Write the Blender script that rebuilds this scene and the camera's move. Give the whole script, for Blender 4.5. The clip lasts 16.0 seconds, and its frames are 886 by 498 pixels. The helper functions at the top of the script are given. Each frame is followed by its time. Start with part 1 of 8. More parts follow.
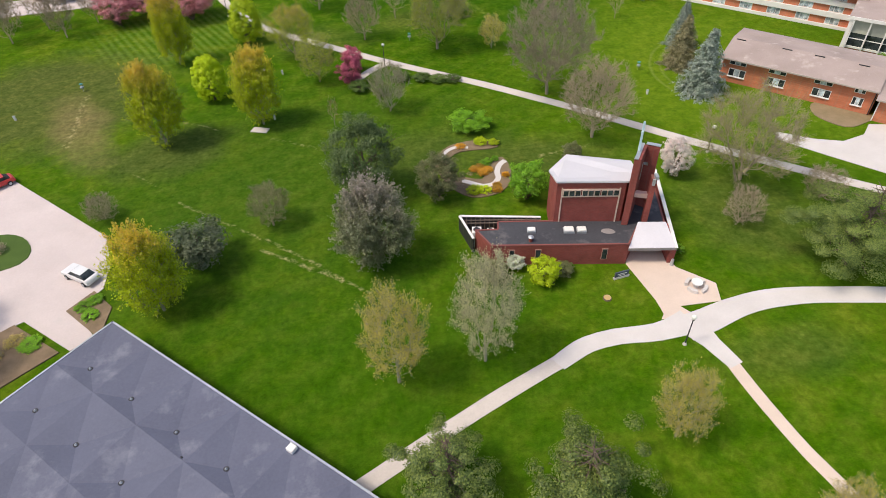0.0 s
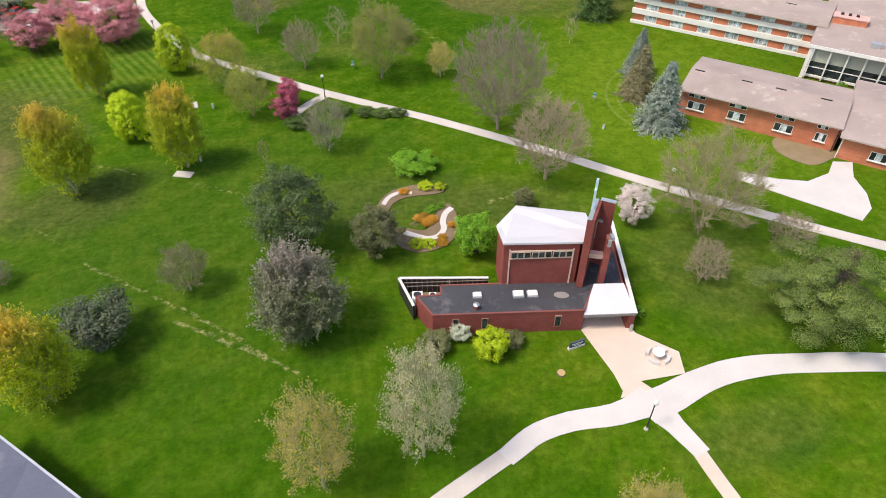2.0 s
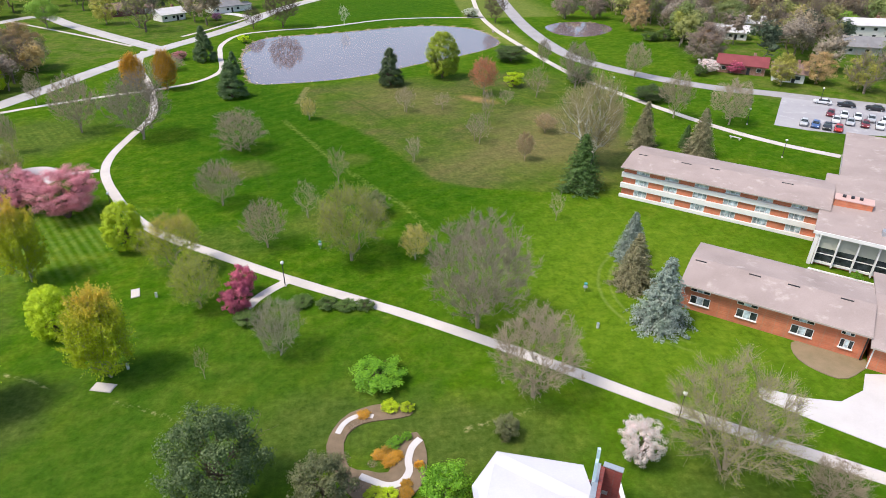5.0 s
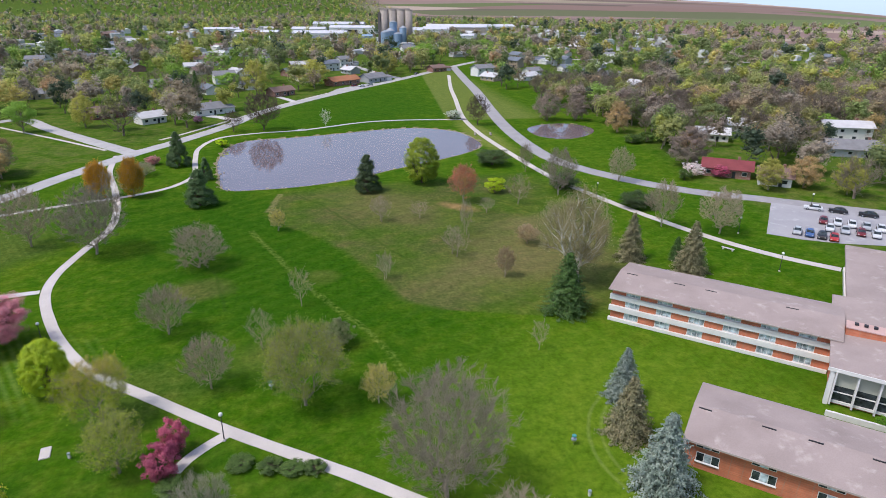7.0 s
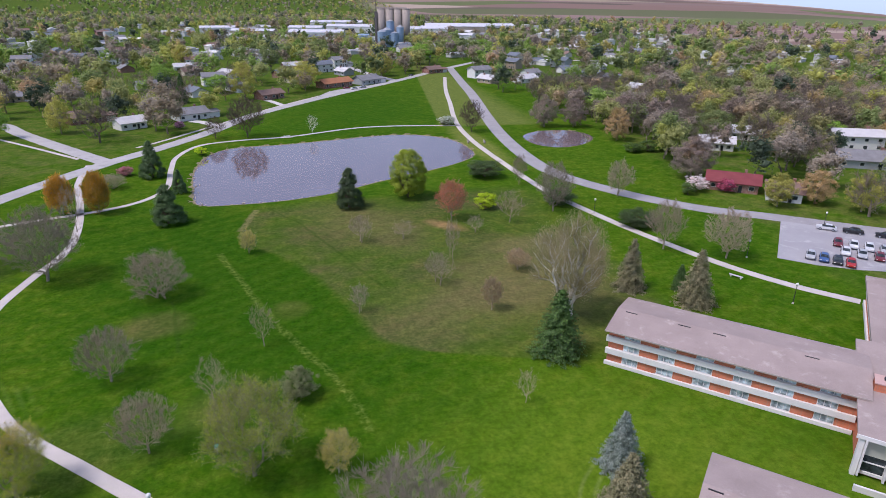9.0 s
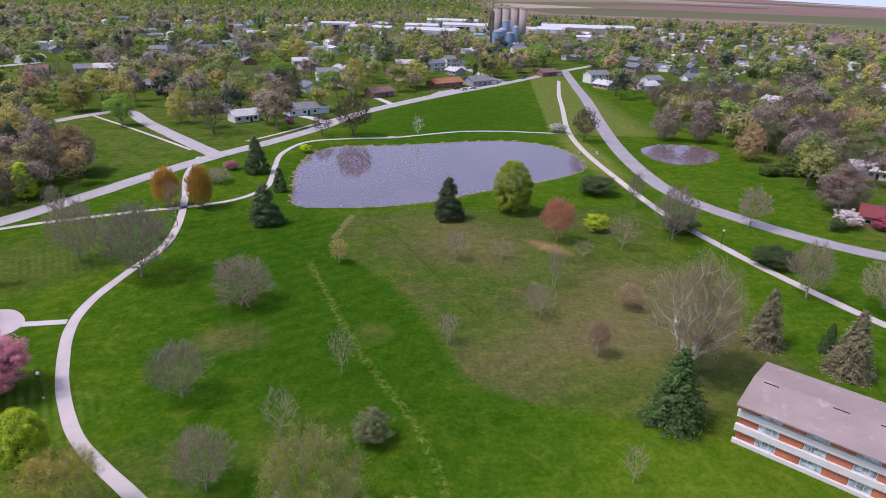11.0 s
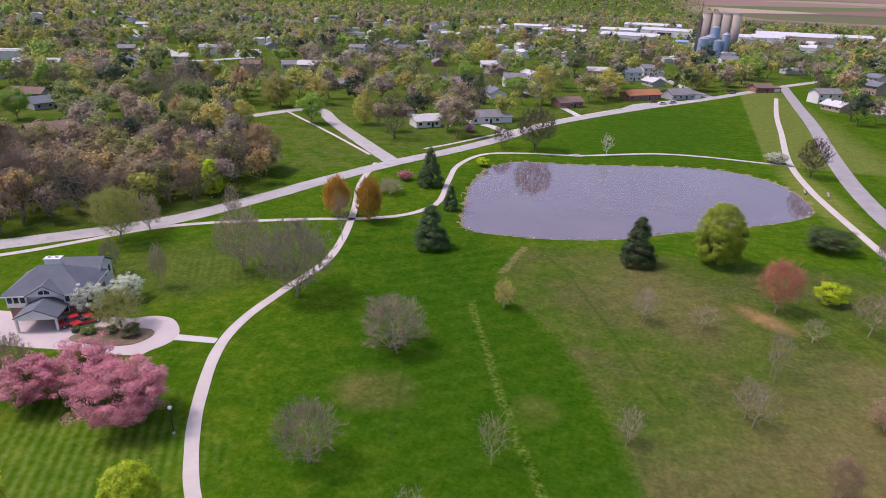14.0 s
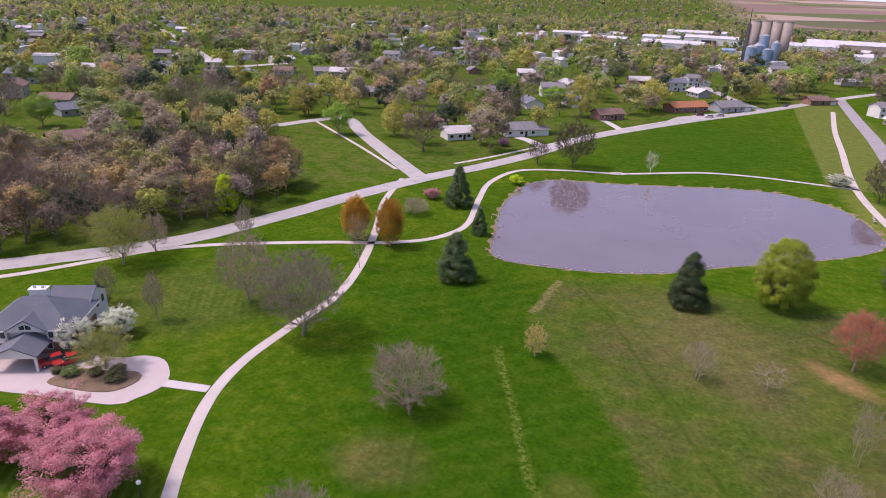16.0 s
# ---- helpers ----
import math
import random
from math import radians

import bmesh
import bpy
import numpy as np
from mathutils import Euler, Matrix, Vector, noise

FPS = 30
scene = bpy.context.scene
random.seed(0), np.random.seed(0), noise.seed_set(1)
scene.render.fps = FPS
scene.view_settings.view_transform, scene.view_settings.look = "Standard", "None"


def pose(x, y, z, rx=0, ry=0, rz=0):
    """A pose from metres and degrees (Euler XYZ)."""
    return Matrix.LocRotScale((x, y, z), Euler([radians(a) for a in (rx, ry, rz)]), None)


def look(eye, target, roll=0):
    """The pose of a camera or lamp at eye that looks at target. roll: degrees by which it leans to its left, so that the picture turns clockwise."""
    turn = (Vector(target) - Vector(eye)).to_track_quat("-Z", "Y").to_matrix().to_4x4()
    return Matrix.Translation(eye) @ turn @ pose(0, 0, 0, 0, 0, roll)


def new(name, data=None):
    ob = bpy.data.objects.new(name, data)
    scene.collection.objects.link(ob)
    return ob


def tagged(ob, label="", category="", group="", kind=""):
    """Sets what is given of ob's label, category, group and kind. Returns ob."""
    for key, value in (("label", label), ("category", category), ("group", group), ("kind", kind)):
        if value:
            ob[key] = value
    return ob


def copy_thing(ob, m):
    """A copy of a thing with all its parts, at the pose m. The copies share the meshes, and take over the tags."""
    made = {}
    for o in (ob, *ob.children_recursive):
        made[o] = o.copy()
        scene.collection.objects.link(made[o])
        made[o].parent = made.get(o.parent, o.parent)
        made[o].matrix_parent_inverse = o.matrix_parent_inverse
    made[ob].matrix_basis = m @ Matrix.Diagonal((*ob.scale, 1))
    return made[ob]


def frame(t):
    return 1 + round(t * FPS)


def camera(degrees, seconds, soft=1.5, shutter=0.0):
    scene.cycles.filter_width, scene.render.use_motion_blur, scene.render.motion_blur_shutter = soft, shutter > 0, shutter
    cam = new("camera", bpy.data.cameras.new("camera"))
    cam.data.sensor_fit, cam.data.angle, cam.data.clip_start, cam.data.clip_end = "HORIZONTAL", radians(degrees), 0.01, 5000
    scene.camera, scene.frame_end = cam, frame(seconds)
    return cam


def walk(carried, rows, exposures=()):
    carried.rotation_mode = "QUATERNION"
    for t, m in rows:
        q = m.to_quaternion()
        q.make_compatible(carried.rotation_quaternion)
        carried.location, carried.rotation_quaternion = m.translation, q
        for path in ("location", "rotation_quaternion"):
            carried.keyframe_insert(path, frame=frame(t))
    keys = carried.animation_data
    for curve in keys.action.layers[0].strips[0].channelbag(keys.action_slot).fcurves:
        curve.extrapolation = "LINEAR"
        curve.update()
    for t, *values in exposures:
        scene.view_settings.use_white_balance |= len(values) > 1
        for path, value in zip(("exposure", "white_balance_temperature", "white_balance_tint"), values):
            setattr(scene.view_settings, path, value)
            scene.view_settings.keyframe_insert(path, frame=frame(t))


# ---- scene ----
cam = camera(70.8, 16.0, soft=0.9)

PATH = [
    (0, look((-0.78, 2.33, 49.20), (0.63, 17.18, 35.88), -2.1)),
    (0.5, look((0.47, 4.69, 49.24), (2.42, 19.45, 35.88), -1.3)),
    (1, look((1.73, 6.94, 49.23), (3.94, 21.67, 35.88), -1.1)),
    (1.5, look((2.73, 9.27, 49.15), (5.10, 24.01, 35.84), -0.8)),
    (2, look((3.78, 11.62, 49.22), (6.20, 26.42, 35.98), -0.6)),
    (2.5, look((4.53, 14.01, 49.24), (7.10, 29.00, 36.24), -0.3)),
    (3, look((5.32, 16.48, 49.50), (8.02, 31.70, 36.80), -0.0)),
    (3.5, look((6.23, 19.08, 49.65), (9.01, 34.64, 37.39), 0.1)),
    (4, look((6.95, 21.79, 49.76), (9.89, 37.79, 38.12), 0.4)),
    (4.5, look((7.87, 24.41, 50.11), (10.93, 40.94, 39.27), 0.4)),
    (5, look((8.88, 27.28, 50.44), (12.02, 44.34, 40.49), 0.4)),
    (7.5, look((15.83, 42.09, 52.13), (19.62, 60.32, 44.82), 0.4)),
    (8, look((17.37, 45.21, 52.49), (21.29, 63.35, 45.05), 0.3)),
    (10.5, look((22.40, 59.57, 53.37), (24.07, 78.01, 45.82), 1.3)),
    (11, look((21.52, 63.12, 53.10), (22.04, 81.62, 45.53), 1.5)),
    (11.5, look((20.98, 66.15, 53.28), (20.35, 84.64, 45.68), 1.7)),
    (12, look((20.18, 69.36, 53.38), (18.42, 87.75, 45.73), 1.8)),
    (12.5, look((20.04, 72.44, 53.41), (17.16, 90.69, 45.74), 1.7)),
    (13, look((19.52, 75.38, 53.70), (15.78, 93.46, 46.01), 1.7)),
    (13.5, look((18.69, 78.99, 53.78), (14.42, 96.96, 46.10), 1.9)),
    (14, look((18.05, 82.38, 53.81), (13.33, 100.24, 46.13), 1.9)),
    (14.5, look((17.63, 85.81, 54.07), (12.57, 103.57, 46.40), 2.0)),
    (15, look((16.93, 89.23, 53.94), (11.57, 106.92, 46.30), 1.9)),
    (15.5, look((16.26, 92.73, 53.91), (10.67, 110.36, 46.30), 1.9)),
    (16, look((15.54, 96.31, 53.89), (9.79, 113.91, 46.33), 2.0)),
]
walk(cam, PATH, [(0, 0.47, 7150, 10), (2, 0.66, 7000, 10), (3.5, 0.78, 6700, 10), (5, 0.72, 6500, 10), (7.5, 0.28, 6000, 13), (8, 0.25, 5950, 14), (10.5, 0.15, 6000, 29), (11, 0.19, 6050, 28), (12.5, 0.19, 6200, 20), (14, 0.27, 6450, 28), (16, 0.34, 6600, 35)])

# ---- light ----
SUN_DIR = Vector((-0.55, -0.12, 0.95)).normalized()      # towards the sun
world = bpy.data.worlds.new("sky")
scene.world = world
world.use_nodes = True
_wn = world.node_tree
_sky = _wn.nodes.new("ShaderNodeTexSky")
_sky.sky_type = "NISHITA"
_sky.sun_disc = False
_sky.dust_density = 2.5
_sky.sun_elevation = math.asin(SUN_DIR.z)
_sky.sun_rotation = math.atan2(SUN_DIR.x, SUN_DIR.y)
_wn.nodes["Background"].inputs["Strength"].default_value = 0.15
_wn.links.new(_sky.outputs[0], _wn.nodes["Background"].inputs["Color"])
_sd = bpy.data.lights.new("sun", "SUN")
_sd.energy, _sd.angle, _sd.color = 1.9, radians(11.0), (1.0, 0.94, 0.85)
_sun = new("sun", _sd)
_sun.matrix_world = look((0, 0, 300), Vector((0, 0, 300)) - SUN_DIR)

# ---- materials ----
MATS = {}


def _nodes(name, rough=0.8, metal=0.0, spec=0.3):
    m = bpy.data.materials.new(name)
    m.use_nodes = True
    nt = m.node_tree
    b = nt.nodes["Principled BSDF"]
    b.inputs["Roughness"].default_value = rough
    b.inputs["Metallic"].default_value = metal
    b.inputs["Specular IOR Level"].default_value = spec
    return m, nt, b


def _noise(nt, co, scale, detail=4.0, rough=0.55):
    n = nt.nodes.new("ShaderNodeTexNoise")
    n.inputs["Scale"].default_value = scale
    n.inputs["Detail"].default_value = detail
    n.inputs["Roughness"].default_value = rough
    nt.links.new(co, n.inputs["Vector"])
    return n.outputs["Fac"]


def _ramp(nt, fac, stops):
    r = nt.nodes.new("ShaderNodeValToRGB")
    e = r.color_ramp.elements
    while len(e) < len(stops):
        e.new(0.5)
    for el, (p, c) in zip(e, stops):
        el.position = p
        el.color = (*c, 1) if len(c) == 3 else c
    nt.links.new(fac, r.inputs[0])
    return r.outputs[0]


def _mix(nt, fac, a, b, mode="MIX"):
    m = nt.nodes.new("ShaderNodeMix")
    m.data_type, m.blend_type = "RGBA", mode
    for sock, v in ((m.inputs[0], fac), (m.inputs[6], a), (m.inputs[7], b)):
        if isinstance(v, (int, float)):
            sock.default_value = v
        elif isinstance(v, tuple):
            sock.default_value = (*v, 1)
        else:
            nt.links.new(v, sock)
    return m.outputs[2]


def _math(nt, op, a, b=0.0, clamp=False):
    m = nt.nodes.new("ShaderNodeMath")
    m.operation, m.use_clamp = op, clamp
    for sock, v in zip(m.inputs, (a, b)):
        if isinstance(v, (int, float)):
            sock.default_value = v
        else:
            nt.links.new(v, sock)
    return m.outputs[0]


def _bump(nt, b, height, dist, strength=0.5):
    n = nt.nodes.new("ShaderNodeBump")
    n.inputs["Strength"].default_value, n.inputs["Distance"].default_value = strength, dist
    nt.links.new(height, n.inputs["Height"])
    nt.links.new(n.outputs[0], b.inputs["Normal"])


def surface(name, light, dark, rough=0.8, big=0.4, small=9.0, bump=0.01, metal=0.0, spec=0.3, wear=None, rnd=0.0):
    """Weathered surface: broad stains, fine grain, relief; wear: a third colour in patches; rnd: tone from piece to piece."""
    if name in MATS:
        return MATS[name]
    m, nt, b = _nodes(name, rough, metal, spec)
    co = nt.nodes.new("ShaderNodeNewGeometry").outputs["Position"]
    n1, n2 = _noise(nt, co, big, 5), _noise(nt, co, small, 3, 0.7)
    f = _math(nt, "ADD", _math(nt, "MULTIPLY", n1, 0.62), _math(nt, "MULTIPLY", n2, 0.38))
    col = _ramp(nt, f, [(0.3, dark), (0.7, light)])
    if wear:
        w = _ramp(nt, _noise(nt, co, big * 2.3, 6, 0.65), [(0.56, (0, 0, 0)), (0.7, (1, 1, 1))])
        col = _mix(nt, w, col, wear)
    if rnd:
        o = nt.nodes.new("ShaderNodeObjectInfo").outputs["Random"]
        g = _math(nt, "ADD", _math(nt, "MULTIPLY", o, 2 * rnd), 1 - rnd)
        col = _mix(nt, 1.0, col, g, "MULTIPLY")
    nt.links.new(col, b.inputs["Base Color"])
    if bump:
        _bump(nt, b, n2, bump)
    MATS[name] = m
    return m


def brick(name, c1, c2, mortar):
    if name in MATS:
        return MATS[name]
    m, nt, b = _nodes(name, 0.85, 0, 0.2)
    geo = nt.nodes.new("ShaderNodeNewGeometry")
    co = geo.outputs["Position"]
    sep = nt.nodes.new("ShaderNodeSeparateXYZ")
    nt.links.new(co, sep.inputs[0])
    comb = nt.nodes.new("ShaderNodeCombineXYZ")
    nt.links.new(_math(nt, "ADD", sep.outputs[0], sep.outputs[1]), comb.inputs[0])
    nt.links.new(sep.outputs[2], comb.inputs[1])
    br = nt.nodes.new("ShaderNodeTexBrick")
    nt.links.new(comb.outputs[0], br.inputs["Vector"])
    br.inputs["Color1"].default_value, br.inputs["Color2"].default_value = (*c1, 1), (*c2, 1)
    br.inputs["Mortar"].default_value = (*mortar, 1)
    br.inputs["Scale"].default_value = 1.0
    br.inputs["Brick Width"].default_value, br.inputs["Row Height"].default_value = 0.22, 0.075
    br.inputs["Mortar Size"].default_value = 0.006
    st = _ramp(nt, _noise(nt, co, 0.6, 6, 0.6), [(0.3, (0.78, 0.78, 0.78)), (0.7, (1.12, 1.12, 1.12))])
    nt.links.new(_mix(nt, 1.0, br.outputs["Color"], st, "MULTIPLY"), b.inputs["Base Color"])
    _bump(nt, b, br.outputs["Fac"], 0.004, -0.5)
    MATS[name] = m
    return m


def glass_dark(name="window_glass", tint=(0.016, 0.02, 0.022)):
    if name in MATS:
        return MATS[name]
    m, nt, b = _nodes(name, 0.12, 0, 0.4)
    b.inputs["Base Color"].default_value = (*tint, 1)
    co = nt.nodes.new("ShaderNodeNewGeometry").outputs["Position"]
    col = _ramp(nt, _noise(nt, co, 1.1, 2), [(0.35, tint), (0.7, tuple(4 * c for c in tint))])
    nt.links.new(col, b.inputs["Base Color"])
    MATS[name] = m
    return m


def leaf(name, c1, c2, top=None, dens=1.0):
    """Foliage: tone from leaf to leaf and from plant to plant; top: the colour of new growth towards the crown's top."""
    if name in MATS:
        return MATS[name]
    m = bpy.data.materials.new(name)
    m.use_nodes = True
    nt = m.node_tree
    nt.nodes.remove(nt.nodes["Principled BSDF"])
    out = nt.nodes["Material Output"]
    c1, c2 = (tuple(min(0.85, 1.55 * v) for v in c) for c in (c1, c2))
    top = tuple(min(0.85, 1.5 * v) for v in top) if top else None
    isl = nt.nodes.new("ShaderNodeNewGeometry")
    col = _ramp(nt, isl.outputs["Random Per Island"], [(0.0, c2), (1.0, c1)])
    tc = nt.nodes.new("ShaderNodeTexCoord")
    if top:
        sp = nt.nodes.new("ShaderNodeSeparateXYZ")
        nt.links.new(tc.outputs["Object"], sp.inputs[0])
        f = _math(nt, "ADD", sp.outputs[2], _math(nt, "MULTIPLY", isl.outputs["Random Per Island"], 2.5))
        f = _math(nt, "MULTIPLY", _math(nt, "SUBTRACT", f, 8.3), 0.32, True)
        col = _mix(nt, f, col, top)
    o = nt.nodes.new("ShaderNodeObjectInfo").outputs["Random"]
    col = _mix(nt, 1.0, col, _math(nt, "ADD", _math(nt, "MULTIPLY", o, 0.4), 0.8), "MULTIPLY")
    big = _ramp(nt, _noise(nt, tc.outputs["Object"], 0.5, 3), [(0.3, (0.75, 0.8, 0.75)), (0.7, (1.2, 1.15, 1.2))])
    col = _mix(nt, 1.0, col, big, "MULTIPLY")
    d = nt.nodes.new("ShaderNodeBsdfDiffuse")
    tr = nt.nodes.new("ShaderNodeBsdfTranslucent")
    gl = nt.nodes.new("ShaderNodeBsdfGlossy")
    gl.inputs["Roughness"].default_value = 0.55
    for s in (d, tr):
        nt.links.new(col, s.inputs["Color"])
    m1, m2 = nt.nodes.new("ShaderNodeMixShader"), nt.nodes.new("ShaderNodeMixShader")
    m1.inputs[0].default_value, m2.inputs[0].default_value = 0.4, 0.03
    nt.links.new(d.outputs[0], m1.inputs[1]), nt.links.new(tr.outputs[0], m1.inputs[2])
    nt.links.new(m1.outputs[0], m2.inputs[1]), nt.links.new(gl.outputs[0], m2.inputs[2])
    nt.links.new(m2.outputs[0], out.inputs["Surface"])
    MATS[name] = m
    return m


CONCRETE = surface("path_concrete", (0.62, 0.56, 0.52), (0.47, 0.42, 0.39), 0.9, 0.25, 6, 0.004, wear=(0.5, 0.46, 0.42))
CONCRETE_W = surface("new_concrete", (0.62, 0.58, 0.565), (0.52, 0.485, 0.47), 0.9, 0.3, 7, 0.004)
PLAZA = surface("plaza_concrete", (0.68, 0.55, 0.47), (0.56, 0.45, 0.38), 0.9, 0.3, 7, 0.004)
ROADM = surface("road_concrete", (0.5, 0.47, 0.46), (0.36, 0.34, 0.33), 0.9, 0.12, 4, 0.006, wear=(0.3, 0.29, 0.28))
ASPHALT = surface("worn_asphalt", (0.38, 0.355, 0.36), (0.28, 0.265, 0.27), 0.92, 0.15, 6, 0.008, wear=(0.43, 0.41, 0.41))
LOTM = surface("lot_paving", (0.42, 0.4, 0.41), (0.3, 0.285, 0.3), 0.9, 0.12, 4, 0.006, wear=(0.5, 0.48, 0.48))
MULCH = surface("mulch", (0.26, 0.18, 0.12), (0.13, 0.1, 0.06), 0.95, 0.8, 12, 0.04)
BARESOIL = surface("bare_soil", (0.3, 0.22, 0.14), (0.19, 0.15, 0.08), 0.95, 0.6, 10, 0.03)
RED_BRICK = brick("chapel_brick", (0.30, 0.075, 0.062), (0.25, 0.06, 0.052), (0.24, 0.10, 0.085))
ORANGE_BRICK = brick("dormitory_brick", (0.62, 0.21, 0.115), (0.53, 0.165, 0.085), (0.46, 0.23, 0.15))
TAN_BRICK = brick("house_brick", (0.32, 0.16, 0.12), (0.26, 0.12, 0.09), (0.4, 0.34, 0.3))
WHITE = surface("white_paint", (0.8, 0.78, 0.76), (0.68, 0.66, 0.64), 0.6, 0.5, 8, 0.003)
WHITE_ROOF = surface("white_membrane", (0.66, 0.64, 0.68), (0.56, 0.545, 0.585), 0.55, 0.25, 5, 0.004)
DARK_ROOF = surface("dark_membrane", (0.075, 0.075, 0.085), (0.035, 0.036, 0.045), 0.75, 0.22, 7, 0.006, wear=(0.12, 0.115, 0.12))
SLATE_ROOF = surface("blue_grey_membrane", (0.125, 0.133, 0.19), (0.085, 0.092, 0.135), 0.7, 0.16, 4, 0.01, wear=(0.165, 0.17, 0.22))
SHINGLE = surface("brown_shingle", (0.42, 0.335, 0.31), (0.29, 0.23, 0.21), 0.9, 0.2, 7, 0.012, wear=(0.47, 0.39, 0.36))
GREY_SHINGLE = surface("grey_shingle", (0.17, 0.185, 0.215), (0.11, 0.12, 0.145), 0.85, 0.25, 8, 0.01)
METAL = surface("galvanised_metal", (0.55, 0.57, 0.6), (0.4, 0.42, 0.45), 0.45, 0.5, 5, 0.002, metal=0.6)
DARKMETAL = surface("dark_metal", (0.05, 0.05, 0.055), (0.03, 0.03, 0.035), 0.5, 1, 10, 0.001, metal=0.3)
WOOD = surface("grey_wood", (0.26, 0.21, 0.17), (0.15, 0.12, 0.1), 0.85, 1.0, 14, 0.004)
GLASS = glass_dark()
# pale panes: a bluish-white reflection painted into the glass colour
GLASS_B = glass_dark("sky_reflection_glass", (0.19, 0.22, 0.235))
BARK = surface("brown_bark", (0.17, 0.125, 0.095), (0.085, 0.062, 0.047), 0.95, 1.2, 14, 0.03)
GREYBARK = surface("grey_bark", (0.36, 0.3, 0.23), (0.24, 0.2, 0.15), 0.95, 1.2, 14, 0.03)
TWIG = surface("grey_twigs", (0.43, 0.345, 0.25), (0.29, 0.235, 0.165), 0.95, 1.0, 6, 0.0, rnd=0.2)
PALEBARK = surface("pale_bark", (0.44, 0.4, 0.3), (0.3, 0.27, 0.2), 0.95, 1.2, 14, 0.03)
WHITEBARK = surface("white_bark", (0.82, 0.78, 0.7), (0.62, 0.57, 0.5), 0.9, 1.0, 9, 0.02)


# ---- building helpers ----
def link(name, bm_or_mesh, material, parent=None, label=""):
    if isinstance(bm_or_mesh, bmesh.types.BMesh):
        me = bpy.data.meshes.new(name)
        bmesh.ops.recalc_face_normals(bm_or_mesh, faces=bm_or_mesh.faces)
        bm_or_mesh.to_mesh(me)
        bm_or_mesh.free()
    else:
        me = bm_or_mesh
    if material is not None and not me.materials:
        me.materials.append(material)
    ob = new(name, me)
    if parent is not None:
        ob.parent = parent
    if label:
        ob["label"] = label
    return ob


def part(name, bm, material, parent, label=""):
    return link(name, bm, material, parent, label)


def thing(name, x, y, rz=0.0, label="", category="", group="", kind="", z=0.0):
    e = new(name)
    e.empty_display_size = 0.3
    e.matrix_world = pose(x, y, z, 0, 0, rz)
    return tagged(e, label, category, group, kind)


def box(bm, x0, y0, z0, x1, y1, z1, bevel=0.0):
    vs = [bm.verts.new(p) for p in ((x0, y0, z0), (x1, y0, z0), (x1, y1, z0), (x0, y1, z0), (x0, y0, z1), (x1, y0, z1), (x1, y1, z1), (x0, y1, z1))]
    fs = [bm.faces.new([vs[i] for i in f]) for f in ((3, 2, 1, 0), (4, 5, 6, 7), (0, 1, 5, 4), (1, 2, 6, 5), (2, 3, 7, 6), (3, 0, 4, 7))]
    if bevel:
        bmesh.ops.bevel(bm, geom=list({e for f in fs for e in f.edges}), offset=bevel, segments=2, affect="EDGES", profile=0.5)
    return bm


def boxes(*bs, bevel=0.0):
    bm = bmesh.new()
    for b in bs:
        box(bm, *b, bevel=bevel)
    return bm


def prism(bm, pts, z0, z1):
    """A block over a plan outline; z1 is one height, or one for each corner."""
    n = len(pts)
    top = z1 if isinstance(z1, (list, tuple)) else [z1] * n
    bot = z0 if isinstance(z0, (list, tuple)) else [z0] * n
    a = [bm.verts.new((p[0], p[1], z)) for p, z in zip(pts, bot)]
    b = [bm.verts.new((p[0], p[1], z)) for p, z in zip(pts, top)]
    bm.faces.new(a[::-1])
    bm.faces.new(b)
    for i in range(n):
        j = (i + 1) % n
        bm.faces.new((a[i], a[j], b[j], b[i]))
    return bm


def cyl(bm, x, y, z0, z1, r0, r1=None, n=10):
    r1 = r0 if r1 is None else r1
    a = [bm.verts.new((x + r0 * math.cos(2 * math.pi * i / n), y + r0 * math.sin(2 * math.pi * i / n), z0)) for i in range(n)]
    b = [bm.verts.new((x + r1 * math.cos(2 * math.pi * i / n), y + r1 * math.sin(2 * math.pi * i / n), z1)) for i in range(n)]
    bm.faces.new(a[::-1]), bm.faces.new(b)
    for i in range(n):
        j = (i + 1) % n
        bm.faces.new((a[i], a[j], b[j], b[i]))
    return bm


def ball(bm, x, y, z, r, rz=None, sub=2):
    m = Matrix.Translation((x, y, z)) @ Matrix.Diagonal((r, r, rz or r, 1))
    bmesh.ops.create_icosphere(bm, subdivisions=sub, radius=1.0, matrix=m)
    return bm


def smooth_line(pts, step=1.2, closed=False):
    """Catmull-Rom through the plan points, resampled evenly."""
    P = [np.array(p, float) for p in pts]
    n = len(P)
    out = []
    for i in range(n if closed else n - 1):
        if closed:
            p0, p1, p2, p3 = P[i - 1], P[i], P[(i + 1) % n], P[(i + 2) % n]
        else:
            p0, p1, p2, p3 = P[max(i - 1, 0)], P[i], P[i + 1], P[min(i + 2, n - 1)]
        k = max(2, int(np.linalg.norm(p2 - p1) / step))
        for t in np.linspace(0, 1, k, endpoint=False):
            out.append(0.5 * (2 * p1 + (p2 - p0) * t + (2 * p0 - 5 * p1 + 4 * p2 - p3) * t * t + (3 * p1 - p0 - 3 * p2 + p3) * t ** 3))
    if not closed:
        out.append(P[-1])
    return np.array(out)


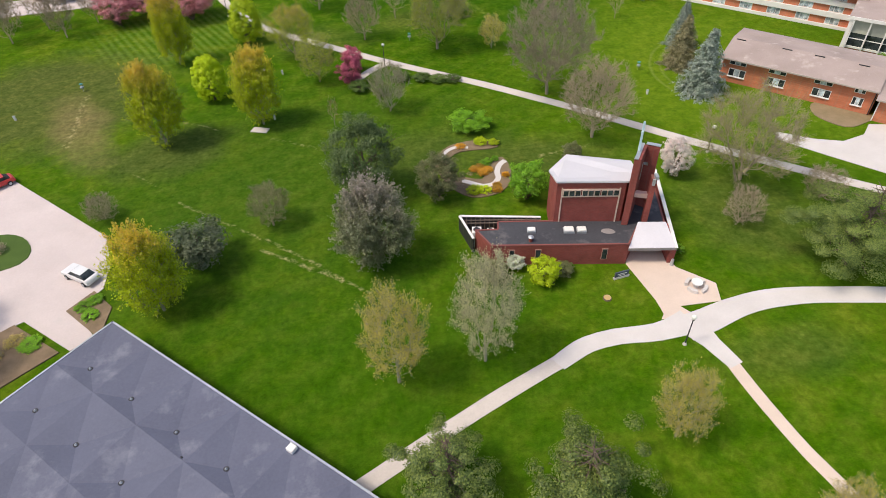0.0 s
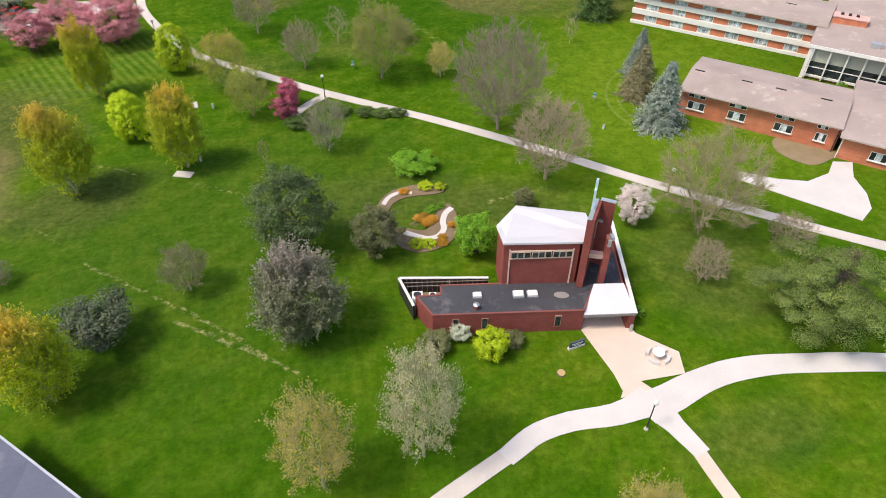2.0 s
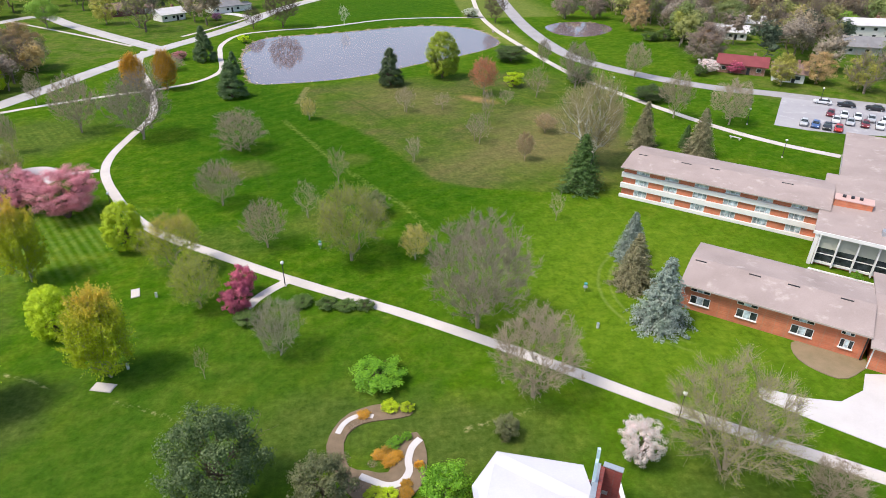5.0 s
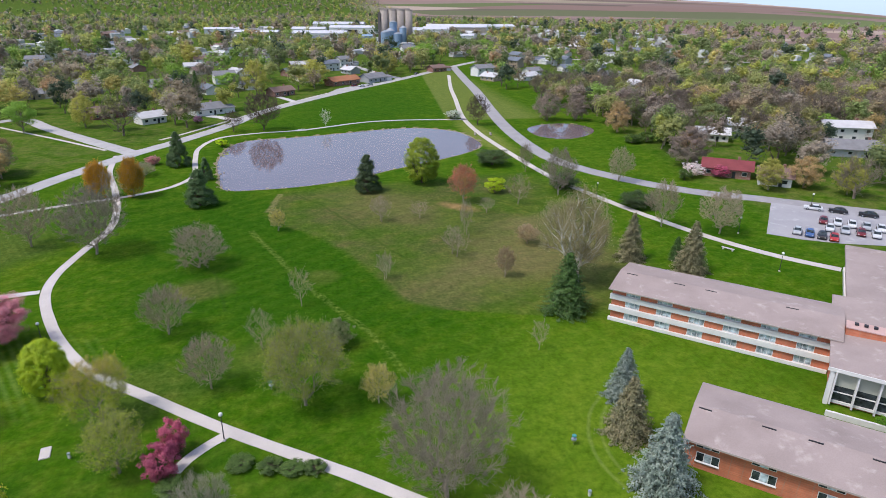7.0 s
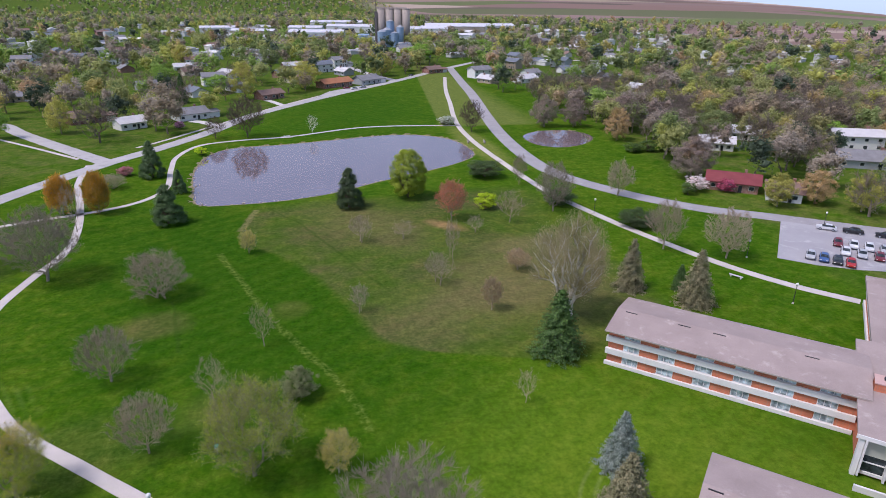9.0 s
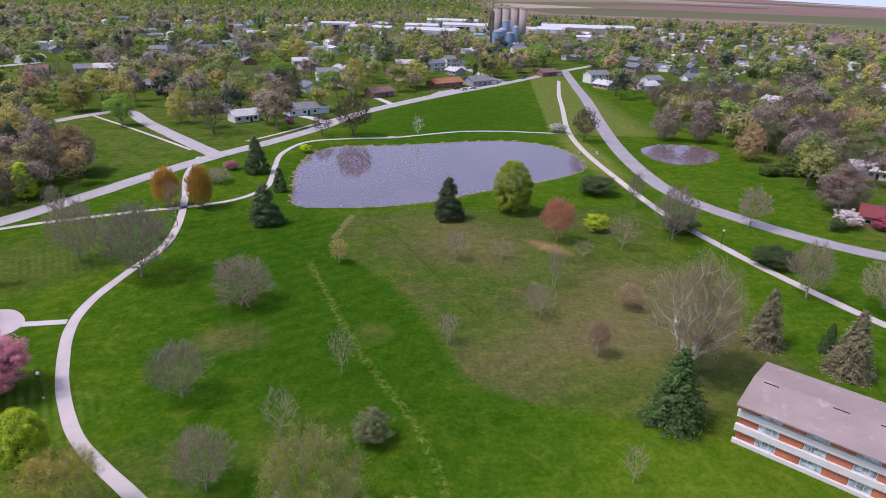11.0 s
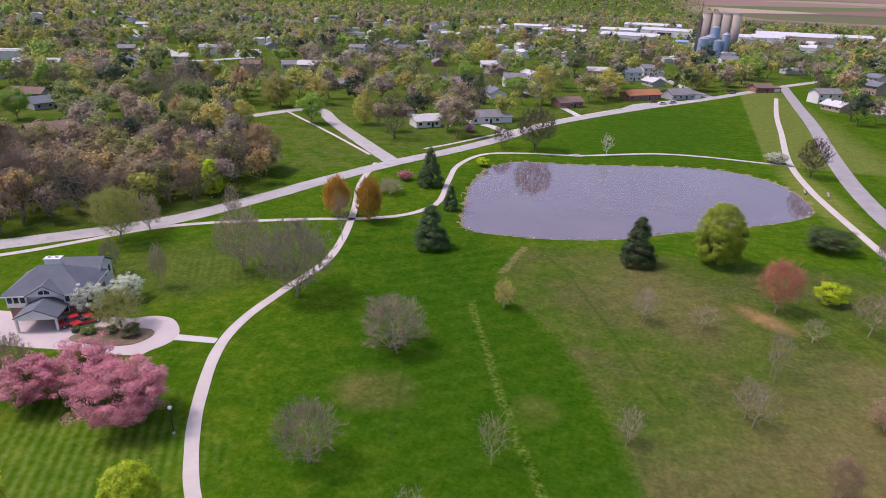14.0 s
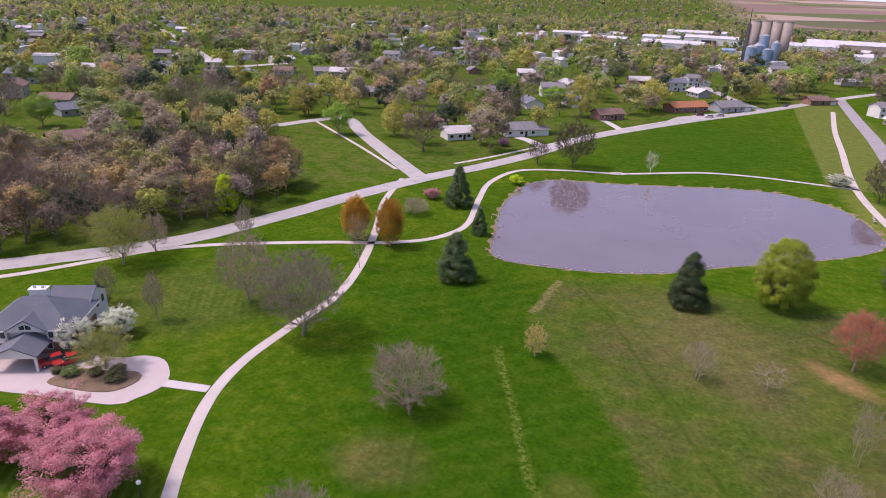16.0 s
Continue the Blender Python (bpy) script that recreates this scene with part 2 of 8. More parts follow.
def strip(name, pts, width, z, material, label, category, depth=0.12, crown=0.0, kind="structure", step=1.2):
    """A paved way along the plan points: top surface with a slight crown and real edges; width one number or one for each point."""
    L = smooth_line(pts, step)
    if isinstance(width, (list, tuple)):
        W = np.interp(np.linspace(0, 1, len(L)), np.linspace(0, 1, len(width)), width)
    else:
        W = np.full(len(L), float(width))
    d = np.gradient(L, axis=0)
    d /= np.linalg.norm(d, axis=1)[:, None] + 1e-9
    nrm = np.stack([-d[:, 1], d[:, 0]], 1)
    jit = 1 + 0.02 * np.sin(np.arange(len(L)) * 0.9)
    l, r = L + nrm * (W * jit / 2)[:, None], L - nrm * (W * jit / 2)[:, None]
    n = len(L)
    v = [(*p, z - depth) for p in l] + [(*p, z) for p in l] + [(*p, z + crown) for p in L] + [(*p, z) for p in r] + [(*p, z - depth) for p in r]
    f = [(k * n + i, k * n + i + 1, (k + 1) * n + i + 1, (k + 1) * n + i) for k in range(4) for i in range(n - 1)]
    me = bpy.data.meshes.new(name)
    me.from_pydata([tuple(map(float, p)) for p in v], [], [tuple(reversed(q)) for q in f])
    me.update()
    ob = link(name, me, material)
    return tagged(ob, label, category, "", kind)


def slab(name, pts, z0, z1, material, label, category, kind="structure", smooth=False):
    if smooth:
        pts = [tuple(p) for p in smooth_line(pts, 1.0, True)]
    bm = prism(bmesh.new(), pts, z0, z1)
    return tagged(link(name, bm, material), label, category, "", kind)

# ---- ground, water, ways ----
POND = [(-13.8, 223.4), (-17.6, 239), (-20.6, 259.5), (-19.6, 280.5), (-12.5, 292.5), (5.5, 296), (24.5, 301.5), (44.5, 307.5), (59.5, 306.5),
        (71.8, 296), (75.6, 279), (74.6, 267.5), (66, 257.5), (52, 247.6), (36, 237.8), (24.5, 229.6), (11, 224), (-3, 222)]
POND_SMALL = [(101.9, 292), (104, 300), (112, 306.5), (123.2, 308.1), (130.5, 301), (131.2, 290.9), (123.5, 280.2), (111.4, 275), (103.5, 281)]


def inside_depth(X, Y, poly):
    """Signed distance to an outline (positive inside), for arrays."""
    P = smooth_line(poly, 3.0, True)
    d = np.full(X.shape, 1e9)
    ins = np.zeros(X.shape, bool)
    for (x0, y0), (x1, y1) in zip(P, np.roll(P, -1, 0)):
        ex, ey = x1 - x0, y1 - y0
        t = np.clip(((X - x0) * ex + (Y - y0) * ey) / (ex * ex + ey * ey), 0, 1)
        d = np.minimum(d, np.hypot(X - x0 - t * ex, Y - y0 - t * ey))
        cross = ((y0 > Y) != (y1 > Y)) & (X < ex * (Y - y0) / (ey if abs(ey) > 1e-9 else 1e-9) + x0)
        ins ^= cross
    return np.where(ins, d, -d)


TRAILS = [(-3.3, 185.2, 2.7, 169.4, 0.9, 3, 0.4), (2.7, 169.4, 8.2, 155.5, 0.9, 3, 0.4), (8.2, 155.5, 16, 139.1, 0.9, 3, 0.42), (16, 139.1, 21, 130, 0.9, 3, 0.42), (21, 130, 24.5, 118, 0.9, 3, 0.45),
          (-28, 70.6, -15, 60.6, 0.32, 1, 0.47), (-15, 60.6, -4.3, 50.9, 0.32, 1, 0.47), (-17.2, 60.3, -7.3, 53.4, 0.34, 1, 0.44), (-37, 80, -28, 70.8, 0.25, 1, 0.53), (-33.7, 93.5, -26, 89.2, 0.35, 1, 0.48),
          (-18.1, 85.8, -9, 80.6, 0.4, 1, 0.5), (-8.7, 162.3, -4.2, 143.2, 0.45, 2, 0.3), (5.3, 215.9, 15.1, 200, 0.5, 2, 0.3), (15.1, 200, 19.4, 188.7, 0.5, 2, 0.3), (19.4, 188.7, 31.7, 159.5, 0.5, 2, 0.3),
          (37, 210.7, 48.7, 209, 0.7, 2, 0.35), (48.7, 209, 63.8, 196.2, 0.7, 2, 0.3), (63.8, 196.2, 68, 186, 0.7, 2, 0.35), (2.4, 215, -0.3, 198.6, 1.1, 4, 0.3), (-50.3, 105, -48.5, 88, 0.8, 1, 0.48),
          (59, 112.5, 53, 109, 0.3, 3, 0.3), (20, 74.5, 29, 76.5, 0.5, 1, 0.5)]


def grass_material():
    m, nt, b = _nodes("grass", 1.0, 0, 0.02)
    co = nt.nodes.new("ShaderNodeNewGeometry").outputs["Position"]
    sep = nt.nodes.new("ShaderNodeSeparateXYZ")
    nt.links.new(co, sep.inputs[0])
    X, Y = sep.outputs[0], sep.outputs[1]
    big, mid = _noise(nt, co, 0.022, 4), _noise(nt, co, 0.16, 5, 0.65)
    fine, blade = _noise(nt, co, 1.3, 5, 0.75), _noise(nt, co, 9.0, 3, 0.8)
    f = _math(nt, "ADD", _math(nt, "MULTIPLY", big, 0.4), _math(nt, "MULTIPLY", mid, 0.6))
    col = _ramp(nt, f, [(0.3, (0.024, 0.088, 0.0015)), (0.5, (0.05, 0.12, 0.003)), (0.7, (0.105, 0.15, 0.01))])
    # clumps of paler and yellower turf
    clump = _noise(nt, co, 0.42, 6, 0.62)
    col = _mix(nt, _ramp(nt, clump, [(0.46, (0, 0, 0)), (0.68, (0.42, 0.42, 0.42))]), col, (0.105, 0.135, 0.016))
    col = _mix(nt, _ramp(nt, _noise(nt, co, 0.09, 5, 0.6), [(0.5, (0, 0, 0)), (0.72, (0.55, 0.55, 0.55))]), col, (0.022, 0.082, 0.002))
    dull = _ramp(nt, fine, [(0.3, (0.058, 0.08, 0.018)), (0.7, (0.096, 0.106, 0.032))])
    warp = _math(nt, "MULTIPLY", _math(nt, "SUBTRACT", mid, 0.5), 1.7)
    lines = []
    warp2 = _math(nt, "MULTIPLY", _math(nt, "SUBTRACT", fine, 0.5), 0.9)

    def patch(cx, cy, rx, ry, rot, soft):
        c, s = math.cos(radians(rot)), math.sin(radians(rot))
        dx, dy = _math(nt, "SUBTRACT", X, cx), _math(nt, "SUBTRACT", Y, cy)
        u = _math(nt, "ADD", _math(nt, "MULTIPLY", dx, c / rx), _math(nt, "MULTIPLY", dy, s / rx))
        v = _math(nt, "ADD", _math(nt, "MULTIPLY", dx, -s / ry), _math(nt, "MULTIPLY", dy, c / ry))
        d = _math(nt, "SQRT", _math(nt, "ADD", _math(nt, "MULTIPLY", u, u), _math(nt, "MULTIPLY", v, v)))
        d = _math(nt, "ADD", _math(nt, "ADD", d, _math(nt, "MULTIPLY", warp, 0.6)), _math(nt, "MULTIPLY", warp2, 0.5))
        return _math(nt, "MULTIPLY", _math(nt, "SUBTRACT", 1.0 + soft, d), 1.0 / (2 * soft), True)

    # worn olive field before the pond, with a ragged western edge; then smaller tired patches
    edge_ = _ramp(nt, _math(nt, "MULTIPLY", _math(nt, "SUBTRACT", Y, 130.0), 0.01), [((y - 130.0) / 100.0, ((x + 10.0) / 80.0,) * 3) for y, x in (
        (130, 56), (133, 46), (137, 34), (141.7, 27.8), (150, 25), (158, 22.2), (164, 19.6), (168.6, 17.2), (176.7, 13), (183, 8), (188, 3), (194, -0.4), (206, 0.5), (219, 3.0))])
    past = _math(nt, "SUBTRACT", X, _math(nt, "SUBTRACT", _math(nt, "MULTIPLY", edge_, 80.0), 10.0))
    past = _math(nt, "ADD", past, _math(nt, "ADD", _math(nt, "MULTIPLY", warp, 1.6), _math(nt, "MULTIPLY", warp2, 1.6)))
    worn = _math(nt, "ADD", _math(nt, "MULTIPLY", past, 0.4), 0.5, True)
    worn = _math(nt, "MULTIPLY", worn, _math(nt, "MULTIPLY", _math(nt, "SUBTRACT", _math(nt, "ADD", 219.0, _math(nt, "MULTIPLY", X, 0.12)), Y), 0.12, True))
    worn = _math(nt, "MULTIPLY", worn, _math(nt, "MULTIPLY", _math(nt, "SUBTRACT", 84.0, _math(nt, "ADD", X, _math(nt, "MULTIPLY", warp, 5.0))), 0.1, True))
    worn = _math(nt, "MULTIPLY", worn, _math(nt, "MULTIPLY", _math(nt, "SUBTRACT", Y, 128.0), 0.12, True))
    dry = _mix(nt, _ramp(nt, mid, [(0.45, (0, 0, 0)), (0.68, (0.75, 0.75, 0.75))]), dull, (0.12, 0.1, 0.04))
    green_in = _ramp(nt, _noise(nt, co, 0.06, 4, 0.6), [(0.42, (0.38, 0.38, 0.38)), (0.6, (0.88, 0.88, 0.88))])
    col = _mix(nt, _math(nt, "MULTIPLY", worn, green_in), col, dry)
    for cx, cy, rx, ry, rot, soft, k, tone in (
            (30, 200, 10, 20, 30, 0.5, 0.4, (0.17, 0.14, 0.06)), (62, 160, 14, 18, 10, 0.5, 0.5, (0.17, 0.14, 0.06)), (5, 128, 6, 4, 40, 0.5, 0.5, (0.19, 0.18, 0.05)), (46, 154, 17, 9, 35, 0.6, 0.45, (0.17, 0.14, 0.06)), (64, 180, 7, 4, 30, 0.6, 0.35, (0.2, 0.17, 0.07)),
            (-10, 153, 6.0, 4.4, 10, 0.3, 0.85, (0.2, 0.155, 0.06)), (49.4, 195, 5, 2.2, -42, 0.5, 0.75, (0.3, 0.19, 0.085)), (12.4, 157, 2.2, 1.6, 0, 0.5, 0.5, (0.26, 0.23, 0.07)), (-56, 104, 17, 17, 0, 0.3, 0.8, dull), (-33, 84, 9, 6, 20, 0.35, 0.75, dull),
            (-48, 93, 4, 12, 25, 0.4, 0.5, (0.22, 0.17, 0.08)), (20, 74, 12, 6, -10, 0.4, 0.55, dull), (43, 58, 8, 10, 20, 0.4, 0.5, dull),
            (3, 78, 8, 5, 30, 0.4, 0.5, dull), (-62, 180, 18, 14, 30, 0.35, 0.5, dull), (-92, 210, 9, 30, -35, 0.3, 0.5, dull), (80, 285, 6, 34, 3, 0.3, 0.6, (0.2, 0.22, 0.05)),
            (-12, 120, 9, 7, 0, 0.4, 0.4, dull), (13, 155, 3, 3, 0, 0.4, 0.5, (0.25, 0.2, 0.06)), (36, 37, 7, 3, 10, 0.5, 0.35, dull)):
        col = _mix(nt, _math(nt, "MULTIPLY", patch(cx, cy, rx, ry, rot, soft), k), col, tone)
    col = _mix(nt, _math(nt, "MULTIPLY", patch(35, 365, 36, 75, -18, 0.4), 0.6), col, (0.022, 0.085, 0.002))
    # rougher verge east of the meadow's mown edge
    verge = _math(nt, "SUBTRACT", _math(nt, "SUBTRACT", X, _math(nt, "MULTIPLY", _math(nt, "SUBTRACT", Y, 329.0), 0.0987)), 72.6)
    verge = _math(nt, "MULTIPLY", _math(nt, "ADD", _math(nt, "MULTIPLY", verge, 0.8), _math(nt, "MULTIPLY", warp, 0.5), True), _math(nt, "MULTIPLY", _math(nt, "SUBTRACT", Y, 319.0), 0.3, True))
    verge = _math(nt, "MULTIPLY", verge, _math(nt, "MULTIPLY", _math(nt, "SUBTRACT", 124.0, X), 0.08, True))
    col = _mix(nt, _math(nt, "MULTIPLY", verge, 0.6), col, (0.17, 0.195, 0.05))
    # drier mottled turf in the town
    for a, b2, c in ((-0.856, 0.517, 195.0), (0.98, -0.1, 112.0)):
        dd = _math(nt, "ADD", _math(nt, "MULTIPLY", X, a), _math(nt, "MULTIPLY", Y, b2))
        k = _math(nt, "MULTIPLY", _math(nt, "SUBTRACT", _math(nt, "ADD", dd, _math(nt, "MULTIPLY", big, 20.0)), c), 0.08, True)
        col = _mix(nt, _math(nt, "MULTIPLY", k, _ramp(nt, mid, [(0.35, (0.0, 0.0, 0.0)), (0.7, (0.7, 0.7, 0.7))])), col, (0.12, 0.125, 0.04))
    # brighter turf by the dormitories: a sunlit patch painted into the grass colour
    col = _mix(nt, _math(nt, "MULTIPLY", patch(52, 97, 26, 28, 40, 0.4), 0.6), col, (0.12, 0.2, 0.012))
    # deeper green near the hall and west lawn, with cloud shade painted in
    col = _mix(nt, _math(nt, "MULTIPLY", patch(-8, 36, 24, 20, 0, 0.45), 0.5), col, (0.028, 0.085, 0.004))
    col = _mix(nt, _math(nt, "MULTIPLY", patch(-16, 76, 30, 22, 20, 0.5), 0.45), col, (0.04, 0.08, 0.012))
    # trodden and seamed lines in the turf
    def trail(x0, y0, x1, y1, w, k, tone, dash=0.5):
        L = math.hypot(x1 - x0, y1 - y0)
        c, s = (x1 - x0) / L, (y1 - y0) / L
        dx, dy = _math(nt, "SUBTRACT", X, x0), _math(nt, "SUBTRACT", Y, y0)
        u = _math(nt, "ADD", _math(nt, "MULTIPLY", dx, c), _math(nt, "MULTIPLY", dy, s))
        v = _math(nt, "ADD", _math(nt, "MULTIPLY", dx, -s), _math(nt, "MULTIPLY", dy, c))
        v = _math(nt, "ADD", v, _math(nt, "MULTIPLY", warp, 1.3))
        a = _math(nt, "SUBTRACT", 1.6, _math(nt, "MULTIPLY", _math(nt, "ABSOLUTE", v), 1.6 / w), True)
        b2 = _math(nt, "MULTIPLY", _math(nt, "GREATER_THAN", u, 0.0), _math(nt, "LESS_THAN", u, L))
        d = _math(nt, "MULTIPLY", _math(nt, "SUBTRACT", fine, dash), 5.0, True)
        return _math(nt, "MULTIPLY", _math(nt, "MULTIPLY", a, b2), _math(nt, "MULTIPLY", d, k))
    pale, dark = (0.34, 0.31, 0.15), (0.03, 0.07, 0.008)
    for row in TRAILS:
        col_ = {1: pale, 2: dark, 3: (0.2, 0.24, 0.05), 4: (0.22, 0.19, 0.08)}[row[5]]
        lines.append((row, col_))
    # rich wet swathe beside the worn field
    wet = _math(nt, "MULTIPLY", patch(2, 168, 27, 58, 24, 0.4), _math(nt, "SUBTRACT", 1.0, worn))
    col = _mix(nt, _math(nt, "MULTIPLY", wet, 0.7), col, (0.018, 0.072, 0.002))
    # mown rows by the guest house
    wv = _math(nt, "SINE", _math(nt, "MULTIPLY", _math(nt, "ADD", _math(nt, "MULTIPLY", X, 0.86), _math(nt, "MULTIPLY", Y, 0.5)), 4.6))
    wv = _math(nt, "MULTIPLY", _math(nt, "ADD", wv, 1.0), 0.5)
    rows_ = _math(nt, "MULTIPLY", _math(nt, "ADD", patch(-40, 128, 15, 13, 0, 0.35), _math(nt, "MULTIPLY", patch(-56, 184, 14, 10, 30, 0.4), 0.3), True), 0.36)
    col = _mix(nt, _math(nt, "MULTIPLY", wv, rows_), col, (0.17, 0.25, 0.05))
    wide = _math(nt, "SINE", _math(nt, "MULTIPLY", _math(nt, "ADD", _math(nt, "MULTIPLY", X, 0.62), _math(nt, "MULTIPLY", Y, -0.78)), 1.75))
    wide = _math(nt, "MULTIPLY", _math(nt, "ADD", wide, 1.0), 0.022)
    col = _mix(nt, wide, col, (0.16, 0.26, 0.04))
    for row, col_ in lines:
        col = _mix(nt, trail(*row[:5], {1: 0.7, 2: 0.5, 3: 0.4, 4: 0.6}[row[5]], col_, row[6]), col, col_)
    # curved wheel tracks round the spruces
    dx, dy = _math(nt, "SUBTRACT", X, 60.0), _math(nt, "SUBTRACT", Y, 95.2)
    rr = _math(nt, "ADD", _math(nt, "SQRT", _math(nt, "ADD", _math(nt, "MULTIPLY", dx, dx), _math(nt, "MULTIPLY", dy, dy))), _math(nt, "MULTIPLY", warp, 0.5))
    west = _math(nt, "MULTIPLY", _math(nt, "SUBTRACT", _math(nt, "SUBTRACT", _math(nt, "MULTIPLY", dy, 0.15), dx), 5.0), 0.3, True)
    for R in (15.0, 13.3):
        k = _math(nt, "SUBTRACT", 1.0, _math(nt, "MULTIPLY", _math(nt, "ABSOLUTE", _math(nt, "SUBTRACT", rr, R)), 2.6), True)
        col = _mix(nt, _math(nt, "MULTIPLY", _math(nt, "MULTIPLY", k, west), 0.45), col, (0.2, 0.26, 0.06))
    tuft = _noise(nt, co, 0.42, 3, 0.7)
    col = _mix(nt, 1.0, col, _ramp(nt, tuft, [(0.3, (0.78, 0.84, 0.8)), (0.7, (1.22, 1.14, 1.2))]), "MULTIPLY")
    # grain of tufts
    col = _mix(nt, 1.0, col, _ramp(nt, fine, [(0.25, (0.6, 0.64, 0.6)), (0.75, (1.4, 1.32, 1.4))]), "MULTIPLY")
    col = _mix(nt, 1.0, col, _ramp(nt, blade, [(0.25, (0.72, 0.74, 0.72)), (0.75, (1.3, 1.26, 1.3))]), "MULTIPLY")
    # farmland beyond the town
    rad = _math(nt, "SQRT", _math(nt, "ADD", _math(nt, "MULTIPLY", X, X), _math(nt, "MULTIPLY", Y, Y)))
    vo = nt.nodes.new("ShaderNodeTexVoronoi")
    vo.inputs["Scale"].default_value = 1.0
    mp = nt.nodes.new("ShaderNodeMapping")
    mp.inputs["Scale"].default_value = (0.0011, 0.0034, 0)
    mp.inputs["Rotation"].default_value = (0, 0, radians(-14))
    nt.links.new(co, mp.inputs[0])
    nt.links.new(mp.outputs[0], vo.inputs["Vector"])
    sr = nt.nodes.new("ShaderNodeSeparateColor")
    nt.links.new(vo.outputs["Color"], sr.inputs[0])
    field = _ramp(nt, sr.outputs[0], [(0.0, (0.22, 0.145, 0.12)), (0.35, (0.27, 0.19, 0.165)), (0.55, (0.14, 0.11, 0.09)), (0.75, (0.13, 0.17, 0.06)), (0.92, (0.4, 0.31, 0.25))])
    east = _math(nt, "MULTIPLY", _math(nt, "SUBTRACT", _math(nt, "ADD", X, _math(nt, "MULTIPLY", big, 60.0)), 630.0), 0.03, True)
    side = _math(nt, "MULTIPLY", _math(nt, "SUBTRACT", X, 150.0), 0.006, True)
    far = _math(nt, "MAXIMUM", _math(nt, "MULTIPLY", _math(nt, "MULTIPLY", _math(nt, "SUBTRACT", rad, 1700.0), 0.004, True), side), east)
    col = _mix(nt, far, col, field)
    nt.links.new(col, b.inputs["Base Color"])
    _bump(nt, b, fine, 0.12, 0.5)
    return m


def far_rise(x, y):
    """The farmland beyond the town rises gently to the skyline."""
    r = np.hypot(x, y)
    top = np.interp(x / (r + 1e-6), [-0.4, 0.29, 0.6, 0.73, 0.8], [118, 93, 36, -40, -45])
    return top * np.clip((r - 1700.0) / 2800.0, 0, 1.06)


def ground():
    near_x, near_y = np.arange(-60, 150.1, 2.0), np.arange(204, 326.1, 2.0)
    xs = np.r_[-4700, -3600, -2600, -1900, -1300, -650, -320, -150, near_x, 220, 400, 800, 1600, 1900, 2400, 3000, 3800, 4700]
    ys = np.r_[-3000, -900, -250, -60, 40, 120, 170, near_y, 380, 520, 800, 1300, 1900, 2400, 3000, 3600, 4200, 4800]
    X, Y = np.meshgrid(xs, ys)
    Z = np.zeros_like(X)
    for poly, deep in ((POND, 1.6), (POND_SMALL, 1.2)):
        s = np.clip((inside_depth(X, Y, poly) + 2.2) / 6.0, 0, 1)
        Z -= deep * s * s * (3 - 2 * s)
    Z += far_rise(X, Y)
    nx, ny = len(xs), len(ys)
    v = np.stack([X.ravel(), Y.ravel(), Z.ravel()], 1)
    f = [(j * nx + i, j * nx + i + 1, (j + 1) * nx + i + 1, (j + 1) * nx + i) for j in range(ny - 1) for i in range(nx - 1)]
    me = bpy.data.meshes.new("ground")
    me.from_pydata(v.tolist(), [], f)
    me.update()
    ob = link("ground", me, grass_material())
    for p in me.polygons:
        p.use_smooth = True
    return tagged(ob, "spring lawn with worn olive patches and mown rows", "lawn", "", "structure")


ground()


def water_material():
    m, nt, b = _nodes("pond_water", 0.03, 0, 1.0)
    b.inputs["IOR"].default_value = 2.1
    b.inputs["Specular Tint"].default_value = (1.0, 0.9, 0.9, 1)
    b.inputs["Base Color"].default_value = (0.105, 0.095, 0.1, 1)
    co = nt.nodes.new("ShaderNodeNewGeometry").outputs["Position"]
    col = _ramp(nt, _noise(nt, co, 0.05, 3), [(0.3, (0.165, 0.125, 0.13)), (0.7, (0.195, 0.15, 0.157))])
    nt.links.new(col, b.inputs["Base Color"])
    _bump(nt, b, _noise(nt, co, 2.2, 3), 0.012, 0.08)
    return m


WATER = water_material()
def shore(name, poly, w0, w1, z0, z1, material, label):
    """A sloping rim of bank round a pond."""
    L = smooth_line(poly, 1.5, True)
    d = np.roll(L, -1, 0) - np.roll(L, 1, 0)
    d /= np.linalg.norm(d, axis=1)[:, None]
    n = np.stack([d[:, 1], -d[:, 0]], 1)
    area = np.sum(L[:, 0] * np.roll(L[:, 1], -1) - L[:, 1] * np.roll(L[:, 0], -1))
    n *= 1 if area > 0 else -1
    k = len(L)
    jit = (1 + 0.5 * np.sin(np.arange(k) * 1.7) * np.sin(np.arange(k) * 0.37))[:, None]
    V = np.concatenate([np.c_[L - n * w0, np.full(k, z0)], np.c_[L + n * w1 * jit, np.full(k, z1)]])
    me = bpy.data.meshes.new(name)
    me.from_pydata(V.tolist(), [], [(i, (i + 1) % k, k + (i + 1) % k, k + i) for i in range(k)])
    me.update()
    return tagged(link(name, me, material), label, "pond bank", "", "structure")


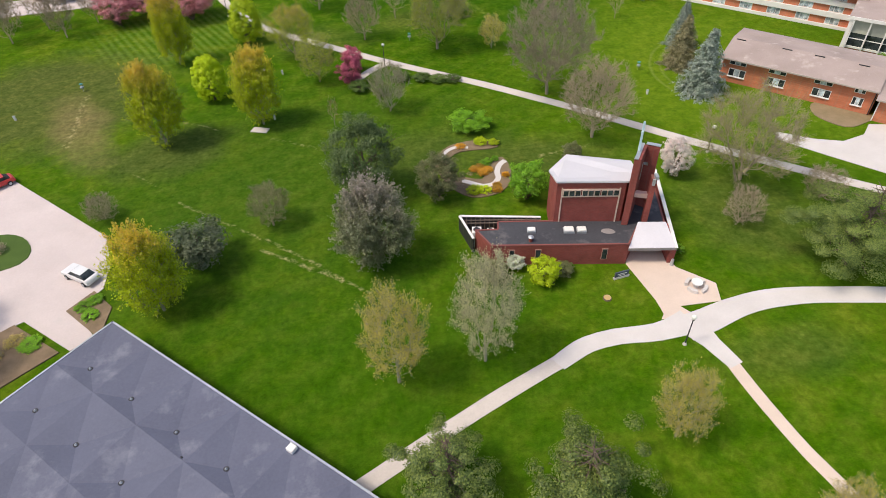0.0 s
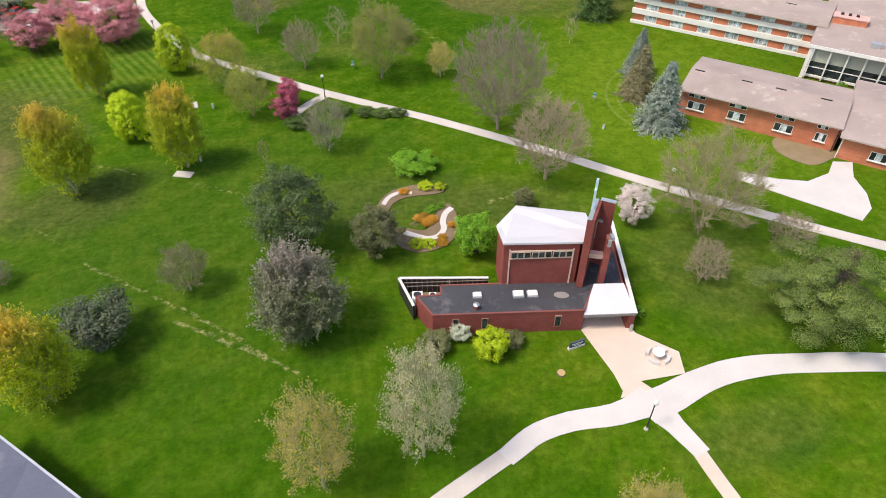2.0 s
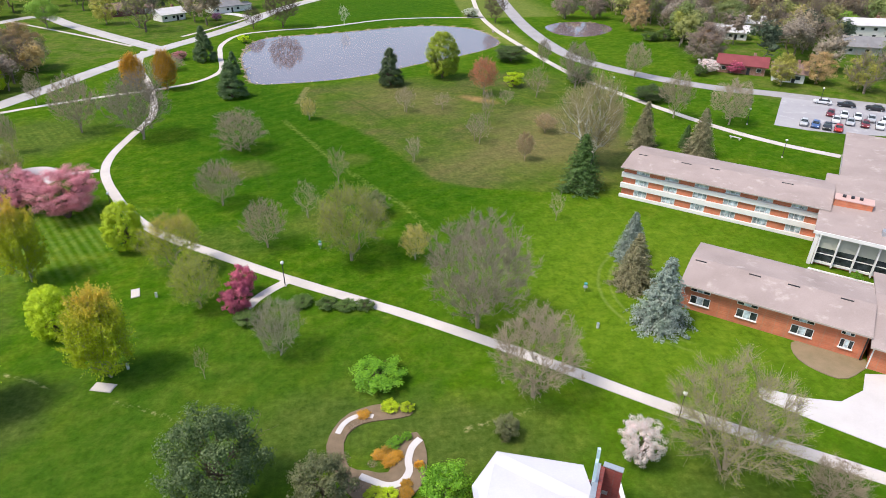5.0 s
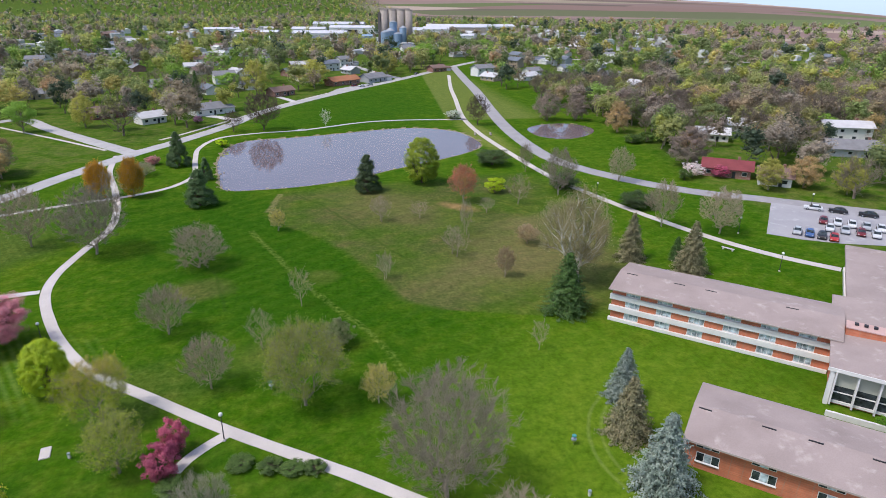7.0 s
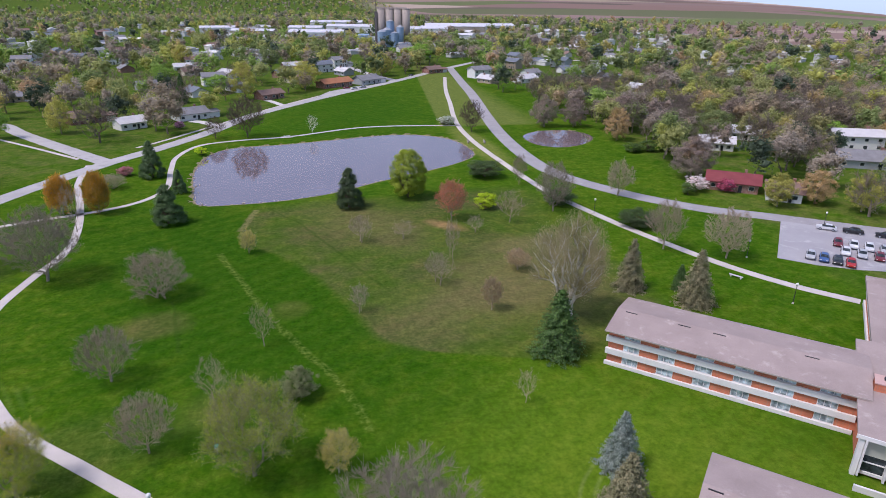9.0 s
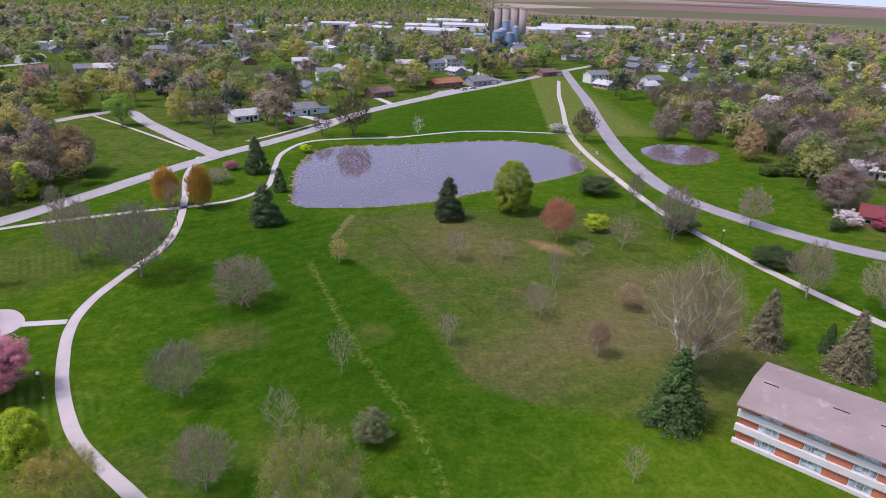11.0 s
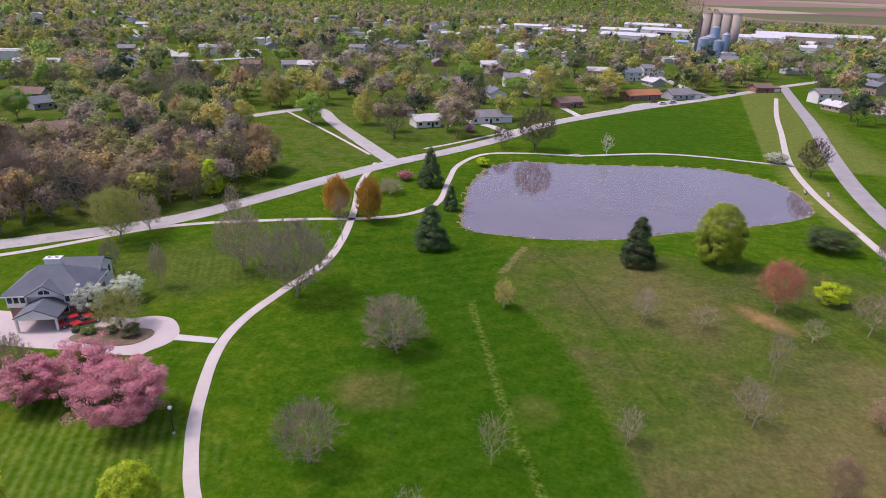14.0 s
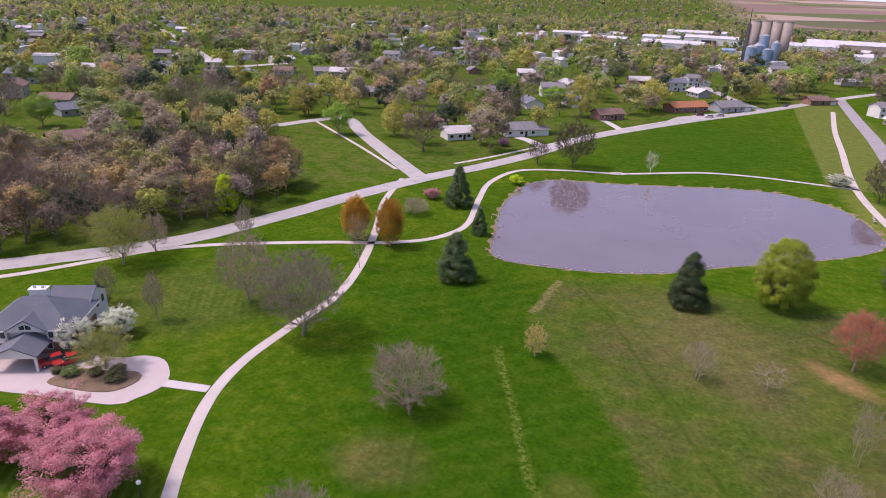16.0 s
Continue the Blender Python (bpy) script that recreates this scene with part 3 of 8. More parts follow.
BANK = surface("bank_mud", (0.3, 0.25, 0.14), (0.15, 0.13, 0.06), 0.95, 0.5, 6, 0.05, wear=(0.3, 0.27, 0.22))
shore("bank", POND, 0.5, 1.9, -0.52, -0.12, BANK, "narrow muddy stony bank of the pond")
shore("bank", POND_SMALL, 0.5, 1.0, -0.5, -0.2, BANK, "narrow muddy bank of the small pond")
def bank_stones():
    r = random.Random(12)
    L = smooth_line(POND, 1.0, True)
    bm = bmesh.new()
    for k in range(260):
        p = L[r.randrange(len(L))]
        x, y, s = p[0] + r.gauss(0, 0.7), p[1] + r.gauss(0, 0.7), r.uniform(0.08, 0.3)
        q = bmesh.ops.create_icosphere(bm, subdivisions=1, radius=s)["verts"]
        for v in q:
            v.co = Vector((v.co.x * r.uniform(0.8, 1.3) + x, v.co.y * r.uniform(0.8, 1.3) + y, v.co.z * 0.6 - 0.33))
    return tagged(link("bank_stones", bm, surface("bank_stone", (0.4, 0.34, 0.25), (0.24, 0.2, 0.14), 0.9, 2, 9, 0.01)), "loose pale stones along the pond bank", "stones", "", "stuff")


bank_stones()
slab("water", POND, -0.75, -0.45, WATER, "still grey pond water with tree reflections", "pond", smooth=True)
slab("water", POND_SMALL, -0.7, -0.42, WATER, "small muddy pond in the lawn", "pond", smooth=True)

WAY_A = [(80, 47.5), (70, 54.2), (60.3, 61), (44.1, 73.7), (31, 85.2), (17.8, 95.9), (11.2, 100.8), (0.0, 109), (-11, 118), (-21, 126.4), (-27, 134),
         (-32.3, 143), (-37.6, 155.2), (-39.2, 165.5), (-38.2, 178), (-36.6, 192), (-39, 207.4), (-44.6, 227), (-52, 249), (-56, 272)]
strip("pavement", WAY_A, 1.8, 0.05, CONCRETE, "long pale concrete campus footpath curving through lawns", "footpath")
strip("pavement", [(-19, 20.6), (-13, 24.4), (-5.8, 28.6), (2.0, 33.0), (7.8, 36.1), (13.6, 38.95)], 1.6, 0.05, CONCRETE, "older buff concrete footpath across the lawn", "footpath")
strip("pavement", [(13.5, 38.75), (15.4, 39.9), (17.2, 40.75), (20.3, 41.3), (24.6, 41.3), (28.4, 42.2)], [1.75, 1.95, 2.05, 2.1, 2.3, 3.4], 0.062, CONCRETE_W, "bright new concrete footpath to the chapel", "footpath")
strip("pavement", [(27.2, 41.3), (30.4, 42.2), (33.2, 43.2), (36.9, 44.0), (41.0, 44.1), (45.2, 43.6), (52, 42.5), (62, 40), (80, 35)], [3.2, 2.7, 2.45, 2.35, 2.3, 2.25, 2.25, 2.25, 2.25], 0.066, CONCRETE_W, "bright new concrete footpath across the lawn", "footpath")
strip("pavement", [(28.3, 41.8), (29.3, 39.2), (30.45, 36.2)], [3.4, 1.95, 1.6], 0.07, CONCRETE_W, "short bright concrete footpath", "footpath")
strip("pavement", [(30.2, 36.3), (30.65, 33.4), (31.3, 30.1), (32.1, 26.7), (33.0, 24.0), (36.8, 12)], 1.3, 0.05, PLAZA, "narrow buff concrete footpath", "footpath")
slab("pavement", [(24.75, 51.5), (25.9, 55.0), (30.3, 54.4), (29.9, 51.2), (30.1, 50.2), (33.4, 47.1), (32.8, 44.5), (28.2, 44.4), (29.3, 42.9), (25.6, 42.9), (26.1, 43.6), (26.0, 45.6)], -0.06, 0.058, PLAZA, "buff concrete plaza before the chapel", "plaza")
strip("pavement", [(0.6, 108.4), (-1.8, 106.4), (-3.9, 104.1), (-5, 102)], 1.5, 0.045, CONCRETE, "small concrete spur path", "footpath")
WAY_D = [(-118, 158), (-100.6, 173.7), (-91.5, 185.1), (-83.4, 196), (-72.1, 204.6), (-51.5, 215), (-41.7, 218.8), (-32.7, 224.2), (-27.5, 231), (-25.2, 241),
         (-28.2, 262), (-29.6, 280), (-24.5, 297.5), (-10.1, 304.8), (8.3, 309), (33, 322), (50.2, 325), (66, 324), (82, 322)]
strip("pavement", WAY_D, 1.7, 0.05, CONCRETE, "concrete footpath along the road and round the pond", "footpath")
WAY_C = [(110, 500), (97.5, 434), (90, 385), (81.6, 331), (79.6, 294), (81.4, 257), (84.9, 220), (91, 195), (97.3, 176), (104, 160), (111, 148.5), (119, 139.5)]
strip("pavement", WAY_C, 2.3, 0.05, CONCRETE, "concrete footpath between pond and road", "footpath")
slab("pavement", [(55.6, 75.4), (59.7, 72.8), (63.5, 71.5), (67.4, 72.7), (69.8, 75.2), (72.4, 74.6), (70.2, 71.3), (69.4, 67.5), (67.9, 64.6), (65.1, 62.6), (59.2, 68.6), (54.6, 73.6)], -0.05, 0.06, CONCRETE_W, "wide pale concrete forecourt of the dormitory", "forecourt")
PINKPAVE = surface("pinkish_paving", (0.6, 0.52, 0.51), (0.48, 0.41, 0.4), 0.9, 0.2, 5, 0.005, wear=(0.52, 0.46, 0.45))
ROAD_1 = [(-135, 152), (-118, 167), (-101.5, 182), (-83.0, 202), (-70.5, 228), (-63.5, 246), (-50.5, 274.5), (-37.5, 297), (-24, 325), (-9, 364), (29, 423), (73, 483), (130, 568), (185, 640)]
# roads
strip("pavement", [(-47, 297), (-39.2, 309.7), (-24.1, 338.5), (-4.5, 377.8), (24, 424), (60, 478)], 1.5, 0.045, CONCRETE, "narrow concrete sidewalk along the road", "footpath", step=3)
slab("pavement", [(4.8, 306.6), (9.4, 307.6), (9.0, 310.2), (4.4, 309.2)], -0.05, 0.056, CONCRETE, "small concrete bench pad by the pond path", "footpath")
strip("road", ROAD_1, 6.2, 0.055, ROADM, "pale concrete residential road", "road", crown=0.06)
strip("road", [(-52, 276), (-71.7, 298.5), (-97.5, 329), (-113, 350), (-121, 352), (-128, 342), (-136, 325), (-150, 300)], 6.0, 0.05, ROADM, "pale concrete side street", "road", crown=0.05)
strip("road", [(-62, 281.5), (-90.3, 308.8), (-125.5, 341)], 1.3, 0.045, CONCRETE, "narrow concrete side walk", "footpath", step=4)
strip("road", [(126, 560), (115.5, 470), (109, 412), (99.5, 345), (94.2, 300), (92.5, 262), (95.2, 236), (106.8, 213), (121, 196.5), (136, 186.5), (158, 170.5), (200, 142)], 6.0, 0.055, ASPHALT, "grey asphalt road bending past the pond", "road", crown=0.06)
strip("road", [(-900, 1060), (-583, 768), (-509, 702), (-373, 571), (-291, 493)], 7, 0.05, ROADM, "pale far road running straight out of town", "road", step=30)
strip("road", [(-291, 493), (-279, 497), (-262, 540)], 9, 0.06, ROADM, "pale yard by the far road", "road", step=6)
strip("road", [(185, 640), (260, 610), (420, 560)], 6, 0.05, ROADM, "pale cross road into town", "road", step=10)
strip("road", [(73, 483), (60, 520), (40, 600), (10, 720)], 6, 0.06, ROADM, "pale street into town", "road", step=8)
strip("road", [(-20.5, 333), (-30, 345), (-36.5, 350)], 4.5, 0.06, CONCRETE_W, "concrete house driveway", "driveway")
strip("road", [(2, 389), (-4, 402), (-8, 409)], 3.5, 0.06, CONCRETE_W, "concrete house driveway", "driveway")
slab("road", [(20, 417), (27, 437), (45, 458), (58, 463), (44, 442)], -0.05, 0.075, ROADM, "pale concrete yard beside the road", "yard")
slab("road", [(118, 161.5), (123.8, 156.4), (131, 152.5), (141, 149), (165, 138), (186, 150), (158.5, 169.2), (136.5, 184.2)], -0.05, 0.06, LOTM, "grey parking lot", "parking lot")
slab("road", [(-53.9, 81), (-36.5, 65.6), (-34.6, 60), (-34.3, 56.2), (-36.6, 53), (-33.2, 48.9), (-35.2, 47.3), (-41.5, 52.2), (-50, 46), (-75, 50), (-80, 85)], -0.05, 0.06, PINKPAVE, "pinkish concrete drive with turning circle", "driveway")
slab("pavement", [(-47.6, 155.4), (-47.6, 157.2), (-39.6, 158.4), (-39.2, 156.8)], -0.05, 0.047, CONCRETE_W, "short concrete link path", "footpath")
slab("road", [(-90, 144.0), (-68, 146.3), (-60.5, 147.7), (-49.3, 149.7), (-47.3, 151.9), (-46.0, 155.2), (-46.9, 158.4), (-50.6, 161.5), (-54.3, 161.3), (-57, 159.6), (-62, 158.5), (-66, 157), (-90, 152)], -0.05, 0.058,
     PINKPAVE, "pale round concrete drive of the guest house", "driveway", smooth=True)
slab("planting_bed", [(-61.8, 150.5), (-55.0, 150.8), (-51.2, 152.4), (-50.0, 155.6), (-51.6, 157.3), (-56.1, 155.9), (-60.2, 154.7)], 0.0, 0.16, MULCH, "mulched planting bed inside the drive", "planting bed", "", True)
slab("planting_bed", [(-50.1, 67.9), (-47.0, 67.0), (-45.0, 64.2), (-45.5, 61.9), (-48.5, 60.8), (-51.5, 62), (-52.5, 66)], 0.0, 0.14, grass_bed := surface("bed_grass", (0.07, 0.12, 0.02), (0.04, 0.08, 0.012), 0.9, 0.6, 8, 0.03), "grassed traffic island in the drive", "planting bed", "", True)
slab("planting_bed", [(-37.4, 53.1), (-35.2, 55.9), (-32.5, 53), (-32.6, 50), (-33.3, 49.2)], 0.0, 0.13, MULCH, "mulched bed beside the hall entrance", "planting bed")
slab("planting_bed", [(-36.2, 47.2), (-42.3, 51.8), (-48, 47), (-41.5, 42.5)], 0.0, 0.13, MULCH, "mulched bed beside the hall wall", "planting bed")
slab("planting_bed", [(65.8, 82.4), (63.6, 79), (66, 75), (69.5, 75.6), (71.8, 77.5)], 0.0, 0.09, BARESOIL, "bare brown soil bed at the dormitory wall", "planting bed", "", True)


def sky_backdrop():
    m = bpy.data.materials.new("hazy_sky")
    m.use_nodes = True
    nt = m.node_tree
    nt.nodes.remove(nt.nodes["Principled BSDF"])
    em = nt.nodes.new("ShaderNodeEmission")
    co = nt.nodes.new("ShaderNodeNewGeometry").outputs["Position"]
    sp = nt.nodes.new("ShaderNodeSeparateXYZ")
    nt.links.new(co, sp.inputs[0])
    f = _math(nt, "MULTIPLY", _math(nt, "ADD", sp.outputs[2], 60.0), 1 / 330.0, True)
    nt.links.new(_ramp(nt, f, [(0.0, (0.55, 0.66, 0.78)), (0.5, (0.62, 0.76, 0.92)), (1.0, (0.45, 0.62, 0.88))]), em.inputs["Color"])
    em.inputs["Strength"].default_value = 0.95
    nt.links.new(em.outputs[0], nt.nodes["Material Output"].inputs["Surface"])
    a = np.radians(np.linspace(-75, 70, 40))
    x, y = 18 - np.sin(a) * 4750, 60 + np.cos(a) * 4750
    k = len(a)
    V = np.concatenate([np.c_[x, y, np.full(k, -160.0)], np.c_[x, y, np.full(k, 420.0)]])
    me = bpy.data.meshes.new("backdrop")
    me.from_pydata(V.tolist(), [], [(i, i + 1, k + i + 1, k + i) for i in range(k - 1)])
    me.update()
    return tagged(link("backdrop", me, m), "pale hazy sky along the far skyline", "sky", "", "structure")


sky_backdrop()

# ---- trees ----
RNG = np.random.default_rng(7)


def quads(P, N, size, rng, stretch=1.0):
    """Leaf faces at P, facing about N, of the given sizes."""
    n = len(P)
    N = N / (np.linalg.norm(N, axis=1)[:, None] + 1e-9)
    A = np.cross(N, rng.normal(size=(n, 3)))
    A /= np.linalg.norm(A, axis=1)[:, None] + 1e-9
    B = np.cross(N, A)
    s = (size * rng.uniform(0.6, 1.3, n))[:, None] if np.ndim(size) == 0 else (size * rng.uniform(0.7, 1.25, n))[:, None]
    A, B = A * s * stretch, B * s
    tipped = 0.25 * s * N
    V = np.stack([P - A, P - B * 0.7 + tipped * 0.3, P + A - tipped, P + B * 0.7 + tipped * 0.3], 1).reshape(-1, 3)
    F = np.arange(4 * n).reshape(-1, 4)
    return V, F


def tubes(segs, sides=4):
    """Tapered limbs for an array of rows (p0, p1, r0, r1)."""
    S = np.asarray(segs, float)
    p0, p1, r0, r1 = S[:, 0:3], S[:, 3:6], S[:, 6], S[:, 7]
    d = p1 - p0
    d /= np.linalg.norm(d, axis=1)[:, None] + 1e-9
    ref = np.where(np.abs(d[:, 2:3]) > 0.9, [[1.0, 0, 0]], [[0, 0, 1.0]])
    a = np.cross(d, ref)
    a /= np.linalg.norm(a, axis=1)[:, None]
    b = np.cross(d, a)
    ang = np.linspace(0, 2 * np.pi, sides, endpoint=False)
    ring = a[:, None] * np.cos(ang)[None, :, None] + b[:, None] * np.sin(ang)[None, :, None]
    V = np.concatenate([p0[:, None] + ring * r0[:, None, None], p1[:, None] + ring * r1[:, None, None]], 1).reshape(-1, 3)
    k = np.arange(sides)
    f = np.stack([k, (k + 1) % sides, sides + (k + 1) % sides, sides + k], 1)
    F = (np.arange(len(S))[:, None, None] * 2 * sides + f[None]).reshape(-1, 4)
    return V, F


def to_mesh(name, V, F, material=None):
    me = bpy.data.meshes.new(name)
    V, F = np.asarray(V, np.float32), np.asarray(F, np.int32)
    me.vertices.add(len(V))
    me.vertices.foreach_set("co", V.ravel())
    me.loops.add(F.size)
    me.loops.foreach_set("vertex_index", F.ravel())
    me.polygons.add(len(F))
    me.polygons.foreach_set("loop_start", np.arange(0, F.size, F.shape[1], dtype=np.int32))
    me.update(calc_edges=True)
    if material is not None:
        me.materials.append(material)
    return me


def unit(v):
    return v / (np.linalg.norm(v) + 1e-9)


def grow(rng, trunk=0.35, levels=4, kids=(4, 3, 2), spread=0.9, up=0.12, ratio=0.62, wob=0.16, nodes=4, lean=0.04, r0=0.2, first=0.3, stems=1, fine_ends=False):
    """Limbs of a tree about ten metres high: rows (p0, p1, r0, r1), their level, and the twig ends."""
    segs, lev, tips = [], [], []

    def run(p, d, L, r, l):
        n = nodes if l == 0 else (1 if fine_ends and l == levels - 1 else 3)
        for i in range(n):
            d = unit(d + rng.normal(0, wob if l else lean, 3) + np.array([0, 0, up if l else 0.05]))
            q = p + d * L / n
            q[2] = max(q[2], 0.15)
            r1 = r * (0.84 if l == 0 else 0.74)
            segs.append((*p, *q, r, r1))
            lev.append(l)
            if l < levels - 1 and (l > 0 or (i + 1) / n > first):
                for _ in range(kids[min(l, len(kids) - 1)]):
                    side = unit(np.cross(d, rng.normal(size=3)))
                    a = spread * rng.uniform(0.65, 1.2)
                    run(q, unit(d * math.cos(a) + side * math.sin(a)), L * ratio * rng.uniform(0.7, 1.15) * (1.25 if l == 0 else 1), r1 * 0.58, l + 1)
            p, r = q, r1
        if l == levels - 1:
            tips.append(p)

    for s in range(stems):
        d0 = unit(np.array([0, 0, 1.0]) + (rng.normal(0, 0.35, 3) if stems > 1 else rng.normal(0, 0.03, 3)))
        run(np.zeros(3) + (rng.normal(0, 0.15, 3) * [1, 1, 0] if stems > 1 else 0), d0, 10 * trunk, r0, 0)
    return np.array(segs), np.array(lev), np.array(tips)


def fit_unit(V, segs=None):
    """Scale factors that bring limbs to ten metres of height and eight of width."""
    zs, rs = V[:, 2].max(), np.percentile(np.hypot(V[:, 0], V[:, 1]), 98)
    return np.array([4.0 / rs, 4.0 / rs, 10.0 / zs])


def crown_lumps(rng, n_lump, per, leaf_size, z0=1.0, z1=10.0, shape="egg", sig=0.75, hollow=0.45, rough=0.25, rand=0.45):
    """A crown of leaf lumps with an uneven outline and gaps between."""
    d = rng.normal(size=(n_lump, 3))
    d /= np.linalg.norm(d, axis=1)[:, None]
    r = rng.uniform(hollow, 1.0, n_lump) ** 0.6 * (1 + rng.normal(0, rough * 0.5, n_lump))
    C = d * r[:, None]
    h = (C[:, 2] + 1) / 2
    taper = {"egg": 0.72 + 0.42 * np.sin(np.pi * np.clip(h * 0.8 + 0.18, 0, 1)) - 0.1 * h, "flame": 1.05 - 0.55 * np.abs(h - 0.35) * 1.3, "dome": np.where(h < 0.4, 1.0, 1.02), "vase": 0.55 + 0.5 * h}.get(shape)
    zc, zr = (z0 + z1) / 2, (z1 - z0) / 2
    s = sig * rng.uniform(0.7, 1.3, n_lump)
    if taper is None:
        h = rng.uniform(0.02, 1.0, n_lump) ** (1.35 if shape == "bell" else 1.1)
        prof = 1.02 * (1 - h) ** 0.7 if shape == "bell" else np.sqrt(np.clip(1 - ((h - 0.36) / np.where(h > 0.36, 0.66, 0.5)) ** 2, 0.01, 1))
        a, q = rng.uniform(0, 2 * np.pi, n_lump), prof * rng.uniform(hollow, 1.0, n_lump) ** 0.5 * 3.5
        C = np.stack([np.cos(a) * q, np.sin(a) * q, z0 + 0.35 + h * (z1 - z0 - 0.7)], 1)
    else:
        C = np.stack([C[:, 0] * taper * 3.5, C[:, 1] * taper * 3.5, zc + C[:, 2] * (zr - 0.45)], 1)
    q = rng.normal(size=(n_lump, per, 3))
    q *= rng.uniform(0, 1, (n_lump, per, 1)) ** 0.45 / np.linalg.norm(q, axis=2)[:, :, None]
    P = (C[:, None] + q * (1.75 * s[:, None, None]) * [1, 1, 0.8]).reshape(-1, 3)
    P[:, 2] = np.clip(P[:, 2], 0.12, None)
    out = P - np.array([0, 0, zc - 0.5 * zr])
    own = P - np.repeat(C, per, 0)
    N = out / (np.linalg.norm(out, axis=1)[:, None] + 1e-9) * 0.5 + own / (np.linalg.norm(own, axis=1)[:, None] + 1e-9) * 0.7 + rng.normal(0, rand, P.shape) + [0, 0, 0.25]
    return quads(P, N, leaf_size, rng)


def spread_limbs(rng, n=420, z0=2.6, z1=9.7, shape="oval", stems=1, r0=0.2, twigs=3, twig=0.55, fork=0.4):
    """Limbs that reach out into an open crown ten metres high and eight wide: limb rows, twig rows."""
    d = rng.normal(size=(n, 3))
    d /= np.linalg.norm(d, axis=1)[:, None]
    P = d * rng.uniform(0.12, 1.0, (n, 1)) ** 0.42 * (1 + 0.16 * np.sin(d[:, :1] * 5 + d[:, 1:2] * 7 + rng.uniform(0, 6)))
    h = (P[:, 2] + 1) / 2
    wide = {"oval": 0.8 + 0.3 * np.sin(np.pi * np.clip(h, 0, 1)), "dome": 1.04 - 0.25 * h, "vase": 0.62 + 0.5 * h, "tall": 1.0 - 0.3 * np.abs(h - 0.4)}[shape]
    P = np.stack([P[:, 0] * 3.7 * wide, P[:, 1] * 3.7 * wide, (z0 + z1) / 2 + P[:, 2] * (z1 - z0) / 2], 1)
    P[:, 2] = np.maximum(P[:, 2], 0.4)
    nodes, par = [], []
    for s in range(stems):
        base = np.array([rng.normal(0, 0.12), rng.normal(0, 0.12), 0]) if stems > 1 else np.zeros(3)
        nodes.append(base), par.append(-1)
        lean = rng.normal(0, 0.45 if stems > 1 else 0.06, 2)
        top = max(z0 + 0.8, 1.2) if stems == 1 else 1.6
        for k in range(1, 4):
            nodes.append(base + np.array([lean[0] * k / 3 * top, lean[1] * k / 3 * top, top * k / 3])), par.append(len(nodes) - 2)
    start = np.array([0, 0, max(z0, 0.8)])
    order = np.argsort(np.linalg.norm((P - start) * [1, 1, 0.85], axis=1))
    X = np.zeros((3 * n + 40, 3))
    depth = np.zeros(3 * n + 40)
    X[:len(nodes)] = nodes
    for i in range(len(nodes)):
        depth[i] = 0 if par[i] < 0 else depth[par[i]] + np.linalg.norm(X[i] - X[par[i]])
    m = len(nodes)
    for p in P[order]:
        v = p - X[:m]
        dist = np.linalg.norm(v, axis=1)
        cost = dist + fork * depth[:m] + np.where(v[:, 2] < -0.1 * dist, 0.8 * dist, 0)
        i = int(np.argmin(cost))
        L = dist[i]
        steps = 2 if L > 0.7 else 1
        a = i
        bow = rng.normal(0, 0.07 * L, 3) + [0, 0, 0.04 * L]
        for k in range(1, steps + 1):
            X[m] = X[i] + (p - X[i]) * k / steps + (bow if k < steps else 0)
            depth[m] = depth[a] + L / steps
            par.append(a)
            a = m
            m += 1
    X = X[:m]
    par = np.array(par)
    area = np.full(m, 1.0)
    for i in range(m - 1, -1, -1):
        if par[i] >= 0:
            area[par[i]] += area[i]
    R = r0 * (area / area.max()) ** 0.66 + 0.0035
    ends = par >= 0
    L0 = np.flatnonzero(ends)
    r_from = np.minimum(R[par[L0]], R[L0] * 1.5)
    limbs = np.concatenate([X[par[L0]], X[L0], r_from[:, None], R[L0][:, None]], 1)
    fine = L0[area[L0] < 14]
    src = np.repeat(fine, twigs)
    dd = X[src] - X[par[src]]
    dd /= np.linalg.norm(dd, axis=1)[:, None] + 1e-9
    out = X[src] - start
    out /= np.linalg.norm(out, axis=1)[:, None] + 1e-9
    dd = dd * 0.6 + out * 0.5 + rng.normal(0, 0.5, dd.shape) + [0, 0, 0.12]
    dd /= np.linalg.norm(dd, axis=1)[:, None]
    t = rng.uniform(0, 1, (len(src), 1))
    a = X[par[src]] * (1 - t) + X[src] * t
    b = a + dd * (twig * rng.uniform(0.5, 1.5, (len(src), 1)))
    b[:, 2] = np.maximum(b[:, 2], 0.2)
    tw = np.concatenate([a, b, np.full((len(src), 1), 0.0085), np.full((len(src), 1), 0.004)], 1)
    return limbs, tw


ARCH = {}


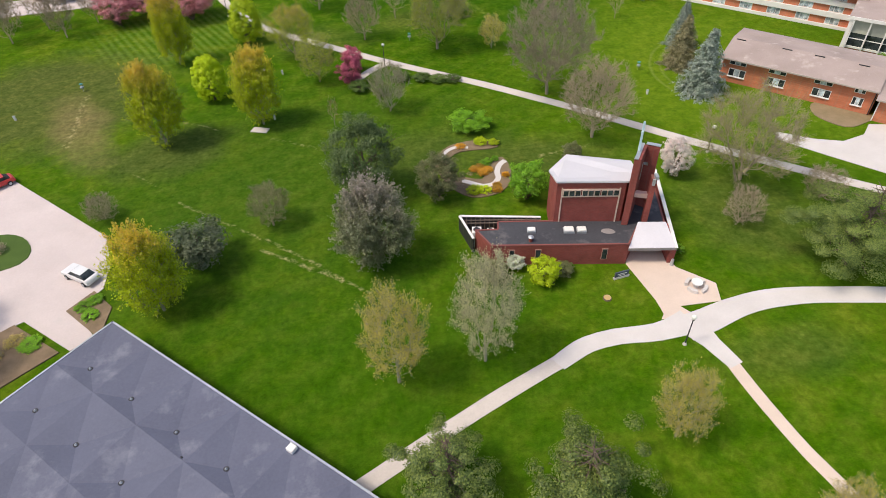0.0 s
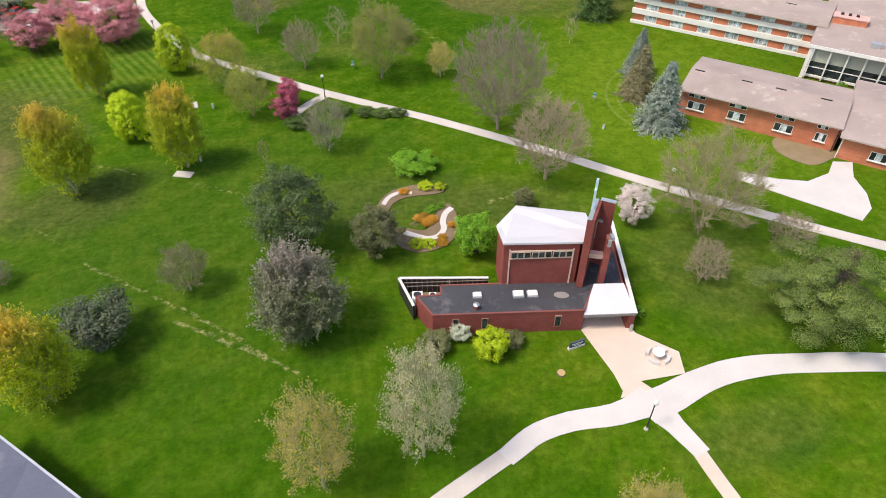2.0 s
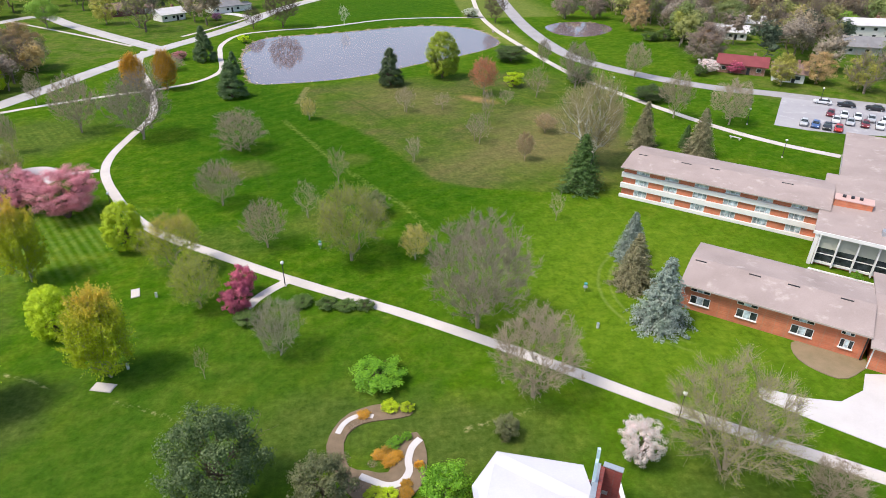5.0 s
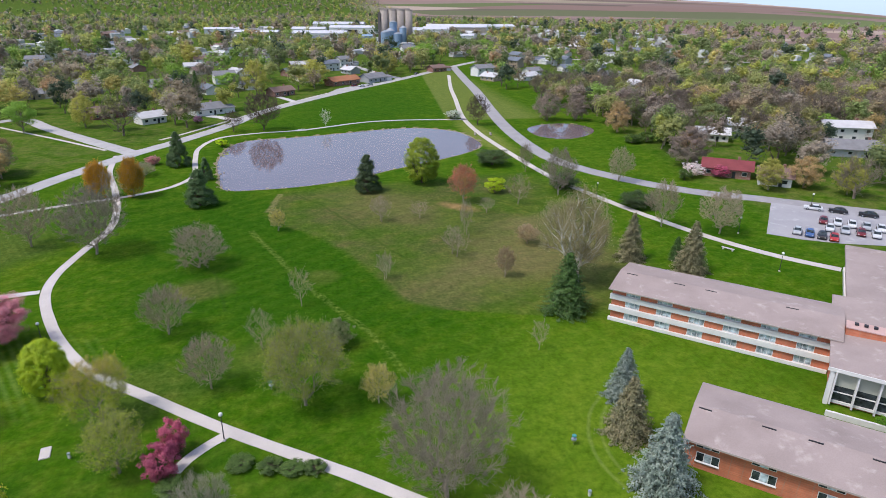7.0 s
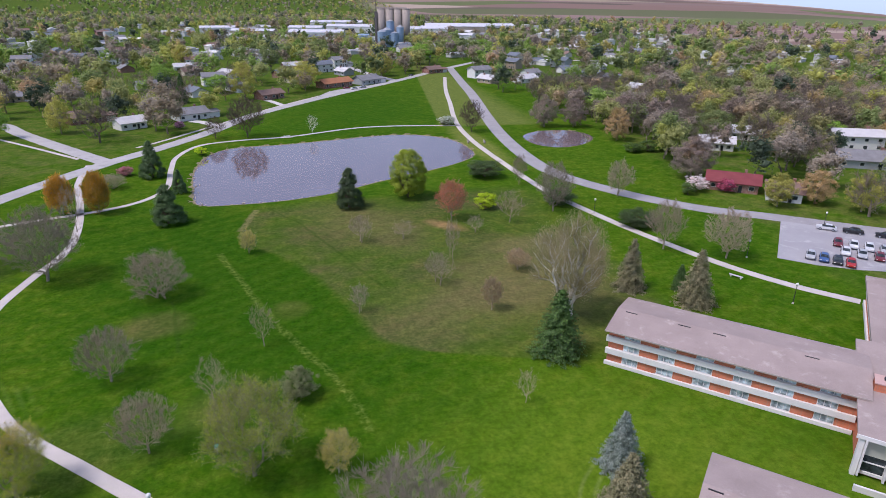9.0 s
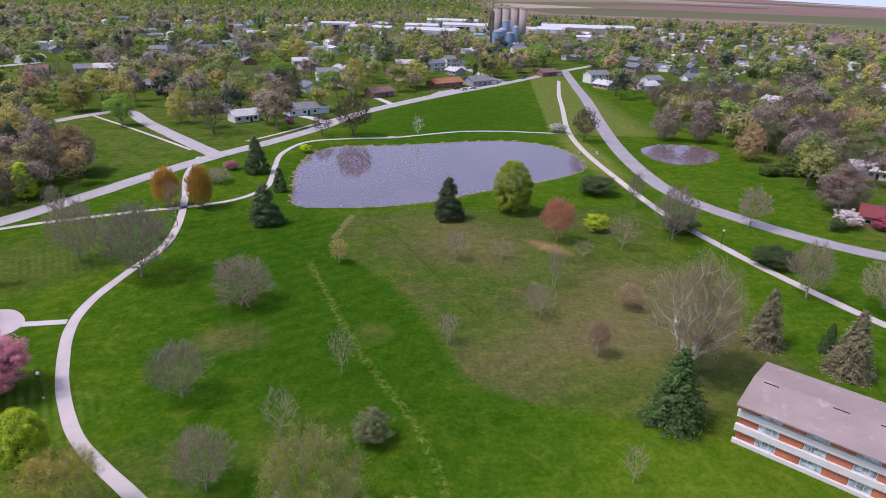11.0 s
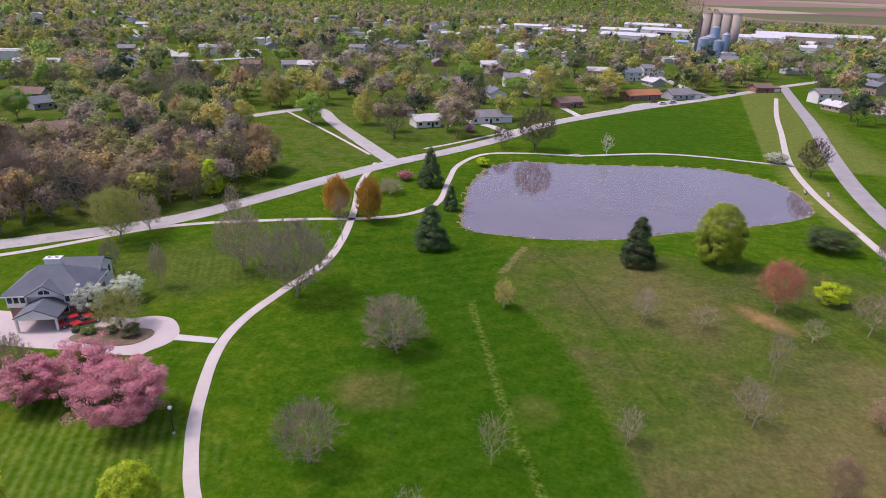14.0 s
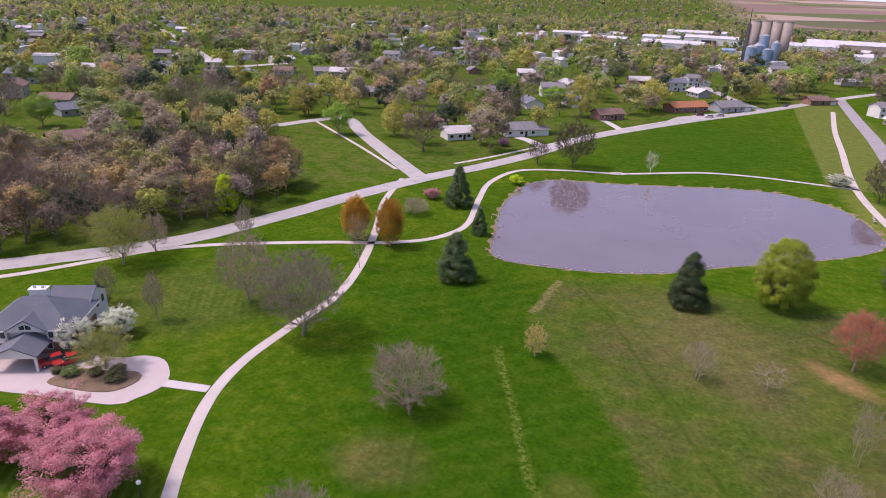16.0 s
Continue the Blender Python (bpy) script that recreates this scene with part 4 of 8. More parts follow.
def arch(kind, seed, bark, leaves, fine=1.0):
    """Meshes (limbs, foliage) of one kind of plant, ten metres high and eight wide."""
    key = (kind, seed, bark.name, leaves.name if leaves else "", fine)
    if key in ARCH:
        return ARCH[key]
    rng = np.random.default_rng(seed + 11 * len(kind))
    LV = None
    if kind in ("bare", "bareround", "sparse", "bud", "haze", "spray", "syc", "young"):
        limbs, tw = {"bare": lambda: spread_limbs(rng, int(620 * fine ** 1.5), 1.5, 9.8, "oval", 1, 0.17, 13, 0.62 / fine ** 0.7),
                     "bareround": lambda: spread_limbs(rng, 520, 0.8, 9.7, "dome", 4, 0.14, 14, 0.7),
                     "sparse": lambda: spread_limbs(rng, 420, 1.2, 9.8, "tall", 1, 0.18, 6, 0.7),
                     "bud": lambda: spread_limbs(rng, 460, 1.8, 9.8, "oval", 1, 0.17, 8, 0.75),
                     "spray": lambda: spread_limbs(rng, 520, 0.7, 9.7, "tall", 1, 0.2, 5, 1.05),
                     "haze": lambda: spread_limbs(rng, 560, 1.0, 9.8, "oval", 3, 0.15, 11, 0.7),
                     "syc": lambda: spread_limbs(rng, 300, 2.0, 9.9, "oval", 1, 0.46, 9, 0.9, 0.75),
                     "young": lambda: spread_limbs(rng, 150, 2.0, 9.8, "tall", 1, 0.13, 5, 0.9)}[kind]()
        if kind == "syc":
            limbs[:, 6:8] = limbs[:, 6:8] * 1.3 + 0.01
        V, F = [], []
        thick = np.maximum(limbs[:, 6], limbs[:, 7])
        for lo, hi, sd in ((0.09, 9, 6), (0.035, 0.09, 4), (0, 0.035, 3)):
            sel = limbs[(thick >= lo) & (thick < hi)]
            if len(sel):
                v, f = tubes(sel, sd)
                F.append(f + sum(len(q) for q in V))
                V.append(v)
        tv, tf = tubes(tw, 3)
        if kind in ("bare", "bareround"):
            LV, LF = tv, tf
        elif kind != "syc":
            F.append(tf + sum(len(q) for q in V))
            V.append(tv)
        WV, WF = np.concatenate(V), np.concatenate(F)
        if kind in ("sparse", "bud", "haze", "spray", "syc", "young"):
            n, size, jit = {"sparse": (11000, 0.07, 0.15), "bud": (13000, 0.072, 0.15), "spray": (36000, 0.1, 0.1), "haze": (7000, 0.05, 0.14), "syc": (13000, 0.085, 0.2), "young": (520, 0.075, 0.1)}[kind]
            n, size = int(n * fine ** 1.6), size / fine
            pk = rng.integers(0, len(tw), n)
            t = rng.uniform(0.2, 1.05, n)[:, None]
            P = tw[pk, 0:3] * (1 - t) + tw[pk, 3:6] * t + rng.normal(0, jit, (n, 3))
            LV, LF = quads(P, rng.normal(size=(n, 3)) + [0, 0, 0.4], size, rng)
            if kind == "syc":
                LV, LF = np.concatenate([LV, tv]), np.concatenate([LF, tf + len(LV)])
    elif kind in ("dense", "lump", "shrub", "flame", "blossom", "small", "bell", "ovate"):
        spec = {"dense": (170, 64, 0.12, 0.5, 10.0, "egg", 0.4), "lump": (70, 105, 0.15, 2.2, 10.0, "egg", 0.58), "shrub": (75, 95, 0.16, 0.6, 10.0, "dome", 0.55),
                "flame": (230, 56, 0.115, 0.5, 10.0, "flame", 0.34), "blossom": (190, 75, 0.11, 0.8, 10.0, "dome", 0.36), "bell": (170, 150, 0.115, 0.3, 10.0, "bell", 0.44), "ovate": (320, 85, 0.11, 0.7, 10.0, "ovate", 0.36), "small": (75, 70, 0.2, 0.5, 10.0, "dome", 0.55)}[kind]
        LV, LF = crown_lumps(rng, spec[0], int(spec[1] * fine ** 1.8), spec[2] / fine, spec[3], spec[4], spec[5], spec[6], rand=0.25 if kind in ("bell", "ovate") else 0.4)
        segs, lev, tips = grow(rng, trunk=0.45 if kind not in ("shrub", "small") else 0.2, levels=3, kids=(4, 3), spread=0.7, up=0.15, ratio=0.62, nodes=3, r0=0.2, first=0.15, stems=1 if kind in ("dense", "lump", "flame") else 3)
        k = fit_unit(segs[:, 3:6]) * (0.55 if kind in ("bell", "ovate") else 0.85)
        segs[:, 0:3] *= k
        segs[:, 3:6] *= k
        WV, WF = tubes(segs, 5)
    elif kind in ("spruce", "fir"):
        P, N, S, segs = [], [], [], [(0, 0, 0, 0, 0, 9.8, 0.2, 0.02)]
        levels = 26 if kind == "spruce" else 22
        for i in range(levels):
            z = 0.5 + 9.2 * (i / (levels - 1)) ** 0.95
            R = 4.5 * (1 - (z - 0.5) / 9.6) ** (0.85 if kind == "spruce" else 0.72) + 0.12
            nb = int(5 + 9 * R / 4)
            for b in range(nb):
                a = 2 * math.pi * (b + rng.uniform(0, 1)) / nb
                Rb = R * rng.uniform(0.72, 1.08)
                droop = -0.22 * Rb if kind == "spruce" else -0.1 * Rb
                tip = np.array([math.cos(a) * Rb, math.sin(a) * Rb, z + droop + 0.25])
                segs.append((0, 0, z, *tip, 0.035, 0.008))
                m = int(4 + 7 * Rb / 4 * 1.6)
                for t in np.linspace(0.25, 1.0, m):
                    w = 0.34 * (1.15 - t) * Rb / 2.2 + 0.1
                    for _ in range(4):
                        P.append(np.array([0, 0, z]) * (1 - t) + tip * t + rng.normal(0, 1, 3) * [w, w, 0.08])
                        N.append(np.array([math.cos(a) * 0.55, math.sin(a) * 0.55, 0.8]) + rng.normal(0, 0.35, 3))
                        S.append(0.11 + 0.09 * (1 - t))
        P = np.array(P)
        P[:, 2] = np.clip(P[:, 2], 0.1, None)
        LV, LF = quads(P, np.array(N), np.array(S), rng, 1.5)
        WV, WF = tubes(np.array(segs), 4)
    elif kind == "pine":
        rows, ends = [(0, 0, 0, 0.1, 0, 5, 0.24, 0.15), (0.1, 0, 5, 0, 0.1, 9.7, 0.15, 0.03)], []
        for z in np.linspace(2.4, 9.4, 11):
            R = 2.9 * (1 - ((z - 1.2) / 9.2) ** 1.5) ** 0.8 + 0.2
            nb = 5 + int(R)
            for q in range(nb):
                a = 2 * math.pi * (q + rng.uniform(-0.3, 0.3)) / nb + z
                Rb = R * rng.uniform(0.75, 1.08)
                tip = np.array([math.cos(a) * Rb, math.sin(a) * Rb, z + 0.12 * Rb + rng.normal(0, 0.15)])
                rows.append((0, 0, z, *tip, 0.05, 0.015))
                for t in np.linspace(0.35, 1.0, 2 + int(Rb * 1.1)):
                    for w in (-1, 1):
                        e = np.array([0, 0, z]) * (1 - t) + tip * t
                        side = np.array([-math.sin(a), math.cos(a), 0.1]) * w * rng.uniform(0.1, 0.75) * (1.2 - t) * Rb * 0.5
                        ends.append(e + side)
                        rows.append((*(e - 0.15 * side), *(e + side), 0.02, 0.01))
        segs, ends = np.array(rows), np.array(ends)
        LV, LF = crown_lumps(rng, 85, int(280 * fine ** 1.8), 0.085 / fine, 0.7, 9.9, "egg", 0.44, 0.35, 0.6, 0.16)
        WV, WF = tubes(segs, 4)
    wood = to_mesh("trunk", WV, WF, bark)
    crown = to_mesh("crown", LV, LF, leaves or bark) if LV is not None else None
    ARCH[key] = (wood, crown)
    return ARCH[key]


L_GOLD = leaf("gold_green_leaves", (0.37, 0.41, 0.012), (0.2, 0.25, 0.01), top=(0.48, 0.33, 0.05))
L_GOLDB = leaf("gold_leaves", (0.47, 0.38, 0.09), (0.31, 0.26, 0.06))
L_PALEGOLD = leaf("pale_gold_buds", (0.48, 0.45, 0.26), (0.32, 0.3, 0.18))
L_LIME = leaf("lime_leaves", (0.42, 0.50, 0.01), (0.24, 0.33, 0.008))
L_GREEN = leaf("fresh_green_leaves", (0.17, 0.35, 0.014), (0.08, 0.19, 0.01))
L_DARK = leaf("dark_green_leaves", (0.085, 0.12, 0.04), (0.035, 0.06, 0.02))
L_OLIVE = leaf("olive_leaves", (0.18, 0.19, 0.08), (0.095, 0.105, 0.045))
L_MAUVE = leaf("grey_green_leaves", (0.21, 0.225, 0.13), (0.13, 0.145, 0.08), top=(0.28, 0.235, 0.21))
L_GREYBUD = leaf("grey_buds", (0.4, 0.33, 0.24), (0.24, 0.2, 0.15))
L_TAN = leaf("tan_buds", (0.38, 0.27, 0.13), (0.24, 0.17, 0.09))
L_YGREEN = leaf("yellow_green_buds", (0.33, 0.37, 0.04), (0.19, 0.22, 0.03))
L_PINE = leaf("pine_needles", (0.165, 0.21, 0.045), (0.05, 0.085, 0.02))
L_FIR = leaf("fir_needles", (0.09, 0.165, 0.03), (0.035, 0.08, 0.016))
L_BLUE = leaf("blue_needles", (0.29, 0.335, 0.285), (0.14, 0.18, 0.15))
L_BROWNC = leaf("brown_needles", (0.27, 0.24, 0.13), (0.14, 0.14, 0.07))
L_DKPINE = leaf("dark_pine_needles", (0.055, 0.085, 0.026), (0.022, 0.038, 0.014))
L_YEW = leaf("dark_blue_needles", (0.12, 0.145, 0.08), (0.055, 0.075, 0.042))
L_CONIF = leaf("broad_fir_needles", (0.1, 0.16, 0.05), (0.045, 0.085, 0.028))
L_BRONZE = leaf("bronze_leaves", (0.4, 0.27, 0.13), (0.25, 0.19, 0.09))
L_FRESH = leaf("light_green_leaves", (0.24, 0.36, 0.05), (0.13, 0.22, 0.03))
L_YELLOW = leaf("yellow_olive_leaves", (0.38, 0.35, 0.08), (0.23, 0.23, 0.05))
L_OLIVEG = leaf("olive_green_leaves", (0.22, 0.26, 0.09), (0.12, 0.15, 0.05))
L_MAUVEB = leaf("mauve_brown_buds", (0.3, 0.23, 0.19), (0.19, 0.15, 0.12))
L_RED = leaf("red_leaves", (0.6, 0.19, 0.11), (0.46, 0.13, 0.08))
L_CRIM = leaf("crimson_blossom", (0.46, 0.11, 0.18), (0.28, 0.06, 0.11))
L_PINK = leaf("pink_blossom", (0.5, 0.22, 0.26), (0.3, 0.12, 0.14))
L_PURPLE = leaf("mauve_blossom", (0.4, 0.2, 0.34), (0.25, 0.11, 0.2))
L_LIME2 = leaf("yellow_green_leaves", (0.31, 0.37, 0.02), (0.18, 0.24, 0.015))
L_TANP = leaf("pale_tan_buds", (0.38, 0.33, 0.17), (0.25, 0.22, 0.11))
L_HEDGE = leaf("hedge_leaves", (0.11, 0.17, 0.035), (0.05, 0.09, 0.02))
L_WPINK = leaf("pale_pink_blossom", (0.82, 0.66, 0.64), (0.55, 0.42, 0.38))
L_WHITE = leaf("white_blossom", (0.75, 0.75, 0.62), (0.35, 0.4, 0.22))
L_ORANGE = leaf("orange_leaves", (0.5, 0.28, 0.03), (0.34, 0.2, 0.02))
L_REDBR = leaf("red_brown_leaves", (0.26, 0.09, 0.03), (0.15, 0.06, 0.02))

# kind: archetype, bark, leaves, name, category, label
KINDS = {
    "gold": ("spray", PALEBARK, L_GOLD, "maple_tree", "tree", "upright maple with green leaves and bronze new growth"),
    "goldbroad": ("bud", GREYBARK, L_GOLD, "maple_tree", "tree", "broad maple with gold-green young leaves by the path"),
    "darkfir": ("lump", BARK, L_YEW, "juniper_tree", "tree", "spreading dark blue-green juniper on the lawn"),
    "twigshrub": ("bareround", TWIG, None, "bare_shrub", "shrub", "leafless grey-brown twiggy shrub on the lawn"),
    "thin": ("sparse", TWIG, L_OLIVE, "thin_shrub", "shrub", "thin olive-leaved shrub on the lawn"),
    "oak": ("dense", BARK, L_DARK, "evergreen_tree", "tree", "dense dark green rounded evergreen tree"),
    "mauve": ("spray", GREYBARK, L_MAUVE, "budding_tree", "tree", "grey-green tree with mauve twigs at its top"),
    "brownbush": ("dense", BARK, L_OLIVE, "olive_shrub", "shrub", "dense olive-brown shrub on the lawn"),
    "sparsegold": ("sparse", PALEBARK, L_GOLDB, "budding_tree", "tree", "slender tree in sparse golden young leaf"),
    "sparsegrey": ("sparse", PALEBARK, L_PALEGOLD, "budding_tree", "tree", "slender grey-branched tree with pale gold buds"),
    "greenshrub": ("shrub", BARK, L_GREEN, "green_shrub", "shrub", "rounded fresh green shrub by the chapel"),
    "limeshrub": ("shrub", BARK, L_LIME, "lime_shrub", "shrub", "clipped yellow-green shrub before the chapel wall"),
    "whiteshrub": ("blossom", BARK, L_WHITE, "white_shrub", "shrub", "small shrub in white blossom at the chapel wall"),
    "pine": ("pine", BARK, L_PINE, "pine_tree", "tree", "loose pine tree with light green needle tufts"),
    "pineR": ("pine", BARK, L_PINE, "pine_tree", "tree", "wide spreading pine tree beside the path"),
    "barebig": ("bare", GREYBARK, None, "bare_tree", "tree", "large leafless grey-brown tree on the lawn"),
    "bare": ("bare", TWIG, None, "bare_tree", "tree", "leafless tree with fine grey-brown twigs"),
    "bareroad": ("bare", BARK, None, "bare_tree", "tree", "leafless brownish tree beside the road"),
    "willow": ("haze", TWIG, L_YGREEN, "budding_tree", "tree", "wide tree with bare limbs and a yellow-green haze of buds"),
    "blossomwhite": ("blossom", BARK, L_WPINK, "blossom_tree", "tree", "small tree covered in pale blossom"),
    "bluespruce": ("spruce", BARK, L_BLUE, "blue_spruce", "tree", "silvery blue spruce near the dormitory"),
    "brownspruce": ("spruce", BARK, L_BROWNC, "brown_spruce", "tree", "thinning brownish spruce in the grass"),
    "nfir": ("fir", BARK, L_FIR, "fir_tree", "tree", "deep green fir beside the dormitory"),
    "sycamore": ("syc", WHITEBARK, L_TANP, "sycamore_tree", "tree", "tall sycamore with white limbs and tan buds"),
    "conifer_s": ("fir", BARK, L_FIR, "young_fir", "tree", "small dark young fir"),
    "conifer": ("bell", BARK, L_CONIF, "fir_tree", "tree", "dark green fir by the pond"),
    "red": ("bud", GREYBARK, L_RED, "red_maple", "tree", "bright red-leaved young maple in the field"),
    "yellow": ("shrub", BARK, L_LIME, "young_tree", "tree", "small yellow-green young tree in the field"),
    "goldS": ("sparse", PALEBARK, L_GOLDB, "young_tree", "tree", "small golden young tree on the lawn"),
    "limebig": ("ovate", BARK, L_LIME2, "green_tree", "tree", "full yellow-green tree at the pond's edge"),
    "darkpine": ("bell", BARK, L_DKPINE, "dark_pine", "tree", "compact dark pine at the pond's edge"),
    "orange": ("spray", PALEBARK, L_ORANGE, "orange_tree", "tree", "upright orange-leaved tree beside the path"),
    "budgrey": ("young", TWIG, L_GREYBUD, "young_tree", "tree", "thin grey budding young tree in the field"),
    "bareround": ("bareround", TWIG, None, "round_bare_tree", "tree", "low round leafless tree with dense twigs"),
    "budbrown": ("young", TWIG, L_TAN, "young_tree", "tree", "thin young tree with tan buds"),
    "budgreen": ("bud", GREYBARK, L_YGREEN, "budding_tree", "tree", "open tree with a pale trunk and yellow-green buds"),
    "budlime": ("sparse", GREYBARK, L_YGREEN, "budding_tree", "tree", "open tree in light green young leaf"),
    "tan": ("bud", TWIG, L_TAN, "young_tree", "tree", "open tree with tan buds"),
    "thintrunk": ("young", TWIG, L_GREYBUD, "young_tree", "tree", "thin leafless sapling in the field"),
    "pink": ("blossom", BARK, L_PINK, "crabapple_tree", "tree", "wide crabapple in full pink blossom"),
    "lime": ("ovate", BARK, L_LIME, "lime_tree", "tree", "rounded tree in bright yellow-green leaf"),
    "crimson": ("blossom", BARK, L_CRIM, "crabapple_tree", "tree", "small crimson crabapple in full blossom"),
    "greywhite": ("haze", PALEBARK, L_OLIVE, "young_tree", "tree", "pale grey twiggy young tree"),
    "mauveshrub": ("blossom", BARK, L_PURPLE, "redbud_tree", "tree", "small redbud in mauve blossom by the glass"),
    "pear": ("blossom", BARK, L_WHITE, "pear_tree", "tree", "small pear tree in white-green blossom"),
    "birch": ("young", WHITEBARK, L_GREYBUD, "birch_tree", "tree", "slender white-stemmed birch by the pond"),
    "darkshrub": ("shrub", BARK, L_HEDGE, "dark_shrub", "shrub", "low dark green shrub"),
    "redbrown": ("young", TWIG, L_REDBR, "young_shrub", "shrub", "small red-brown young shrub"),
    "shrubpond": ("shrub", BARK, L_DARK, "pond_shrub", "shrub", "low green bushes at the pond's edge"),
    "shrubdark": ("shrub", BARK, L_DARK, "dark_shrub", "shrub", "dark bushes beside the footpath"),
    "hedge": ("shrub", BARK, L_DARK, "dark_shrub", "shrub", "dark bushes between footpath and road"),
    "shrubw": ("blossom", BARK, L_WHITE, "white_shrub", "shrub", "pale flowering bush by the pond path"),
    "bronze": ("dense", GREYBARK, L_BRONZE, "maple_tree", "tree", "large rounded tree in bronze young leaf"),
    "freshgreen": ("lump", GREYBARK, L_FRESH, "green_tree", "tree", "rounded tree in fresh light green leaf among the houses"),
    "yellowleaf": ("dense", GREYBARK, L_YELLOW, "budding_tree", "tree", "spreading tree in yellow-olive spring leaf near the houses"),
    "oliveleaf": ("lump", BARK, L_OLIVEG, "olive_tree", "tree", "broad olive-green spring tree near the houses"),
    "mauvebud": ("dense", GREYBARK, L_MAUVEB, "budding_tree", "tree", "twiggy tree with mauve-brown buds beyond the road"),
    "hedgegreen": ("shrub", BARK, L_HEDGE, "green_bushes", "shrub", "row of low green bushes at the wood's edge"),
    "pinkshrub": ("blossom", BARK, L_PINK, "pink_shrub", "shrub", "small pink flowering shrub"),
}
_count = {}


def plant(kind, x, y, h, w, label=""):
    a, bark, lv, name, cat, lab = KINDS[kind]
    n = _count[kind] = _count.get(kind, 0) + 1
    if w < 4.6 and a in ("shrub", "dense", "flame", "lump", "blossom"):
        a = "small"
    seed = n % (3 if a in ("bare", "bud", "haze", "spray", "sparse", "flame", "blossom", "dense") else 2)
    wood, crown = arch(a, seed, bark, lv, 1.0 if w < 9.2 else (1.35 if w < 12.5 else 1.7))
    e = new(name)
    e.empty_display_size = 0.3
    turn = (n * 137.5 + len(kind) * 31 + 7 * x) % 360
    e.matrix_world = pose(x, y, -0.02, 0, 0, turn) @ Matrix.Diagonal((w / 8, w / 8, h / 10, 1))
    tagged(e, label or lab, cat, kind + " plants")
    link("trunk", wood, None, e)
    if crown:
        link("crown", crown, None, e)
    return e

# ---- chapel ----
def chapel():
    c = thing("chapel", 9.5, 53.6, -7.5, "red brick modernist chapel with low dark-roofed wing and white roofs", "chapel")
    low = [(0, 0), (15.3, 0), (16.9, 3.1), (20.1, 3.1), (20.8, 12.6), (18.3, 12.8), (17.2, 8), (15.2, 4.3), (0.9, 4.3), (0.9, 2.9), (-1.7, 2.8)]
    w = part("wing_wall", prism(bmesh.new(), low, 0, 2.85), RED_BRICK, c)
    part("wing_roof", prism(bmesh.new(), [(x * 0.985 + 0.12, y * 0.97 + 0.12) for x, y in low], 2.852, 2.93), DARK_ROOF, c, "dark membrane roof with pale stains")
    bm = bmesh.new()
    for (x0, y0), (x1, y1) in zip(low, low[1:] + low[:1]):
        d = Vector((x1 - x0, y1 - y0)).normalized()
        n = Vector((-d.y, d.x)) * 0.16
        o = Vector((d.y, -d.x)) * 0.03
        prism(bm, [(x0 + o.x, y0 + o.y), (x1 + o.x, y1 + o.y), (x1 + n.x, y1 + n.y), (x0 + n.x, y0 + n.y)], 2.84, 3.0)
    part("coping", bm, surface("dark_red_coping", (0.26, 0.085, 0.075), (0.19, 0.06, 0.055), 0.7), c)
    for x in (2.35, 5.3, 12.75):
        f = part("window", boxes((x - 0.34, -0.05, 0.75, x + 0.34, 0.08, 2.35)), surface("window_trim", (0.5, 0.3, 0.25), (0.4, 0.2, 0.17), 0.6), c)
        part("pane", boxes((x - 0.26, -0.07, 0.85, x + 0.26, -0.045, 2.25)), GLASS, f)
    for x, y, s in ((4.7, 2.5, 0.48), (8.95, 2.45, 0.6), (10.4, 2.45, 0.56)):
        k = part("skylight", boxes((x - s, y - s * 0.8, 2.9, x + s, y + s * 0.8, 3.12)), METAL, c, "white domed skylight on a metal kerb")
        part("dome", boxes((x - s * 0.9, y - s * 0.7, 3.1, x + s * 0.9, y + s * 0.7, 3.32), bevel=0.09), WHITE, k)
    v = part("roof_vent", cyl(bmesh.new(), 4.45, 0.75, 2.9, 3.55, 0.22, 0.2, 12), RED_BRICK, c, "stubby red flue")
    part("cap", cyl(bmesh.new(), 4.45, 0.75, 3.55, 3.68, 0.34, 0.12, 12), METAL, v)
    part("roof_pad", prism(bmesh.new(), [tuple(p) for p in smooth_line([(12.6, 2.2), (13.4, 1.8), (14.2, 2.1), (13.8, 2.7), (12.9, 2.7)], 0.3, True)], 2.925, 2.945), surface("worn_pad", (0.3, 0.27, 0.26), (0.2, 0.18, 0.18)), c)
    # entrance canopy
    can = [(15.25, -0.25), (20.6, -0.15), (20.0, 3.15), (16.85, 3.15)]
    part("canopy_roof", prism(bmesh.new(), can, [2.25, 2.2, 3.3, 3.35], [2.5, 2.42, 3.5, 3.55]), WHITE_ROOF, c, "white trapezoid canopy roof")
    bm = prism(bmesh.new(), [(15.22, -0.3), (20.64, -0.2), (20.62, -0.14), (15.24, -0.24)], [2.2, 2.15, 2.15, 2.2], [2.56, 2.48, 2.48, 2.56])
    part("canopy_fascia", bm, surface("grey_fascia", (0.3, 0.28, 0.28), (0.2, 0.19, 0.19)), c)
    part("canopy_wall", prism(bmesh.new(), [(20.0, 0.0), (20.45, 0.0), (20.3, 3.1), (19.9, 3.1)], 0, [2.22, 2.2, 3.3, 3.3]), RED_BRICK, c)
    part("canopy_post", cyl(bmesh.new(), 20.45, -0.35, 0, 0.9, 0.22, 0.16, 10), METAL, c)
    part("entrance_door", boxes((16.9, 3.0, 0.06, 19.8, 3.08, 2.3)), GLASS, c, "dark glazed entrance doors under the canopy")
